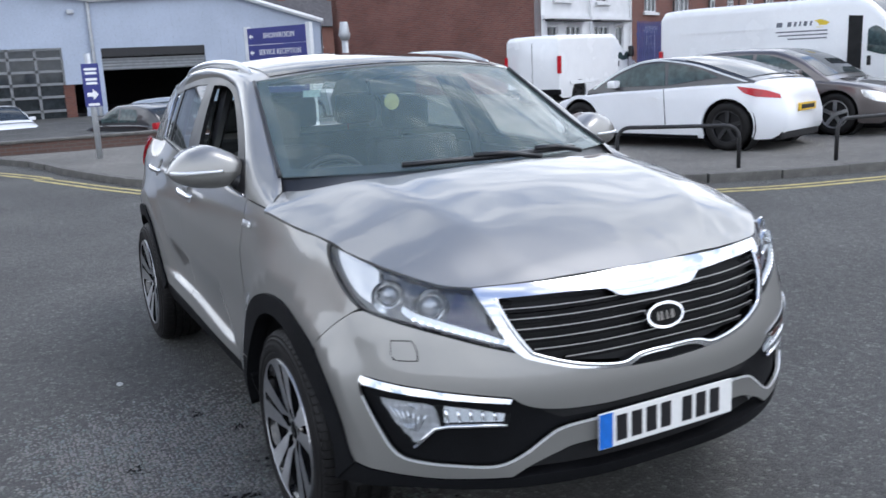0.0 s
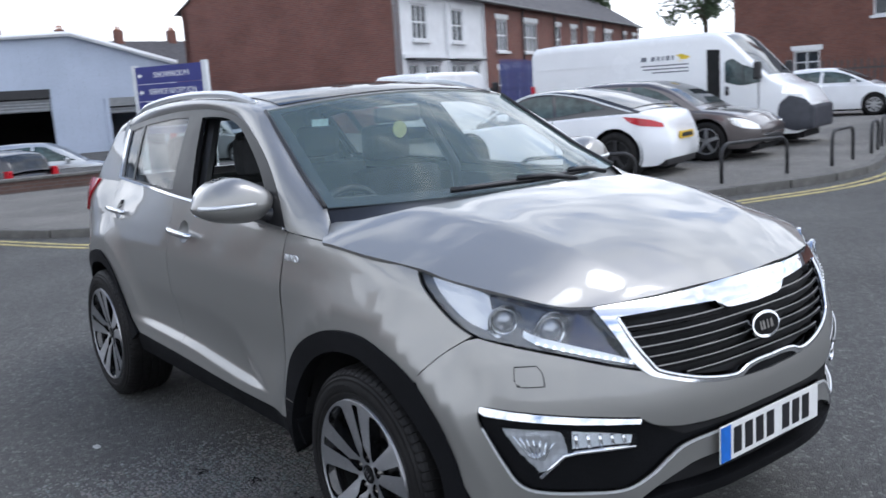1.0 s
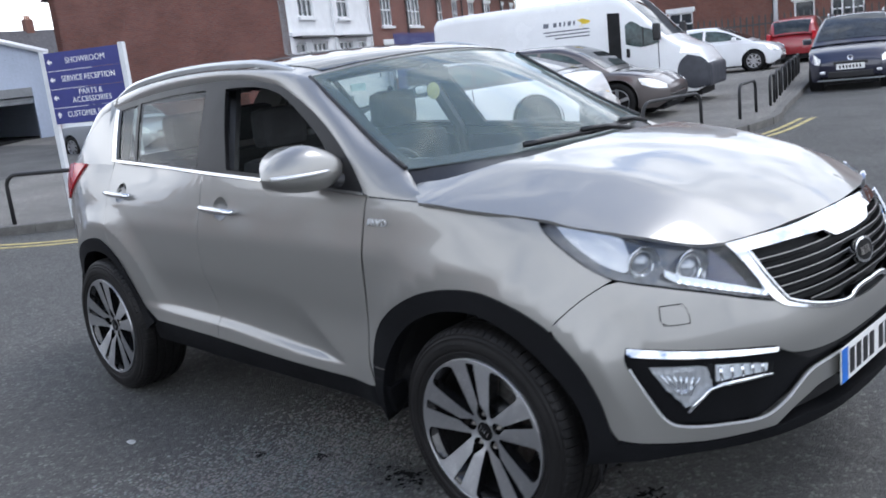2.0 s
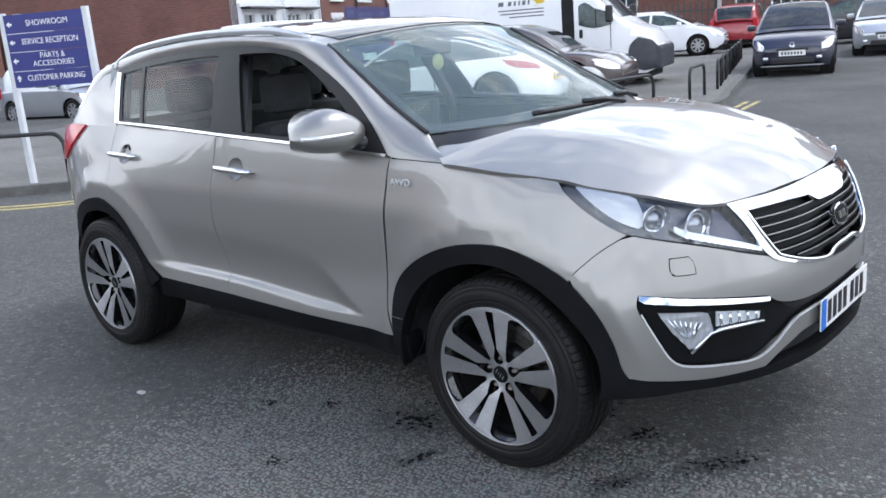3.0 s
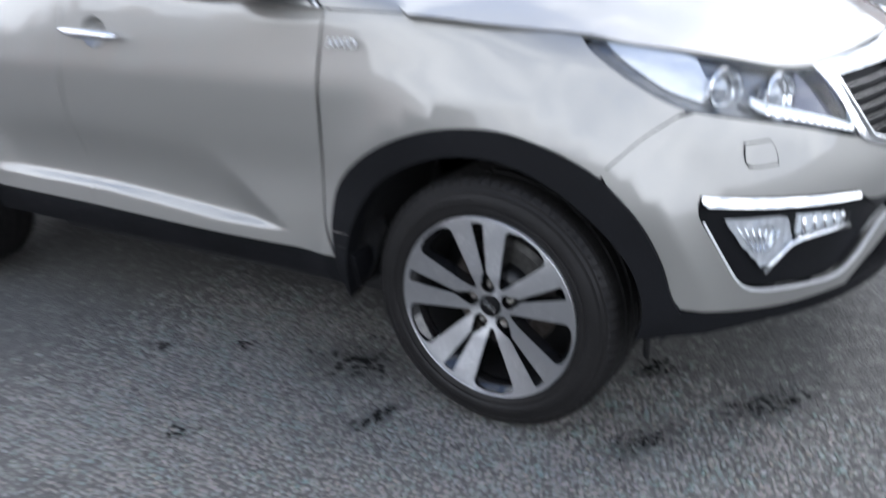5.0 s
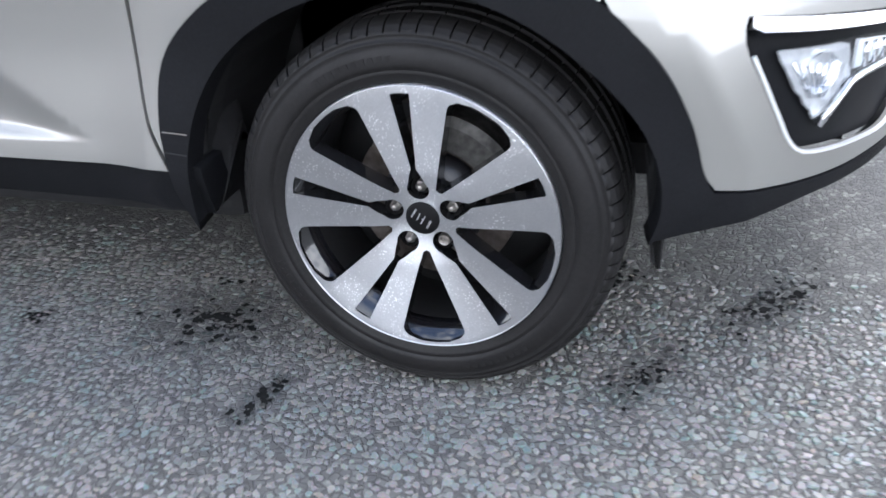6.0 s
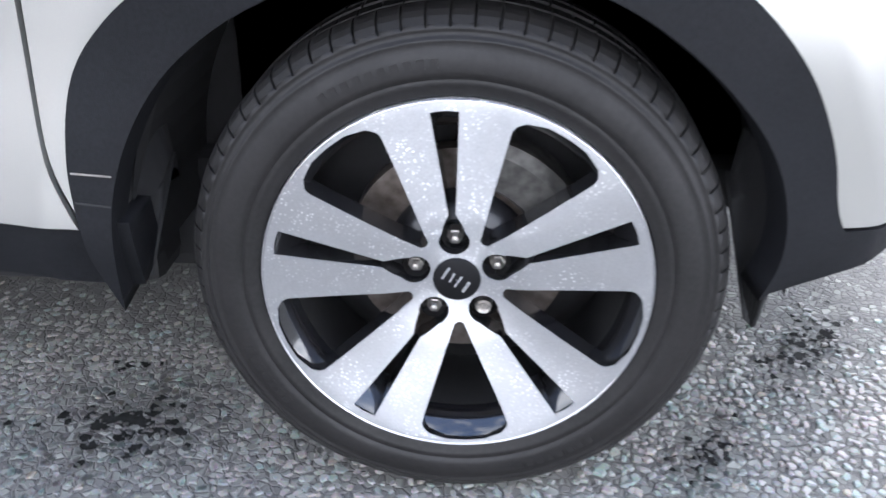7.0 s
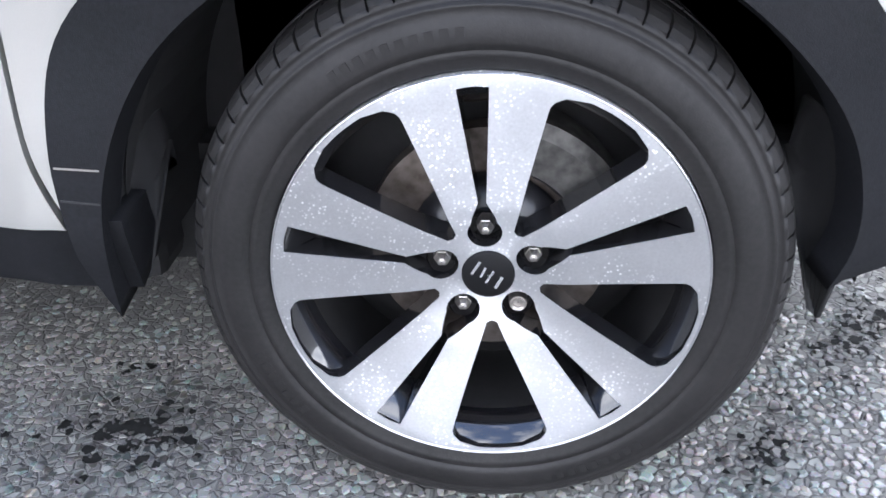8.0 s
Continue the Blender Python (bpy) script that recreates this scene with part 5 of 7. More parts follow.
def offset_line(line, d):
    out = []
    for i, p in enumerate(line):
        a, b = line[max(i - 1, 0)], line[min(i + 1, len(line) - 1)]
        tx, ty = b[0] - a[0], b[1] - a[1]
        h = math.hypot(tx, ty)
        out.append((p[0] + d * ty / h, p[1] - d * tx / h))
    return out


def ribbon(line, w, z, thick=.004):
    a, b = offset_line(line, -w / 2), offset_line(line, w / 2)
    return grid_mesh([[(p[0], p[1], z - thick), (p[0], p[1], z), (q[0], q[1], z), (q[0], q[1], z - thick)] for p, q in zip(a, b)])


YL = dense([(-60, -19.2), (-30, -8.3), (-14.6, -1.55), (-12.5, -.80), (-10.0, .10), (-8.25, .95), (-7.0, 2.35), (-4.6, 5.45), (-3.88, 7.6), (-3.62, 9.3), (-3.85, 11.15)], 12)
for d in (-.06, .12):
    tagged(part("yellow_line", ribbon(offset_line(YL, d), .075, .006), YELLOW), "worn yellow kerbside line", "road marking", "yellow lines", "structure")

# kerb stones along the edge
def kerb_mesh():
    bm = boxes((-.45, .45, -.065, .065, -.1, .112), bevel=.012)
    me = bpy.data.meshes.new("kerb_stone")
    bm.to_mesh(me)
    bm.free()
    me.materials.append(KERB)
    return me


kerb_me = kerb_mesh()
cum = [0.0]
for a, b in zip(KERB_LINE, KERB_LINE[1:]):
    cum.append(cum[-1] + math.dist(a, b))
s = 30.0
while s < cum[-1] - 10:
    x, y = float(np.interp(s, cum, [p[0] for p in KERB_LINE])), float(np.interp(s, cum, [p[1] for p in KERB_LINE]))
    x2, y2 = float(np.interp(s + .1, cum, [p[0] for p in KERB_LINE])), float(np.interp(s + .1, cum, [p[1] for p in KERB_LINE]))
    k = new("kerb_stone", kerb_me)
    k.parent = pavement
    k.matrix_basis = pose(x, y, random.uniform(-.003, .003), 0, 0, math.degrees(math.atan2(y2 - y, x2 - x)))
    s += .912


# ---- vehicles parked round about ----
def quad(*p):
    """A straight-sided outline."""
    return [[p[i], p[(i + 1) % len(p)]] for i in range(len(p))]


def car_wheel(parent, x, y, r, w, rim_mat, flip, spokes=5):
    m = pose(x, y, r, 0, 0, 180 if flip else 0)
    tyre = part("wheel", lathe([(r * .66, .0), (r * .72, -.012), (r * .9, -.014), (r * .985, .01), (r, .04), (r, w - .04), (r * .97, w), (r * .6, w)], 36), RUBBER, parent, "black tyre", smooth=True, m=m)
    bm = lathe([(.001, .012), (r * .16, .010), (r * .17, .03)], 24)
    b2 = lathe([(r * .60, .02), (r * .63, -.003), (r * .67, -.003), (r * .68, .02)], 36)
    me = bpy.data.meshes.new("t")
    b2.to_mesh(me)
    bm.from_mesh(me)
    b2.free()
    bpy.data.meshes.remove(me)
    for k in range(spokes):
        a = math.tau * k / spokes + .3
        bmesh.ops.create_cube(bm, size=1, matrix=pose(0, 0, 0, 0, -math.degrees(a), 0) @ Matrix.Translation((r * .38, .014, 0)) @ Matrix.Diagonal((r * .54, .02, r * .17, 1)))
    part("rim", bm, rim_mat, tyre)
    part("rim_dark", lathe([(.001, .05), (r * .62, .05)], 24), DARK, tyre)


def vehicle(name, label, category, at, heading, L, W, deck, roof_line=None, paint=None, wheels=(), r=.32, rim=None, lean=.34, belt=None, clad_z=.0, top_paint=None, end_round=.16, lower=.20, spokes=5, on_yard=True, front_round=0, rake=(.35, .35), arch_mat=None):
    """A parked vehicle: a lofted body under a deck line, a cabin under a roof line, wheels, panes and lamps. x forward."""
    t = thing(name, label, category, at=(*at, ground_z(*at) if on_yard else 0), rz=heading)
    dk = spl([p[0] for p in deck], [p[1] for p in deck])
    h = L / 2

    def half(x):
        e = abs(x) / h
        r_ = front_round if front_round and x > 0 else end_round
        return W / 2 * (1 - .05 * e ** 2 - r_ * max(0, e - .72) ** 2 / .0784)

    def warp(x, z):
        e = max(0, abs(x) / h - .78) / .22
        tuck = .11 * max(0, 1 - (z - lower) / .22) ** 2 + (rake[1] if x > 0 else rake[0]) * max(0, z - .50) ** 1.3
        return x - math.copysign(tuck * e * e, x)

    def flank(x, z):
        d = dk(x)
        k = (z - lower) / max(.1, d - lower)
        y = half(x) * (1 - .05 * (1 - min(1, k * 3)) ** 2 - .06 * max(0, k - .55) ** 2)
        for wx in wheels:
            y += .004 * bump((math.hypot(x - wx, z - r) - r * 1.25) / .07)
        return Vector((warp(x, z), -y, z))

    xs = [-h + L * k / 112 for k in range(113)]
    rows = []
    for x in xs:
        e = max(0, abs(x) / h - .93) / .07
        d = dk(x)
        low = lower + .10 * e
        pts = [flank(x, low + (d - low) * q) for q in (0, .05, .1, .16, .22, .28, .35, .42, .5, .58, .66, .74, .8, .87, .92, .96)]
        tw = -pts[-1].y
        row = [Vector((p.x, p.y, p.z)) for p in pts] + [Vector((warp(x, d), -tw * .93, d)), Vector((warp(x, d), -tw * .6, d + .02)), Vector((warp(x, d), 0, d + .03))]
        rows.append(row + [Vector((p.x, -p.y, p.z)) for p in row[-2::-1]])
    bm = grid_mesh(rows)
    for row in (rows[0], rows[-1]):
        cap = [bm.verts.new(p) for p in row]
        try:
            bm.faces.new(cap)
        except ValueError:
            pass
    bmesh.ops.remove_doubles(bm, verts=bm.verts, dist=.0005)
    bmesh.ops.recalc_face_normals(bm, faces=bm.faces)
    hub_z, R = r + .01, r * 1.12
    inside_arch = [f for f in bm.faces if abs(f.calc_center_median().y) > W * .3 and any(math.hypot(f.calc_center_median().x - wx, f.calc_center_median().z - hub_z) < R + .022 for wx in wheels)]
    bmesh.ops.delete(bm, geom=inside_arch, context="FACES")
    part("body", bm, paint, t, smooth=True)
    for wx in wheels:
        rim_out = R + .06
        low = math.asin((lower + .015 - hub_z) / rim_out)
        arc = [low + (math.pi - 2 * low) * k / 28 for k in range(29)]
        ring_pts = [(wx + rim_out * math.cos(q), hub_z + rim_out * math.sin(q)) for q in arc] + [(wx + R * math.cos(q), hub_z + R * math.sin(q)) for q in arc[::-1]]
        panel("arch_lip", arch_mat or paint, t, quad(*ring_pts), flank, mirror=True, lift=.004, thick=.05, step=.05, spacing=.05, centre=(0, 0, .5))
        yf = -flank(wx, hub_z).y
        for flip in (False, True):
            sg = 1 if flip else -1
            part("arch_liner", lathe([(R + .035, .0), (R + .035, .25), (.02, .25)], 32), DARK, t, m=pose(wx, sg * (yf - .035), hub_z, 0, 0, 180 if flip else 0))
            car_wheel(t, wx, sg * (yf - .012), r, .2, rim or ALLOY, flip, spokes)
    part("underside", boxes((-h * .93, h * .93, -W * .30, W * .30, .14, lower + .12)), DARK, t)
    if roof_line:
        rf = spl([p[0] for p in roof_line], [p[1] for p in roof_line])
        x0, x1 = roof_line[0][0], roof_line[-1][0]

        def cabin(x, z):
            b = dk(x)
            return Vector((x, -(half(x) * .955 - max(0, z - b) * lean - .12 * max(0, z - b) ** 2), z))

        rows = []
        for k in range(49):
            x = x0 + (x1 - x0) * k / 48
            b, z = dk(x) - .02, max(rf(x), dk(x) - .01)
            side_pts = [cabin(x, b + (z - b) * q) for q in (0, .3, .6, .85, .95)]
            yt = -side_pts[-1].y
            row = side_pts + [Vector((x, -yt * .90, z + .005)), Vector((x, -yt * .5, z + .025)), Vector((x, 0, z + .032))]
            rows.append(row + [Vector((p.x, -p.y, p.z)) for p in row[-2::-1]])
        part("cabin", grid_mesh(rows), top_paint or paint, t, smooth=True)
        return t, flank, cabin, rf, dk, half
    return t, flank, None, None, dk, half


def panes(t, fn, outlines, lift=.006, mat=None):
    for o in outlines:
        panel("window", mat or PANE, t, o, fn, "dark window glass", mirror=True, lift=lift, thick=.006, step=.12, spacing=.06, centre=(0, 0, .6))


def screens(t, rf, cabin, dk, ranges, margin=.06, mat=None):
    """Front and rear screens on the sloping ends of the cabin."""
    for a, b in ranges:
        rows = []
        for k in range(9):
            x = a + (b - a) * k / 8
            z = max(rf(x), dk(x))
            w = -cabin(x, dk(x) + (z - dk(x)) * .95).y - margin
            rows.append([(x, w * u, z + .012 + .032 * (1 - u * u) + (0 if abs(u) < 1 else .0)) for u in (-1, -.6, -.2, .2, .6, 1)])
        part("screen", grid_mesh(rows), mat or PANE, t, "dark screen glass", smooth=True)


# white coupe
t, fl, cb, rf, dk, hf = vehicle("coupe", "white two-door coupe with a black curved roof", "car", (-8.22, 8.41), 195.7, 4.29, 1.85,
    [(-2.145, .80), (-2.08, .93), (-1.7, .985), (-1.0, .96), (0, .90), (.7, .865), (1.3, .80), (1.9, .66), (2.145, .50)],
    [(-1.75, .99), (-1.35, 1.12), (-.8, 1.27), (-.25, 1.345), (.15, 1.33), (.6, 1.18), (1.15, .88)], COUPEWHITE, (-1.37, 1.28), .352, BLACK, .30, top_paint=BLACKPAINT, end_round=.36, lower=.17, rake=(.45, .3))
panes(t, cb, [[[(.82, .93), (.5, 1.15), (.1, 1.26), (-.25, 1.285)], [(-.25, 1.285), (-.32, .955)], [(-.32, .955), (.82, .93)]], [[(-.38, .96), (-.32, 1.275)], [(-.32, 1.275), (-.8, 1.20), (-1.2, 1.06)], [(-1.2, 1.06), (-.38, .96)]]], mat=TEALPANE)
screens(t, rf, cb, dk, ((-1.62, -.55), (.32, 1.08)))
panel("tail_lamp", REDLENS, t, [[(-2.09, .80), (-1.9, .87), (-1.52, .93)], [(-1.52, .93), (-1.62, .84), (-1.78, .78)], [(-1.78, .78), (-2.1, .745)], [(-2.1, .745), (-2.09, .80)]], fl, "red tail lamp", mirror=True, lift=.008, thick=.01, step=.06, centre=(0, 0, .5))
part("rear_plate", boxes((-2.165, -2.14, -.26, .26, .545, .655)), YELLOWPLATE, t, "yellow number plate with a plain dark bar")
part("plate_bar", boxes((-2.168, -2.165, -.21, .21, .57, .63)), PLATEINK, t)
part("rear_valance", boxes((-2.08, -1.85, -.60, .60, .16, .31), bevel=.04), BLACK, t)
for yy in (-.62, .62):
    part("door_mirror", boxes((.52, .68, yy * 1.45 - .09, yy * 1.45 + .09, .92, 1.04), bevel=.04), COUPEWHITE, t)
    part("exhaust", lathe([(.045, -.02), (.05, 0), (.05, .06)], 16), CHROME, t, m=pose(-2.09, yy * .8, .30, 0, 0, -90))
panel("door_seam", CLAD, t, [[(-.37, .30), (-.36, .55), (-.33, .90)], [(-.33, .90), (-.318, .90)], [(-.318, .90), (-.348, .55), (-.358, .30)], [(-.358, .30), (-.37, .30)]], fl, "dark door shut line", mirror=True, lift=.003, thick=.002, step=.1, spacing=.05, centre=(0, 0, .5))
panel("door_handle", WHITEPAINT, t, [[(-.24, .765), (-.14, .785), (-.03, .778)], [(-.03, .778), (-.03, .755)], [(-.03, .755), (-.14, .75), (-.24, .752)], [(-.24, .752), (-.24, .765)]], fl, "white door handle over a shaded dish", mirror=True, lift=.02, thick=.025, step=.05, spacing=.03, centre=(0, 0, .5))
panel("side_skirt", CLAD, t, quad((-.90, .172), (-.90, .215), (.82, .215), (.82, .172)), fl, "black sill edge", mirror=True, lift=.010, thick=.02, step=.15, spacing=.1, centre=(0, 0, .5))
panel("roof_arch", SILVER, t, [[(1.05, .905), (.62, 1.165), (.2, 1.312), (-.2, 1.335)], [(-.2, 1.335), (-.8, 1.252), (-1.3, 1.105), (-1.66, .995)], [(-1.66, .995), (-1.63, .985), (-1.28, 1.085)], [(-1.28, 1.085), (-.8, 1.225), (-.2, 1.308), (.2, 1.285)], [(.2, 1.285), (.6, 1.135), (1.0, .90)], [(1.0, .90), (1.05, .905)]], cb, "satin silver roof arch", mirror=True, lift=.012, thick=.02, step=.08, spacing=.05, centre=(0, 0, .5))

# grey crossover
t, fl, cb, rf, dk, hf = vehicle("grey_hatchback", "warm grey five-door hatchback parked beside the van", "car", (-8.45, 11.05), 15.7, 4.45, 1.82,
    [(-2.2, .86), (-1.6, .92), (0, .90), (.8, .89), (1.4, .85), (1.95, .74), (2.2, .58)],
    [(-2.12, .90), (-1.95, 1.17), (-1.5, 1.34), (-.5, 1.40), (.1, 1.385), (.55, 1.27), (1.22, .87)], WARMGREY, (-1.32, 1.33), .34, ALLOY, .34, end_round=.26)
panes(t, cb, [[[(.92, .94), (.5, 1.19), (.15, 1.30), (-.1, 1.325)], [(-.1, 1.325), (-.12, .95)], [(-.12, .95), (.92, .94)]], quad((-.18, .96), (-.17, 1.325), (-.9, 1.315), (-.98, .97)), quad((-1.05, .97), (-.97, 1.305), (-1.55, 1.24), (-1.7, 1.01))], mat=TEALPANE)
screens(t, rf, cb, dk, ((-2.08, -1.75), (.30, 1.12)), margin=.10)
for sy in (-1, 1):
    part("door_mirror", boxes((.62, .80, sy * .99 - .09, sy * .99 + .09, .93, 1.07), bevel=.04), WARMGREY, t)
panel("headlamp", FACET, t, [[(1.72, .735), (2.0, .69), (2.18, .585)], [(2.18, .585), (2.18, .52)], [(2.18, .52), (1.95, .55), (1.78, .62)], [(1.78, .62), (1.72, .735)]], fl, "clear headlamp", mirror=True, lift=.008, thick=.01, step=.06, spacing=.04, centre=(0, 0, .5))
part("grille", boxes((2.08, 2.215, -.50, .50, .51, .57), bevel=.015), BLACK, t)
part("lower_grille", boxes((2.1, 2.225, -.52, .52, .27, .40), bevel=.02), BLACK, t)
part("bumper_strip", boxes((2.1, 2.23, -.58, .58, .405, .43), bevel=.01), CHROME, t)
part("bumper", boxes((1.90, 2.16, -.66, .66, .18, .27), bevel=.04), CLAD, t)
panel("side_cladding", CLAD, t, quad((-.95, .2), (-.95, .33), (.95, .33), (.95, .2)), fl, mirror=True, lift=.012, thick=.02, step=.15, spacing=.1, centre=(0, 0, .5))


def van(name, label, at, heading, L, H, livery):
    h = L / 2
    t, fl, _, _, dk, hf = vehicle(name, label, "van", at, heading, L, 2.03,
        [(-h, H - .12), (-h + .10, H - .03), (-h + .8, H), (h - 1.95, H), (h - 1.72, H - .06), (h - 1.35, H - .38), (h - .80, 1.36), (h - .62, 1.24), (h - .18, 1.06), (h, .80)],
        None, WHITEPAINT, (-h + 1.02, h - .95), .345, BLACK, end_round=.05, front_round=.22, lower=.24, spokes=6, rake=(.0, .22))
    panel("side_window", TEALPANE, t, [[(h - 1.62, 1.30), (h - 1.62, H - .62)], [(h - 1.62, H - .62), (h - 1.48, H - .55), (h - 1.28, H - .68)], [(h - 1.28, H - .68), (h - 1.0, 1.50), (h - .93, 1.27)], [(h - .93, 1.27), (h - 1.3, 1.22), (h - 1.62, 1.30)]],
          fl, "dark cab window", mirror=True, lift=.01, thick=.01, step=.15, spacing=.08, centre=(0, 0, 1))
    panel("nose_cladding", BUMPER, t, [[(h - .62, .42), (h - .58, .80), (h - .40, .98)], [(h - .40, .98), (h - .12, .90), (h - .01, .78)], [(h - .01, .78), (h - .01, .34)], [(h - .01, .34), (h - .30, .30), (h - .62, .42)]],
          fl, "dark grey bumper corner", mirror=True, lift=.015, thick=.02, step=.12, spacing=.06, centre=(0, 0, 1))
    part("bumper", boxes((h - .25, h + .02, -.78, .78, .30, .78), bevel=.07), BUMPER, t, "dark grey bumper")
    panel("headlamp", FACET, t, quad((h - .55, 1.02), (h - .5, 1.2), (h - .22, 1.10), (h - .16, .98)), fl, "clear headlamp", mirror=True, lift=.01, thick=.02, step=.1, spacing=.06, centre=(0, 0, 1))
    rows = []
    for k in range(9):
        x = h - 1.66 + k * .105
        w = hf(x) * .80
        rows.append([(x, w * u, dk(x) + .012 + .030 * (1 - u * u)) for u in (-1, -.5, 0, .5, 1)])
    part("windscreen", grid_mesh(rows), PANE, t, "dark windscreen", smooth=True)
    for sy in (-1, 1):
        part("door_mirror", boxes((h - 1.02, h - .88, sy * 1.10 - .08, sy * 1.10 + .08, 1.32, 1.66), bevel=.04), BLACK, t, "black door mirror")
        part("door_handle", boxes((h - 1.62, h - 1.545, sy * 1.0 - .02, sy * 1.0 + .02, 1.03, 1.21), bevel=.019), BLACK, t)
        part("window_bar", boxes((h - 1.27, h - 1.245, sy * .99 - .02, sy * .99 + .02, 1.24, H - .70), bevel=.005), BLACK, t)
        part("door_seam", boxes((h - .96, h - .95, sy * .99 - .018, sy * .99 + .018, .62, 1.28)), BUMPER, t)
        part("tail_lamp", boxes((-h - .015, -h + .06, sy * .93 - .06, sy * .93 + .06, .95, 1.45), bevel=.02), REDLENS, t, "red tail lamp")
        part("side_strip", boxes((-h + .5, h - 1.9, sy * 1.005 - .012, sy * 1.005 + .012, .62, .72), bevel=.01), CLAD if livery else WHITEPAINT, t)
    for yy in (-.012, .012):
        part("rear_door_seam", boxes((-h - .004, -h + .02, yy - .004, yy + .004, .5, H - .2)), CLAD, t)
    part("rear_bumper", boxes((-h - .05, -h + .15, -.92, .92, .34, .50), bevel=.04), CLAD, t)
    if livery:
        # no real opening: a black sheet on the flank paints the gap's shade
        panel("door_gap", DARK, t, quad((h - 1.98, .62), (h - 1.98, H - .34), (h - 1.72, H - .36), (h - 1.72, .62)), fl, "black sheet for the shaded gap of the open sliding door", mirror=True, lift=.008, thick=.004, step=.2, spacing=.1, centre=(0, 0, 1))
        for zz in (H - .52,):
            panel("swage", WHITEPAINT, t, quad((-h + .15, zz), (-h + .15, zz + .03), (h - 2.05, zz + .03), (h - 2.05, zz)), fl, mirror=True, lift=.012, thick=.012, step=.3, spacing=.2, centre=(0, 0, 1))
        grey_ink = surface("grey_lettering", (.14, .15, .18), .5)
        gold = surface("gold_mark", (.75, .55, .03), .5)
        u = -.35
        for w in (.16, .04, .12, .09, .08, .11, .08):
            panel("logo_bar", grey_ink, t, quad((u, 1.78), (u + .02, 1.90), (u + w - .02, 1.90), (u + w - .04, 1.78)), fl, "dark plain bar of a company mark", mirror=False, lift=.006, thick=.003, step=.2, spacing=.1, centre=(0, 0, 1))
            u += w + .012
        panel("logo_sweep", gold, t, [[(.42, 1.90), (.55, 1.92), (.72, 1.86)], [(.72, 1.86), (.6, 1.78), (.46, 1.77)], [(.46, 1.77), (.52, 1.84), (.42, 1.90)]], fl, "golden sweep of a company mark", lift=.006, thick=.003, step=.1, spacing=.04, centre=(0, 0, 1))
        for zz, a, b in ((1.70, -.35, .68), (1.63, -.30, .68), (1.56, -.1, .68)):
            panel("small_print", grey_ink, t, quad((a, zz), (a, zz + .025), (b, zz + .025), (b, zz)), fl, lift=.006, thick=.002, step=.3, spacing=.2, centre=(0, 0, 1))
    return t


van("panel_van", "long white panel van with a grey and gold mark", (-9.95, 13.70), 15.7, 6.1, 2.30, True)
van("small_panel_van", "white panel van seen from behind", (-20.21, 15.27), 111.7, 4.9, 2.03, False)


def hatch(name, label, at, heading, paint, L=4.0, W=1.72, H=1.47, on_yard=True, plate=WHITEPLATE):
    h = L / 2
    t, fl, cb, rf, dk, hf = vehicle(name, label, "car", at, heading, L, W,
        [(-h, .72), (-h + .1, .90), (-h * .5, .95), (h * .2, .93), (h * .55, .90), (h * .85, .78), (h, .58)],
        [(-h + .06, .92), (-h + .22, 1.2), (-h + .55, H - .08), (-h * .25, H), (h * .05, H - .02), (h * .22, H - .13), (h * .62, .91)], paint, (-h * .62, h * .64), .315, ALLOY, .30, on_yard=on_yard, end_round=.30, spokes=8)
    panes(t, cb, [[[(h * .48, .98), (h * .28, 1.2), (h * .1, H - .12)], [(h * .1, H - .12), (-h * .05, H - .09)], [(-h * .05, H - .09), (-h * .06, .99)], [(-h * .06, .99), (h * .48, .98)]], quad((-h * .1, 1.0), (-h * .09, H - .09), (-h * .48, H - .12), (-h * .55, 1.01))], mat=TEALPANE)
    screens(t, rf, cb, dk, ((-h + .08, -h + .42), (h * .12, h * .56)))
    for sy in (-1, 1):
        part("tail_lamp", boxes((-h - .01, -h + .2, sy * W * .41 - .07, sy * W * .41 + .07, .72, 1.0), bevel=.03), REDLENS, t, "red tail lamp")
        part("door_mirror", boxes((h * .34, h * .34 + .14, sy * (W / 2 + .07) - .09, sy * (W / 2 + .07) + .09, .95, 1.08), bevel=.04), paint, t)
        part("fog_lamp", boxes((h - .08, h + .012, sy * W * .31 - .05, sy * W * .31 + .05, .36, .42), bevel=.02), PEARL, t)
    panel("headlamp", FACET, t, [[(h - .46, .80), (h - .2, .76), (h - .03, .66)], [(h - .03, .66), (h - .02, .55)], [(h - .02, .55), (h - .2, .57), (h - .32, .64)], [(h - .32, .64), (h - .46, .80)]], fl, "clear headlamp", mirror=True, lift=.008, thick=.01, step=.06, spacing=.04, centre=(0, 0, .5))
    part("grille", boxes((h - .12, h + .008, -.32, .32, .535, .60), bevel=.02), BLACK, t)
    part("lower_grille", boxes((h - .12, h + .012, -.42, .42, .27, .40), bevel=.02), BLACK, t)
    part("number_plate", boxes((h + .012, h + .03, -.26, .26, .435, .545)), plate, t, "number plate with a plain dark bar")
    for k in range(7):
        part("plate_bar", boxes((h + .03, h + .033, -.208 + .062 * k, -.176 + .062 * k, .462, .518)), PLATEINK, t)
    return t


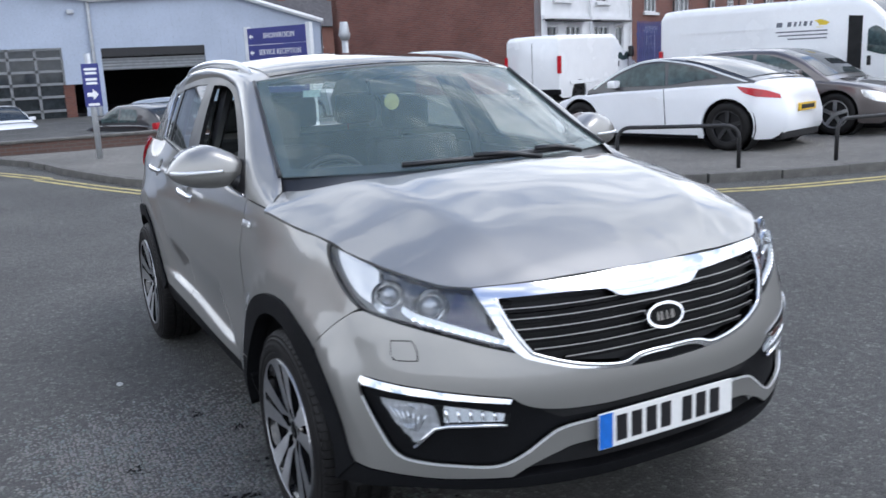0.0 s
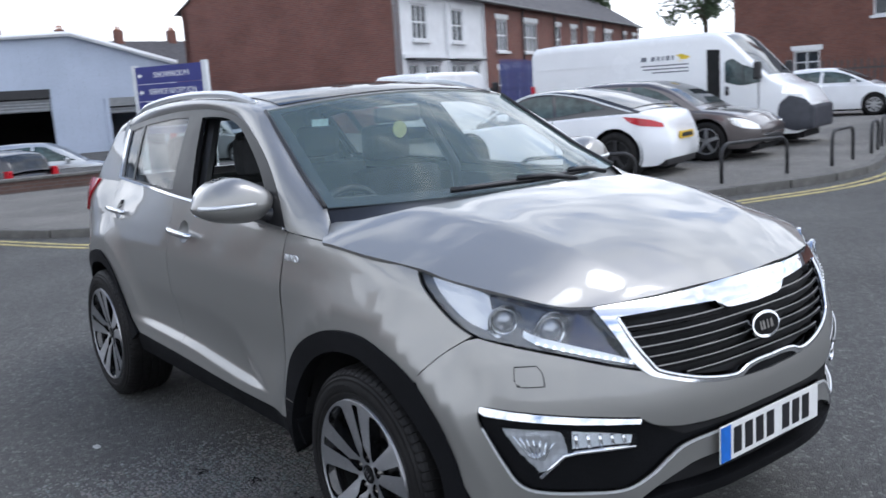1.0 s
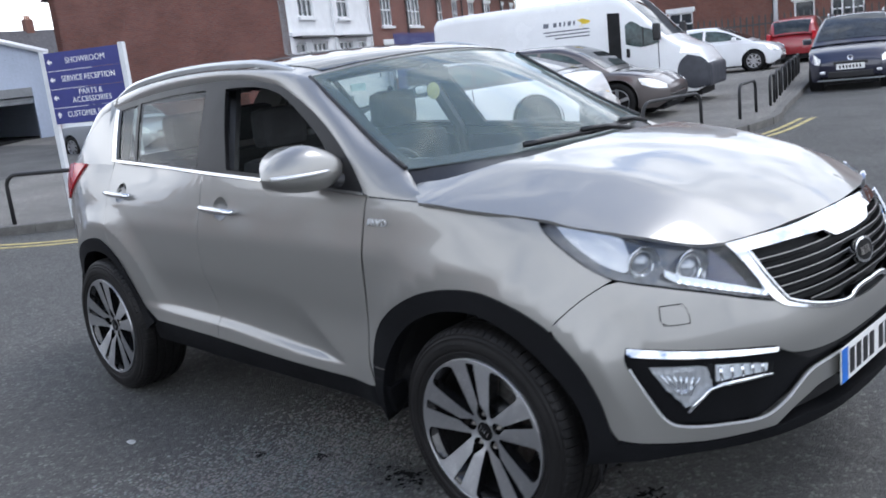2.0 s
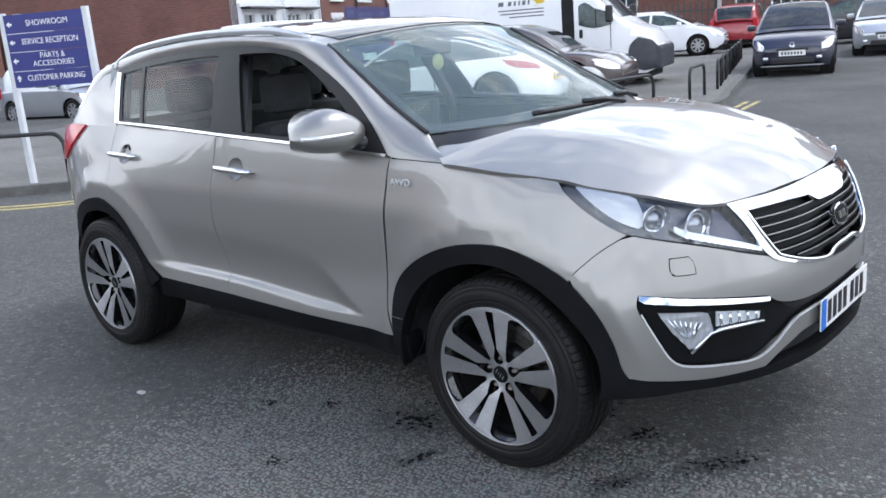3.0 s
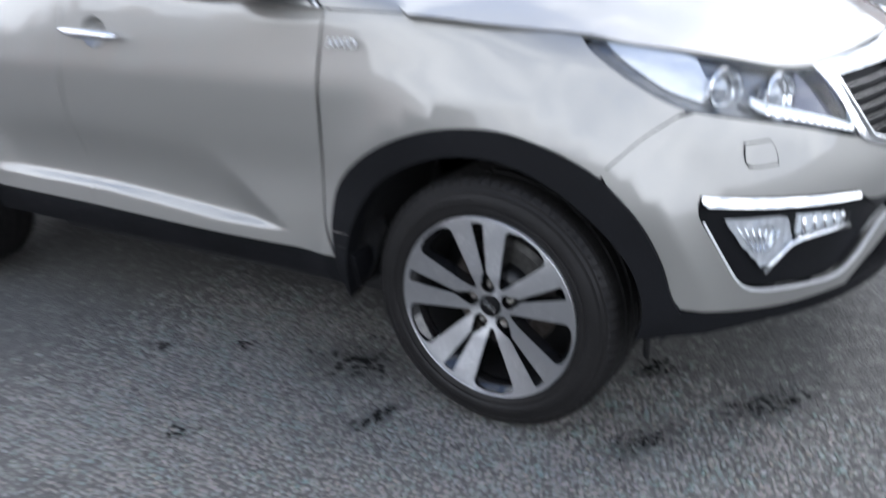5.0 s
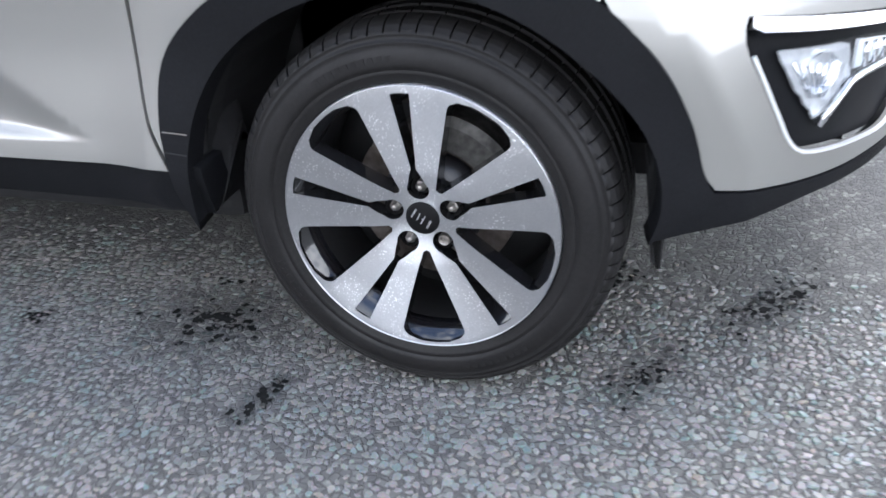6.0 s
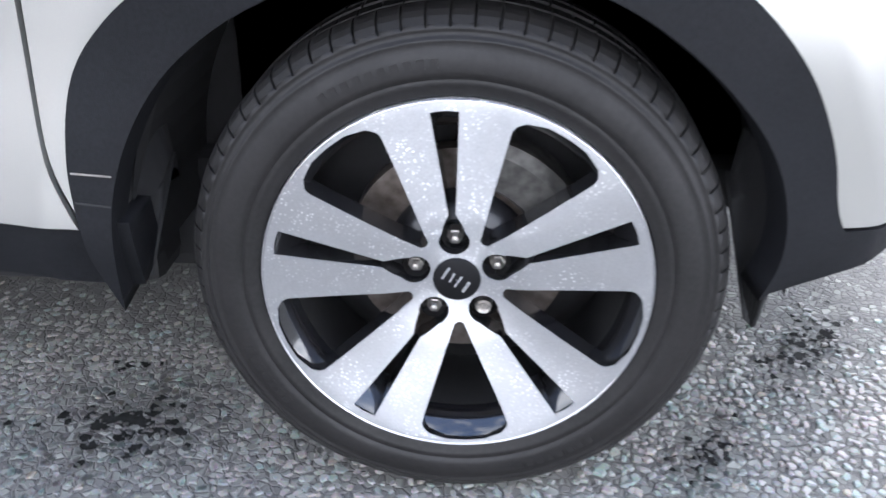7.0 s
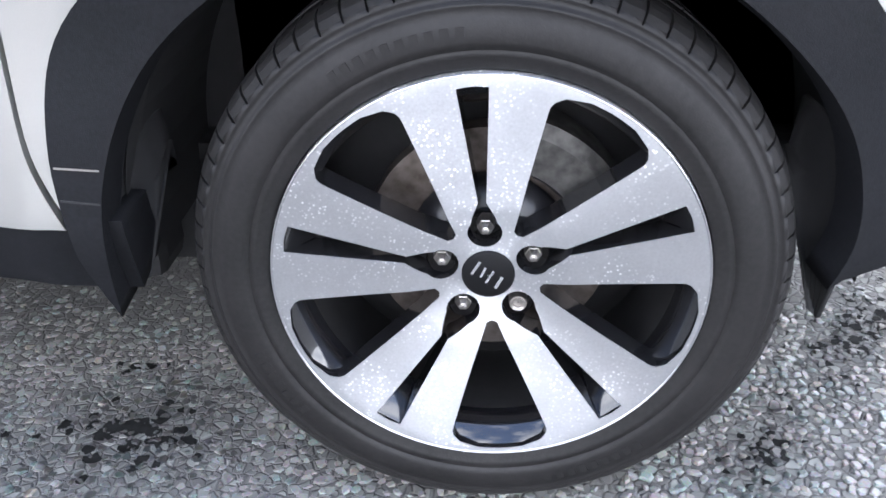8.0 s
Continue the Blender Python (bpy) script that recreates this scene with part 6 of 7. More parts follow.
navy = hatch("navy_hatchback", "dark navy small hatchback facing along the road", (-5.37, 17.65), -73.7, NAVY, 3.75, 1.69, 1.50, False)
for sy in (-1, 1):
    part("roof_rail", tube([(-1.25, sy * .52, 1.44), (-1.1, sy * .53, 1.53), (-.4, sy * .545, 1.565), (.05, sy * .54, 1.545), (.16, sy * .53, 1.50)], .018, 8), SILVER, navy, "silver roof rail", smooth=True)
part("bumper_lip", boxes((1.83, 1.895, -.62, .62, .215, .245), bevel=.01), SHUTTER, navy, "pale lower bumper lip")
part("badge", lathe([(.05, -.01), (.055, 0), (.03, .01)], 20), CHROME, navy, m=pose(1.90, 0, .66, 0, 0, 90))
hatch("silver_saloon", "silver saloon parked nose out", (-4.95, 23.7), -76, SILVER, 4.4, 1.78, 1.42, False)
hatch("black_hatchback", "black hatchback among the parked cars", (-7.6, 29.2), 200, BLACKPAINT, on_yard=False)
hatch("white_hatchback", "white sporty hatchback beside the van", (-11.9, 23.9), 15.7, COUPEWHITE, 4.1, 1.75, 1.42)
hatch("red_hatchback", "red hatchback parked in the yard", (-11.0, 28.2), 105.7, RED, 3.7)
hatch("silver_hatchback", "silver hatchback in the far car park", (-22.8, 9.0), 14, SILVER, 3.8, 1.68, 1.62)
hatch("white_town_car", "white car behind the low wall", (-31.5, -1.0), 15, COUPEWHITE, 3.9)
hatch("dark_hatchback", "dark grey hatchback behind the low wall", (-24.6, 2.6), 205, BLACKPAINT, 3.8)
hatch("people_carrier", "silver people carrier in the far car park", (-27.0, 4.6), 72, SILVER, 4.3, 1.75, 1.55)


# ---- street furniture ----
def hoop(a, b, height=.53, r=.026, label="black steel hoop barrier"):
    ax, ay = a
    bx, by = b
    L = math.dist(a, b)
    c = .16
    pts = [(0, 0)] + [(0, height - c)] + [(c - c * math.cos(k * math.pi / 12), height - c + c * math.sin(k * math.pi / 12)) for k in range(1, 7)]
    full = pts + [(L - u, z) for u, z in pts[::-1]]
    ob = part("hoop_barrier", tube([(ax + (bx - ax) * u / L, ay + (by - ay) * u / L, .1 + z) for u, z in full], r, 10), HOOPBLACK, smooth=True)
    return tagged(ob, label, "barrier", "hoop barriers along the kerb")


hoop((-6.25, 5.58), (-5.2, 6.65))
hoop((-4.82, 7.97), (-4.65, 9.30))
hoop((-4.56, 10.37), (-4.75, 11.35))
for k in range(7):
    x, y = -4.95 - k * .47, 12.35 + k * 1.32
    hoop((x, y), (x - .22, y + .66), .52)
hoop((-9.72, 1.13), (-8.50, 1.81), .62)

sign = thing("direction_sign", "blue direction sign with white lettering between two white posts", "sign")
SA, SB = Vector((-9.19, 1.68, 0)), Vector((-8.19, 2.20, 0))
sdir = (SB - SA).normalized()
ang = math.degrees(math.atan2(sdir.y, sdir.x))
sm = Matrix.Translation(SA.lerp(SB, .5)) @ pose(0, 0, 0, 0, 0, ang)
sign.matrix_world = sm
sw = (SB - SA).length
for u in (-sw / 2, sw / 2):
    part("post", boxes((u - .033, u + .033, -.033, .033, .1, 2.145), bevel=.006), surface("white_post_paint", (.66, .68, .70), .5, vary=.08), sign)
for k, (txt, z, size) in enumerate((("SHOWROOM", 2.00, .098), ("SERVICE RECEPTION", 1.79, .098), ("PARTS &\nACCESSORIES", 1.575, .092), ("CUSTOMER PARKING", 1.365, .098))):
    zs = ((1.905, 2.12), (1.69, 1.90), (1.465, 1.685), (1.27, 1.46))[k]
    part("sign_panel", boxes((-sw / 2 + .034, sw / 2 - .034, -.034, -.010, zs[0], zs[1])), BLUE, sign)
    if k:
        part("sign_rule", boxes((-sw / 2 + .06, -.02 if k > 1 else .12, -.036, -.034, zs[1] - .002, zs[1] + .004)), SIGNWHITE, sign)
    words("sign_lettering", txt, size, SIGNWHITE, sign, pose(.05, -.036, z + .01, 90, 0, 0), .001, "white lettering", width=(.56, .76, .56, .78)[k])
    bm = bmesh.new()
    tri = [(-.045, 0), (0, .035), (0, .012), (.035, .012), (.035, -.012), (0, -.012), (0, -.035)]
    if k == 3:
        tri = [(-z2, -x2) for x2, z2 in tri]
    bm.faces.new([bm.verts.new((-sw / 2 + .105 + a, -.037, z + .01 + b)) for a, b in tri])
    part("sign_arrow", bm, SIGNWHITE, sign)

fp = thing("finger_sign", "small blue parking sign with a white arrow on a grey post", "sign", at=(-14.6, .24, .1), rz=97)
part("post", tube([(0, 0, 0), (0, 0, 1.9)], .055, 12), GALV, fp, smooth=True)
part("sign_panel", boxes((-.15, .15, -.085, -.06, .95, 1.72)), BLUE, fp)
for z, w in ((1.62, .22), (1.55, .20), (1.44, .20), (1.37, .2), (.99, .2)):
    part("sign_bar", boxes((-w / 2, w / 2, -.088, -.085, z - .022, z + .022)), SIGNWHITE, fp)
bm = bmesh.new()
bm.faces.new([bm.verts.new((a, -.089, 1.17 + b)) for a, b in ((.10, 0), (0, .10), (0, .035), (-.10, .035), (-.10, -.035), (0, -.035), (0, -.10))])
part("sign_arrow", bm, SIGNWHITE, fp)


def slab(name, bm, mat, label, category, kind="structure", parent=None):
    ob = part(name, bm, mat, parent)
    uv_box(ob)
    return tagged(ob, label, category, kind=kind) if parent is None else ob


wall = slab("low_wall", boxes((-17.75, -17.45, -14, 3.6, 0, .31)), BRICK3, "low red-brown brick wall along the car park", "wall")
part("coping", boxes((-17.79, -17.41, -14.03, 3.63, .31, .36), bevel=.01), KERB, wall)

# ---- the workshop ----
shop = thing("workshop", "pale blue-grey clad workshop with roller doors", "building")
WX = -36.0
ROOFLINE = [(-12, 3.6), (-4.5, 5.7), (3.0, 4.59), (8.4, 4.85), (12.75, 3.56)]


def eave(y):
    return float(np.interp(y, [p[0] for p in ROOFLINE], [p[1] for p in ROOFLINE]))


OPEN = [(-5.2, 1.72, 2.75), (3.11, 7.5, 2.68), (9.6, 12.0, 2.2), (1.65, 2.45, 1.30)]
bm = bmesh.new()
y = -12.0
while y < 12.74:
    y2 = min(y + .11, 12.75)
    dep = .005 if int(round((y + 12) / .11)) % 3 == 0 else 0
    m_ = (y + y2) / 2
    z0 = -.85
    for a, b, zt in OPEN:
        if a < m_ < b:
            z0 = max(z0, zt)
    vs = [bm.verts.new(p) for p in ((WX + dep, y, z0), (WX + dep, y2, z0), (WX + dep, y2, eave(y2)), (WX + dep, y, eave(y)))]
    bm.faces.new(vs)
    y = y2
bmesh.ops.recalc_face_normals(bm, faces=bm.faces)
part("wall", bm, CLADDING, shop)
for yy in (12.73, -12.05):
    part("side_wall", boxes((-60, WX, yy - .03, yy + .03, -.8, 3.5)), CLADDING, shop)
# back wall and floor coloured near-black for the shade inside the doors
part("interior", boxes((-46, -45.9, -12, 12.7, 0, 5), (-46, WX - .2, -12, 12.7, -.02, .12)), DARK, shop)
for a, b in zip(ROOFLINE, ROOFLINE[1:]):
    bm = grid_mesh([[(WX + .25, a[0], a[1] + .02), (WX + .25, b[0], b[1] + .02)], [(-60, a[0], a[1] + .3), (-60, b[0], b[1] + .3)]])
    part("roof", bm, SHUTTER, shop)
    part("verge", tube([(WX + .2, a[0], a[1]), (WX + .2, b[0], b[1])], .11, 6), SIGNWHITE, shop, "pale verge trim")
part("downpipe", tube([(WX + .12, 2.9, 0), (WX + .12, 2.9, 4.5)], .07, 8), GALV, shop)
for (a, b, zt), zb in zip(OPEN[1:3], (1.80, 1.55)):
    rows = []
    k = 0
    z = zb
    while z < zt - .35:
        rows.append([(WX - .1 + .02 * (k % 2), a, z), (WX - .1 + .02 * (k % 2), b, z)])
        z += .06
        k += 1
    part("shutter", grid_mesh(rows), SHUTTER, shop, "part-raised grey roller shutter")
    part("shutter_box", boxes((WX - .3, WX + .02, a, b, zt - .35, zt)), BLACK if zt > 2.5 else SHUTTER, shop)
    for yy in (a, b):
        part("door_jamb", boxes((WX - .1, WX + .05, yy - .1, yy + .1, -.8, zt)), CLADDING, shop)
gd = part("glazed_door", boxes((WX - .12, WX - .08, -5.2, 1.72, -.8, 2.75)), PANE, shop, "glazed sectional door")
for yy in [-5.2 + .99 * k for k in range(8)]:
    part("door_bar", boxes((WX - .08, WX - .03, yy - .05, yy + .05, -.8, 2.75)), SHUTTER, gd)
for zz in (-.3, .3, .85, 1.35, 1.85, 2.35, 2.72):
    part("door_rail", boxes((WX - .08, WX - .03, -5.2, 1.72, zz - .05, zz + .05)), SHUTTER, gd)
slab("door_pier", boxes((WX - .3, WX - .02, 1.65, 2.05, -.8, 1.3)), BRICK2, "", "", parent=shop)
part("wall_lamp", boxes((WX + .0, WX + .18, 2.1, 2.35, 4.05, 4.2), bevel=.02), GALV, shop)
vent = thing("flue", "grey flue pipe with a cowl", "flue")
part("pipe", tube([(-30, 11.45, 0), (-30, 11.45, 2.55)], .13, 14), GALV, vent, smooth=True)
part("cowl", tube([(-30, 11.45, 2.5), (-30, 11.45, 2.7), (-30, 11.45, 2.9), (-30, 11.45, 3.2)], lambda t: .15 + .09 * math.sin(math.pi * min(1, t * 1.3)), 14), GALV, vent, smooth=True)


# ---- terraces ----
def wall_with(name, L, H, openings, mat, parent, thick=.3, z0=0.0):
    """A wall in its own plane (x along, y out towards -y) with openings through it."""
    ob = panel(name, mat, parent, quad((0, z0), (L, z0), (L, H), (0, H)), lambda x, z: Vector((x, 0, z)), step=2.5, spacing=1.0, thick=thick, out_dir=(0, -1, 0),
               holes=[quad((a, c), (b, c), (b, d), (a, d)) for a, b, c, d in openings])[0]
    uv_box(ob)
    return ob


def sash(parent, x0, x1, z0, z1, bars=1, lintel=True):
    w = part("window", boxes((x0, x1, .10, .12, z0, z1)), PANE, parent, "dark panes in white frames")
    rows = [(x0, x0 + .07, .04, .12, z0, z1), (x1 - .07, x1, .04, .12, z0, z1), (x0, x1, .04, .12, z1 - .07, z1), (x0, x1, .04, .12, z0, z0 + .07), (x0, x1, .05, .115, (z0 + z1) / 2 - .03, (z0 + z1) / 2 + .03)]
    for k in range(1, bars + 1):
        u = x0 + (x1 - x0) * k / (bars + 1)
        rows.append((u - .03, u + .03, .05, .115, z0, z1))
    part("frame", boxes(*rows), FRAMEWHITE, w)
    part("sill", boxes((x0 - .12, x1 + .12, -.12, .05, z0 - .12, z0)), FRAMEWHITE, w)
    if lintel:
        part("lintel", boxes((x0 - .12, x1 + .12, -.03, .04, z1, z1 + .24)), FRAMEWHITE, w)


def house_row(name, label, origin, angle, widths, depth, eaves, ridge, mats, window_rows):
    t = thing(name, label, "house", at=(*origin, 0), rz=angle)
    x = 0.0
    for w, mt, wins in zip(widths, mats, window_rows):
        ops = [(x + a, x + b, c, d) for a, b, c, d in wins]
        wl_ = wall_with("front_wall", w, eaves, [(a - x, b - x, c, d) for a, b, c, d in ops], mt, t)
        wl_.matrix_basis = pose(x, 0, 0)
        if mt is RENDER:
            part("string_course", boxes((x + .05, x + w - .05, -.10, -.002, 2.99, 3.14)), FRAMEWHITE, t)
            part("porch_canopy", boxes((x + .3, x + w - .6, -.42, -.002, 2.90, 2.985), bevel=.02), BLACK, t, "dark canopy over door and window")
        for a, b, c, d in ops:
            sash(t, a, b, c, d, 2 if b - a > 1.3 else (1 if b - a > 1.0 else 0))
        x += w
    T = sum(widths)
    bm = bmesh.new()
    for xx in (0, T):
        vs = [bm.verts.new(p) for p in ((xx, 0, 0), (xx, depth, 0), (xx, depth, eaves), (xx, depth / 2, ridge), (xx, 0, eaves))]
        bm.faces.new(vs)
    box(bm, 0, T, depth - .3, depth, 0, eaves)
    bmesh.ops.recalc_face_normals(bm, faces=bm.faces)
    g = part("gable_wall", bm, mats[0] if name != "terrace_white" else BRICK, t, "plain brick gable")
    uv_box(g)
    rows = [[(-.15, -.35, eaves - .18), (T + .15, -.35, eaves - .18)], [(-.15, depth / 2, ridge + .05), (T + .15, depth / 2, ridge + .05)], [(-.15, depth + .35, eaves - .18), (T + .15, depth + .35, eaves - .18)]]
    part("roof", grid_mesh(rows), SLATE, t, "grey slate roof")
    part("gutter", tube([(-.1, -.38, eaves - .2), (T + .1, -.38, eaves - .2)], .07, 8), BLACK, t)
    x = 0.0
    for w, mt in zip(widths, mats):
        ch = part("chimney", boxes((x + w - .5, x + w + .5, depth / 2 - .4, depth / 2 + .4, ridge - .5, ridge + 1.3)), BRICK2, t)
        uv_box(ch)
        for k in (-.28, .0, .28):
            part("chimney_pot", tube([(x + w + k, depth / 2, ridge + 1.3), (x + w + k, depth / 2, ridge + 1.8)], lambda q: .12 - .03 * q, 10), surface("clay_pot", (.35, .16, .09), .8), ch)
        part("downpipe", tube([(x + w - .1, -.1, 0), (x + w - .1, -.1, eaves - .2)], .05, 8), FRAMEWHITE if mt is RENDER else BLACK, t)
        x += w
    return t


F = Vector((-.45, .89, 0)).normalized()
f_ang = math.degrees(math.atan2(F.y, F.x))
C0 = Vector((-27.0, 18.6, 0))
two_up = [(1.10, 2.50, 3.75, 5.20), (.5, 1.4, .3, 2.75), (2.1, 3.5, .9, 2.75)]
two_up_end = [(.70, 1.95, 3.75, 5.20), (.5, 2.0, .9, 2.75), (2.7, 3.6, .3, 2.75)]
single = [(1.75, 3.30, 3.40, 5.0), (1.75, 3.30, .9, 2.5), (4.1, 5.0, .3, 2.6)]
wide = [(.35, 2.45, 3.40, 5.0), (.35, 2.45, .9, 2.5), (4.1, 5.0, .3, 2.6)]
pair_up = [(.30, 1.30, 3.40, 5.0), (3.4, 4.7, 3.40, 5.0), (.35, 2.45, .9, 2.5)]
bay = [(.7, 1.7, 3.45, 5.0), (2.6, 4.1, 3.35, 5.0), (2.6, 4.1, .9, 2.5)]
house_row("terrace_white", "white rendered and red brick end of a terrace", (C0.x, C0.y), f_ang, [4.3, 4.3, 5.5, 5.5, 5.5, 5.5, 5.5, 5.5], 11.0, 5.85, 9.4,
          [RENDER, RENDER] + [BRICK] * 6, [two_up, two_up_end, single, wide, pair_up, single, wide, pair_up])
A2 = math.degrees(math.atan2(.27, .96))
_q, _p = -13.4, 42.5
house_row("terrace_right", "red brick houses with white window surrounds behind railings", (.96 * _q - .27 * _p, .27 * _q + .96 * _p), A2, [8.0, 8.0, 8.0, 8.0], 9, 7.2, 10.5, [BRICK2] * 4,
          [[(2.9, 4.1, 1.3, 2.4), (6.4, 7.6, 3.75, 5.4)], [(.8, 1.7, .3, 2.3), (2.4, 3.8, 1.2, 2.3), (2.4, 3.8, 3.75, 5.4)]] * 2)
house_row("terrace_far", "distant brick houses with chimneys", (-90, -28), 100, [7.0] * 11, 8, 6.4, 9.8, [BRICK2] * 11, [[(2, 3.2, 2.4, 3.6)]] * 11)

house_row("terrace_opposite", "red brick terrace across the road", (-18.0, -17.0), 180, [5.0] * 9, 9.0, 5.9, 9.0, [BRICK2] * 9, [bay] * 9)


def palisade(name, label, a, b, H, mat, spacing=.15, w=.07):
    t = thing(name, label, "fence")
    a, b = Vector((*a, .1)), Vector((*b, .1))
    L = (b - a).length
    d = (b - a).normalized()
    ang = math.degrees(math.atan2(d.y, d.x))
    t.matrix_world = Matrix.Translation(a) @ pose(0, 0, 0, 0, 0, ang)
    me_bm = bmesh.new()
    vs = [me_bm.verts.new(p) for p in ((-w / 2, 0, 0), (w / 2, 0, 0), (w / 2, 0, H - .1), (0, 0, H), (-w / 2, 0, H - .1))]
    me_bm.faces.new(vs)
    r = bmesh.ops.extrude_face_region(me_bm, geom=me_bm.faces[:])
    bmesh.ops.translate(me_bm, vec=(0, .012, 0), verts=[e for e in r["geom"] if isinstance(e, bmesh.types.BMVert)])
    bmesh.ops.recalc_face_normals(me_bm, faces=me_bm.faces)
    me = bpy.data.meshes.new("pale")
    me_bm.to_mesh(me)
    me_bm.free()
    me.materials.append(mat)
    for k in range(int(L / spacing)):
        o = new("pale", me)
        o.parent = t
        o.matrix_basis = pose(k * spacing, 0, 0)
    for z in (.35, H - .4):
        part("rail", boxes((0, L, .012, .06, z - .03, z + .03)), mat, t)
    return t


fa = Vector((-20.7, 19.7, 0)) - F * 3.0
fb = fa + F * 18
palisade("palisade_fence", "blue steel palisade fence", (fa.x, fa.y), (fb.x, fb.y), 2.4, FENCEBLUE, .16, .115)
_p = 35.0
palisade("street_railing", "dark grey steel railing in front of the houses", (.96 * -24 - .27 * _p, .27 * -24 + .96 * _p), (.96 * 12 - .27 * _p, .27 * 12 + .96 * _p), 1.75, FENCEGREY, .24, .06)
lp = thing("lamp_post", "slim grey lamp post", "lamp post", at=(-11.2, 26.9, .1))
part("pole", tube([(0, 0, 0), (0, 0, 2.0), (0, 0, 7)], lambda t: .09 - .04 * t, 10), GALV, lp, smooth=True)
part("lantern", boxes((-.1, .5, -.1, .1, 6.95, 7.1), bevel=.03), GALV, lp)


def tree(name, at, H, R, seed):
    rng = random.Random(seed)
    t = thing(name, "broad green tree in full leaf behind the houses", "tree", "trees behind the houses", at=at)
    bm = tube([(0, 0, 0), (.1, 0, H * .3), (.0, .1, H * .55)], lambda q: .35 - .2 * q, 10)
    part("trunk", bm, BARK, t, smooth=True)
    limbs = bmesh.new()
    verts, faces = [], []
    for k in range(9):
        a, e = rng.uniform(0, math.tau), rng.uniform(.4, 1.2)
        tip = Vector((math.cos(a) * math.cos(e) * R * .8, math.sin(a) * math.cos(e) * R * .8, H * .55 + math.sin(e) * R * .8))
        b = tube([(0, 0, H * .45), tuple(Vector((0, 0, H * .5)).lerp(tip, .5) + Vector((0, 0, .3))), tuple(tip)], lambda q: .14 - .11 * q, 6)
        me = bpy.data.meshes.new("t")
        b.to_mesh(me)
        limbs.from_mesh(me)
        b.free()
        bpy.data.meshes.remove(me)
    part("limbs", limbs, BARK, t)
    centres = []
    for k in range(46):
        v = Vector((rng.gauss(0, 1), rng.gauss(0, 1), rng.gauss(0, .8))).normalized() * R * rng.uniform(.35, 1.0)
        centres.append((Vector((0, 0, H * .68)) + Vector((v.x, v.y, v.z * .8)), rng.uniform(.16, .32) * R))
    for c, r in centres:
        for j in range(110):
            n = Vector((rng.gauss(0, 1), rng.gauss(0, 1), rng.gauss(0, 1))).normalized()
            p = c + n * r * rng.uniform(.6, 1.0)
            u = n.orthogonal().normalized()
            u.rotate(Matrix.Rotation(rng.uniform(0, 6.28), 3, n))
            w = n.cross(u)
            s = rng.uniform(.10, .20)
            i = len(verts)
            verts += [p + u * s, p + w * s * .6, p - u * s, p - w * s * .6 + n * .05]
            faces.append((i, i + 1, i + 2, i + 3))
    me = bpy.data.meshes.new("crown")
    me.from_pydata(verts, [], faces)
    me.materials.append(LEAF)
    cr = new("crown", me)
    cr.parent = t
    return t


tree("tree", (-50, 53, 0), 12.5, 3.6, 3)
tree("tree", (-41, 58, 0), 12.5, 4.2, 4)
tree("tree", (-62, 60, 0), 13.5, 4.4, 5)


# ---- stone chippings and stains on the road ----
def chippings(x0, x1, y0, y1, pitch, seed):
    """Loose-set angular chippings standing proud of the bitumen, thinning out towards the edges."""
    rng = random.Random(seed)
    verts, faces = [], []
    nx, ny = int((x1 - x0) / pitch), int((y1 - y0) / pitch)
    for i in range(nx):
        for j in range(ny):
            fx, fy = (i + .5) / nx, (j + .5) / ny
            edge = min(1, 6 * min(fx, 1 - fx, fy, 1 - fy))
            if rng.random() > .93 * edge:
                continue
            cx = x0 + (i + .5 + .5 * (j % 2) + rng.uniform(-.3, .3)) * pitch
            cy = y0 + (j + .5 + rng.uniform(-.3, .3)) * pitch
            n = rng.choice((5, 6, 6, 7))
            r = pitch * rng.uniform(.34, .66)
            st, rot, sq = rng.uniform(0, 6.28), rng.uniform(0, 6.28), rng.uniform(.55, 1.0)
            # sunk deeper where traffic has pressed the bitumen up between the stones
            sunk = .5 + .5 * math.sin(cx * 3.1 + 1.2 * math.sin(cy * 4.3)) * math.sin(cy * 3.7 + .8) - .55 * min(1, max(-1, cx * 2.2))
            h = rng.uniform(.0010, .0044) * (1.15 - .75 * min(1, max(0, sunk)))
            tx, ty = rng.gauss(0, .10), rng.gauss(0, .10)
            k = len(verts)
            rim = []
            for m_ in range(n):
                a = st + math.tau * m_ / n + rng.uniform(-.3, .3)
                rr = r * rng.uniform(.75, 1.15)
                u, v = rr * math.cos(a), rr * math.sin(a) * sq
                rim.append((u * math.cos(rot) - v * math.sin(rot), u * math.sin(rot) + v * math.cos(rot)))
            for shrink, level in ((1, -1), (.93, .55), (.66, 1)):
                for u, v in rim:
                    z = -.002 if level < 0 else level * h + (u * tx + v * ty) * level
                    verts.append((cx + u * shrink, cy + v * shrink, z))
            faces.append(tuple(range(k + 2 * n, k + 3 * n)))
            for lv in (0, n):
                for m_ in range(n):
                    m2 = (m_ + 1) % n
                    faces.append((k + lv + m_, k + lv + m2, k + lv + n + m2, k + lv + n + m_))
    me = bpy.data.meshes.new("chippings")
    me.from_pydata(verts, [], faces)
    return me


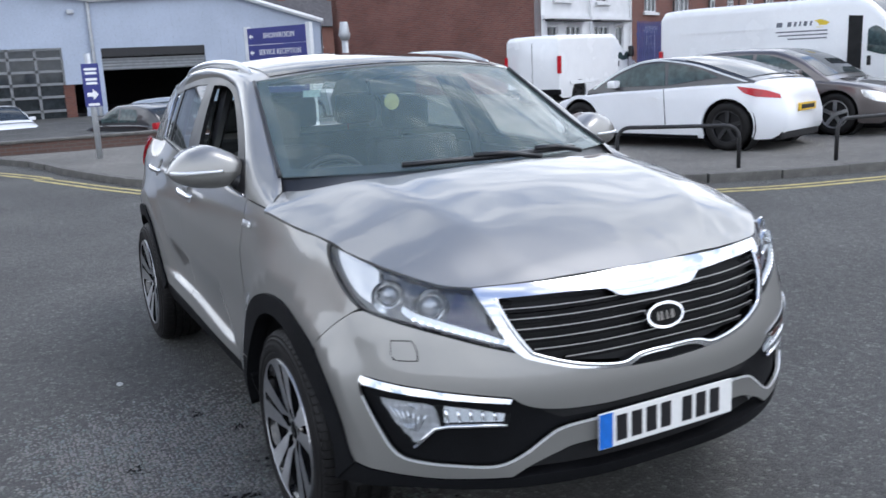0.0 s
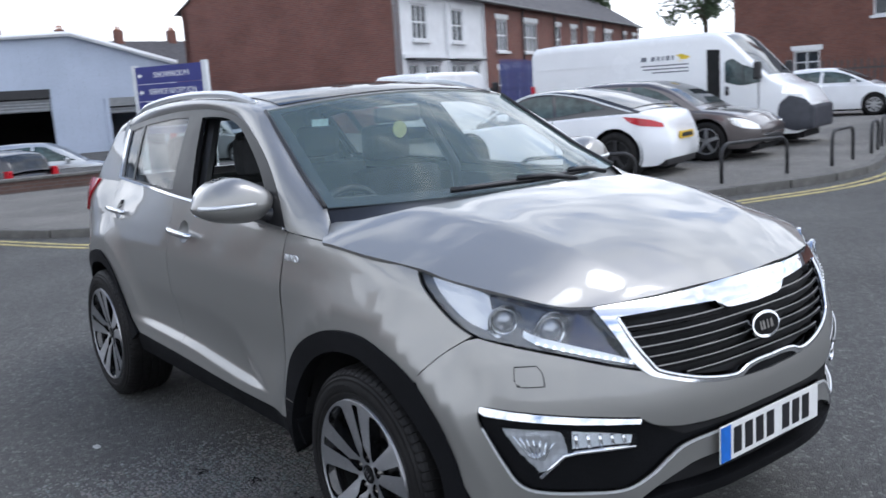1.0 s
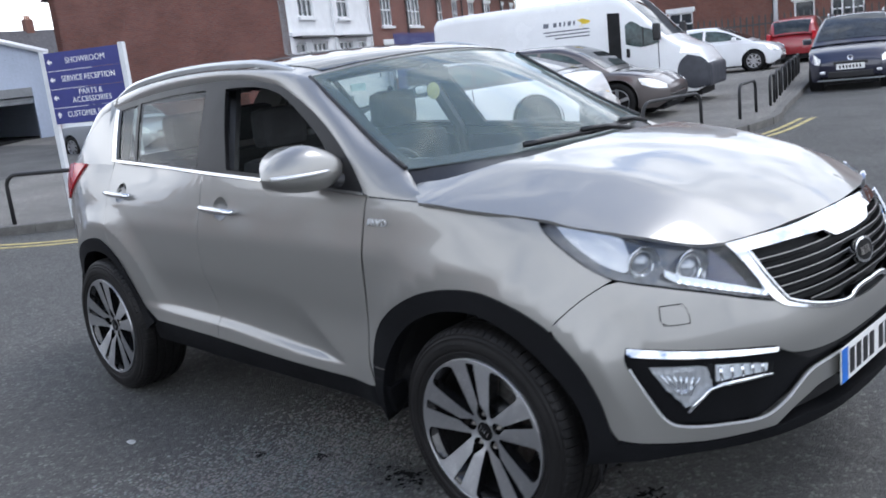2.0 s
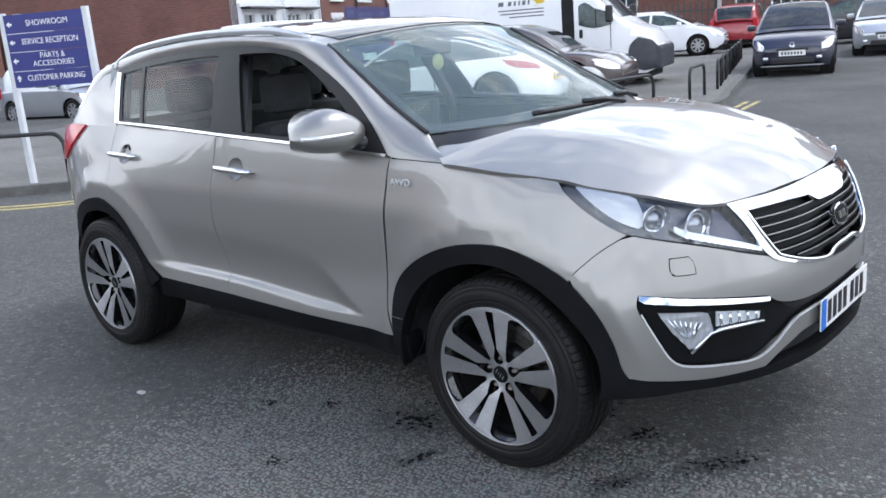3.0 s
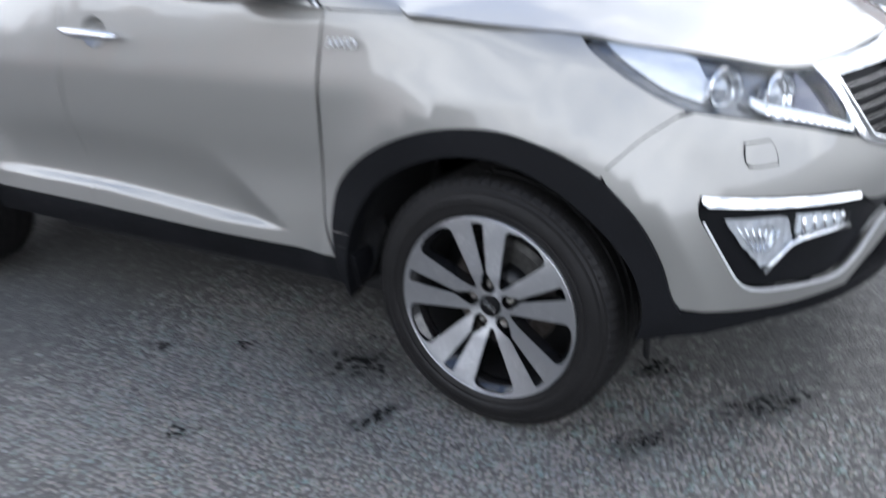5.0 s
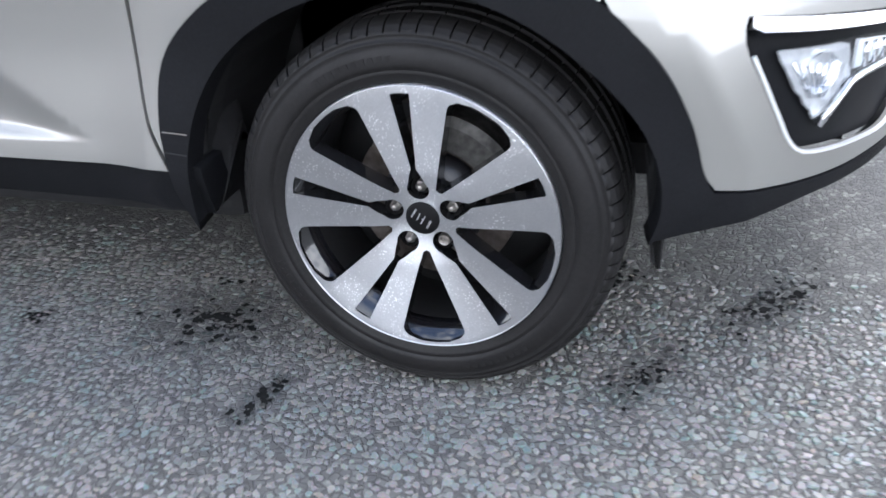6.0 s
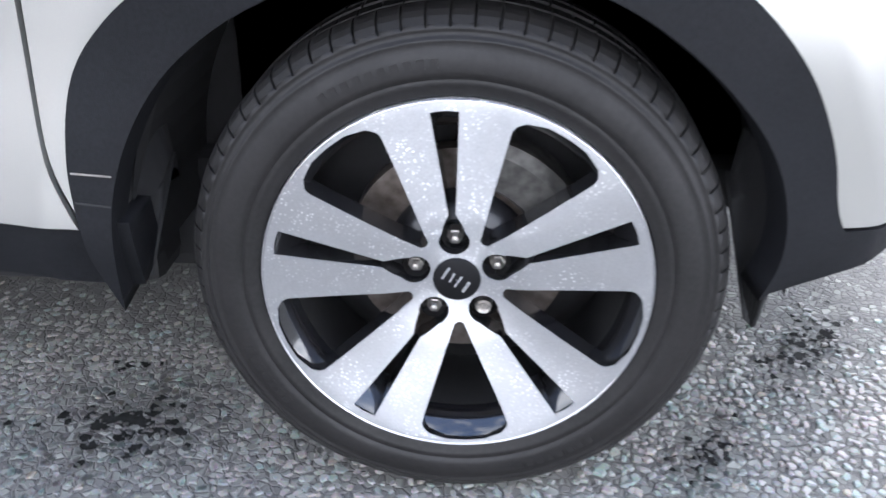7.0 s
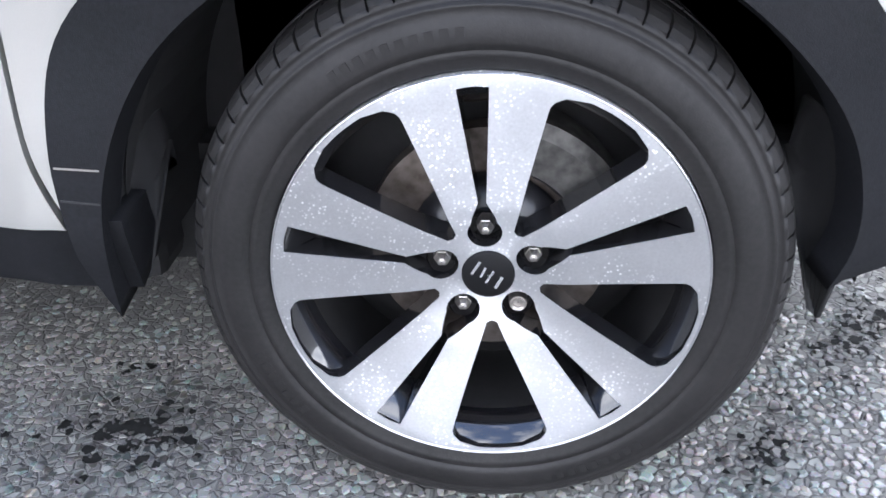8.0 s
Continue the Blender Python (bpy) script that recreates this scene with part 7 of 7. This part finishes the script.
def soaked(n, l, colour, spots):
    """Darkens a colour inside ragged oil patches: centre, reach and stretch of each in metres."""
    co, rag = n.new("ShaderNodeTexCoord"), n.new("ShaderNodeTexNoise")
    rag.inputs["Scale"].default_value, rag.inputs["Detail"].default_value = 38, 4
    l.new(co.outputs["Object"], rag.inputs["Vector"])
    total = None
    for x, y, reach, stretch, turn in spots:
        mp, dist, edge, fade = n.new("ShaderNodeMapping"), n.new("ShaderNodeVectorMath"), n.new("ShaderNodeMath"), n.new("ShaderNodeMapRange")
        mp.vector_type = "TEXTURE"
        mp.inputs["Location"].default_value, mp.inputs["Rotation"].default_value = (x, y, 0), (0, 0, radians(turn))
        mp.inputs["Scale"].default_value = (reach * stretch, reach, 1)
        l.new(co.outputs["Object"], mp.inputs["Vector"])
        dist.operation = "LENGTH"
        l.new(mp.outputs["Vector"], dist.inputs[0])
        edge.operation = "MULTIPLY_ADD"
        l.new(rag.outputs["Fac"], edge.inputs[0])
        edge.inputs[1].default_value = 2.6
        l.new(dist.outputs["Value"], edge.inputs[2])
        fade.inputs["From Min"].default_value, fade.inputs["From Max"].default_value = 1.75, 2.25
        fade.inputs["To Min"].default_value, fade.inputs["To Max"].default_value = .20, 1.0
        l.new(edge.outputs[0], fade.inputs["Value"])
        if total is None:
            total = fade.outputs["Result"]
        else:
            both = n.new("ShaderNodeMath")
            both.operation = "MINIMUM"
            l.new(total, both.inputs[0])
            l.new(fade.outputs["Result"], both.inputs[1])
            total = both.outputs[0]
    dark = n.new("ShaderNodeVectorMath")
    dark.operation = "SCALE"
    l.new(colour, dark.inputs[0])
    l.new(total, dark.inputs["Scale"])
    return dark.outputs["Vector"]


STAINS = ((-.555, -.79, .20, 1.3, 20), (.282, -.43, .07, 1.8, 57), (.636, -.49, .08, 2.8, 55), (.396, -.80, .07, 2.3, 69), (-.325, -1.03, .05, 2.6, 80))


def chip_material():
    m = bpy.data.materials.new("stone_chip")
    m.use_nodes = True
    n, l = m.node_tree.nodes, m.node_tree.links
    p = n["Principled BSDF"]
    g, ramp = n.new("ShaderNodeNewGeometry"), n.new("ShaderNodeValToRGB")
    e = ramp.color_ramp.elements
    e[0].position, e[0].color = 0, (.105, .106, .108, 1)
    e[1].position, e[1].color = 1, (.25, .25, .245, 1)
    for pos, c in ((.22, (.150, .150, .148, 1)), (.42, (.120, .158, .150, 1)), (.60, (.175, .172, .165, 1)), (.76, (.145, .195, .182, 1)), (.88, (.205, .180, .150, 1)), (.96, (.225, .235, .235, 1))):
        q = e.new(pos)
        q.color = c
    l.new(g.outputs["Random Per Island"], ramp.inputs["Fac"])
    co, noi, mix = n.new("ShaderNodeTexCoord"), n.new("ShaderNodeTexNoise"), n.new("ShaderNodeMixRGB")
    noi.inputs["Scale"].default_value, noi.inputs["Detail"].default_value = 260, 4
    l.new(co.outputs["Object"], noi.inputs["Vector"])
    mix.blend_type = "MULTIPLY"
    mix.inputs["Fac"].default_value = .7
    # road dust and worn bitumen over some of the stones
    dust_veil, much, film = n.new("ShaderNodeTexNoise"), n.new("ShaderNodeMapRange"), n.new("ShaderNodeMixRGB")
    dust_veil.inputs["Scale"].default_value, dust_veil.inputs["Detail"].default_value = 11, 5
    much.inputs["From Min"].default_value, much.inputs["From Max"].default_value, much.inputs["To Max"].default_value = .40, .60, .85
    film.inputs["Color2"].default_value = (.190, .172, .165, 1)
    l.new(co.outputs["Object"], dust_veil.inputs["Vector"])
    l.new(dust_veil.outputs["Fac"], much.inputs["Value"])
    l.new(much.outputs["Result"], film.inputs["Fac"])
    l.new(ramp.outputs["Color"], film.inputs["Color1"])
    l.new(film.outputs["Color"], mix.inputs["Color1"])
    l.new(noi.outputs["Color"], mix.inputs["Color2"])
    br = n.new("ShaderNodeVectorMath")
    br.operation = "SCALE"
    br.inputs["Scale"].default_value = 1.42
    l.new(mix.outputs["Color"], br.inputs[0])
    l.new(soaked(n, l, br.outputs["Vector"], STAINS), p.inputs["Base Color"])
    p.inputs["Roughness"].default_value = .5
    return m


CHIP = chip_material()
chip_me = chippings(-1.7, 1.25, -1.85, -.30, .0185, 7)
chip_me.materials.append(CHIP)
tagged(new("stone_chippings", chip_me), "pale grey-green stone chippings set in the asphalt", "gravel", kind="stuff")


def stain(cx, cy, R, seed, count=70, turn=0.0, long=1.3):
    """A spatter of dark oil that lies low between the chippings: many ragged drops round one place."""
    rng = random.Random(seed)
    verts, faces = [], []
    ca, sa = math.cos(radians(turn)), math.sin(radians(turn))
    for k in range(count):
        u, v = R * long * rng.gauss(0, .42), R * rng.gauss(0, .42)
        d = math.hypot(u / long, v) / R
        r = .006 + R * rng.uniform(.04, .14) * max(.15, 1.1 - d)
        x, y = cx + u * ca - v * sa, cy + u * sa + v * ca
        n = 9
        i = len(verts)
        for m_ in range(n):
            q = math.tau * m_ / n
            rr = r * rng.uniform(.45, 1.3)
            verts.append((x + rr * math.cos(q), y + rr * math.sin(q), .0011 + .000003 * k))
        faces.append(tuple(range(i, i + n)))
    me = bpy.data.meshes.new("oil_stain")
    me.from_pydata(verts, [], faces)
    me.materials.append(OIL)
    return tagged(new("oil_stain", me), "dark ragged oil stain on the asphalt", "stain", "oil stains on the road", "stuff")


for k, (x, y, R, count, turn, long) in enumerate(((-.555, -.79, .12, 46, 20, 1.3), (.282, -.43, .06, 30, 57, 1.8), (.636, -.49, .07, 40, 55, 2.8), (.396, -.80, .055, 26, 69, 2.3), (-.78, -1.34, .045, 22, 0, 1.3),
                                                  (-1.0, -.86, .04, 18, 0, 1.3), (-.325, -1.03, .05, 26, 80, 2.4), (.02, -.30, .08, 40, 30, 1.5), (-1.25, -1.0, .04, 14, 0, 1.3), (-.60, -.62, .03, 10, 0, 1.5))):
    stain(x, y, R, 20 + k, count, turn, long)
for k, (x, y) in enumerate(((-.95, 9.5), (-1.9, -1.25))):
    bm = bmesh.new()
    bmesh.ops.create_icosphere(bm, subdivisions=1, radius=1, matrix=Matrix.Translation((x, y, .006)) @ Matrix.Diagonal((.035, .02, .004, 1)))
    tagged(part("litter", bm, LITTER), "small scrap of pale litter on the road", "litter", "litter on the road")
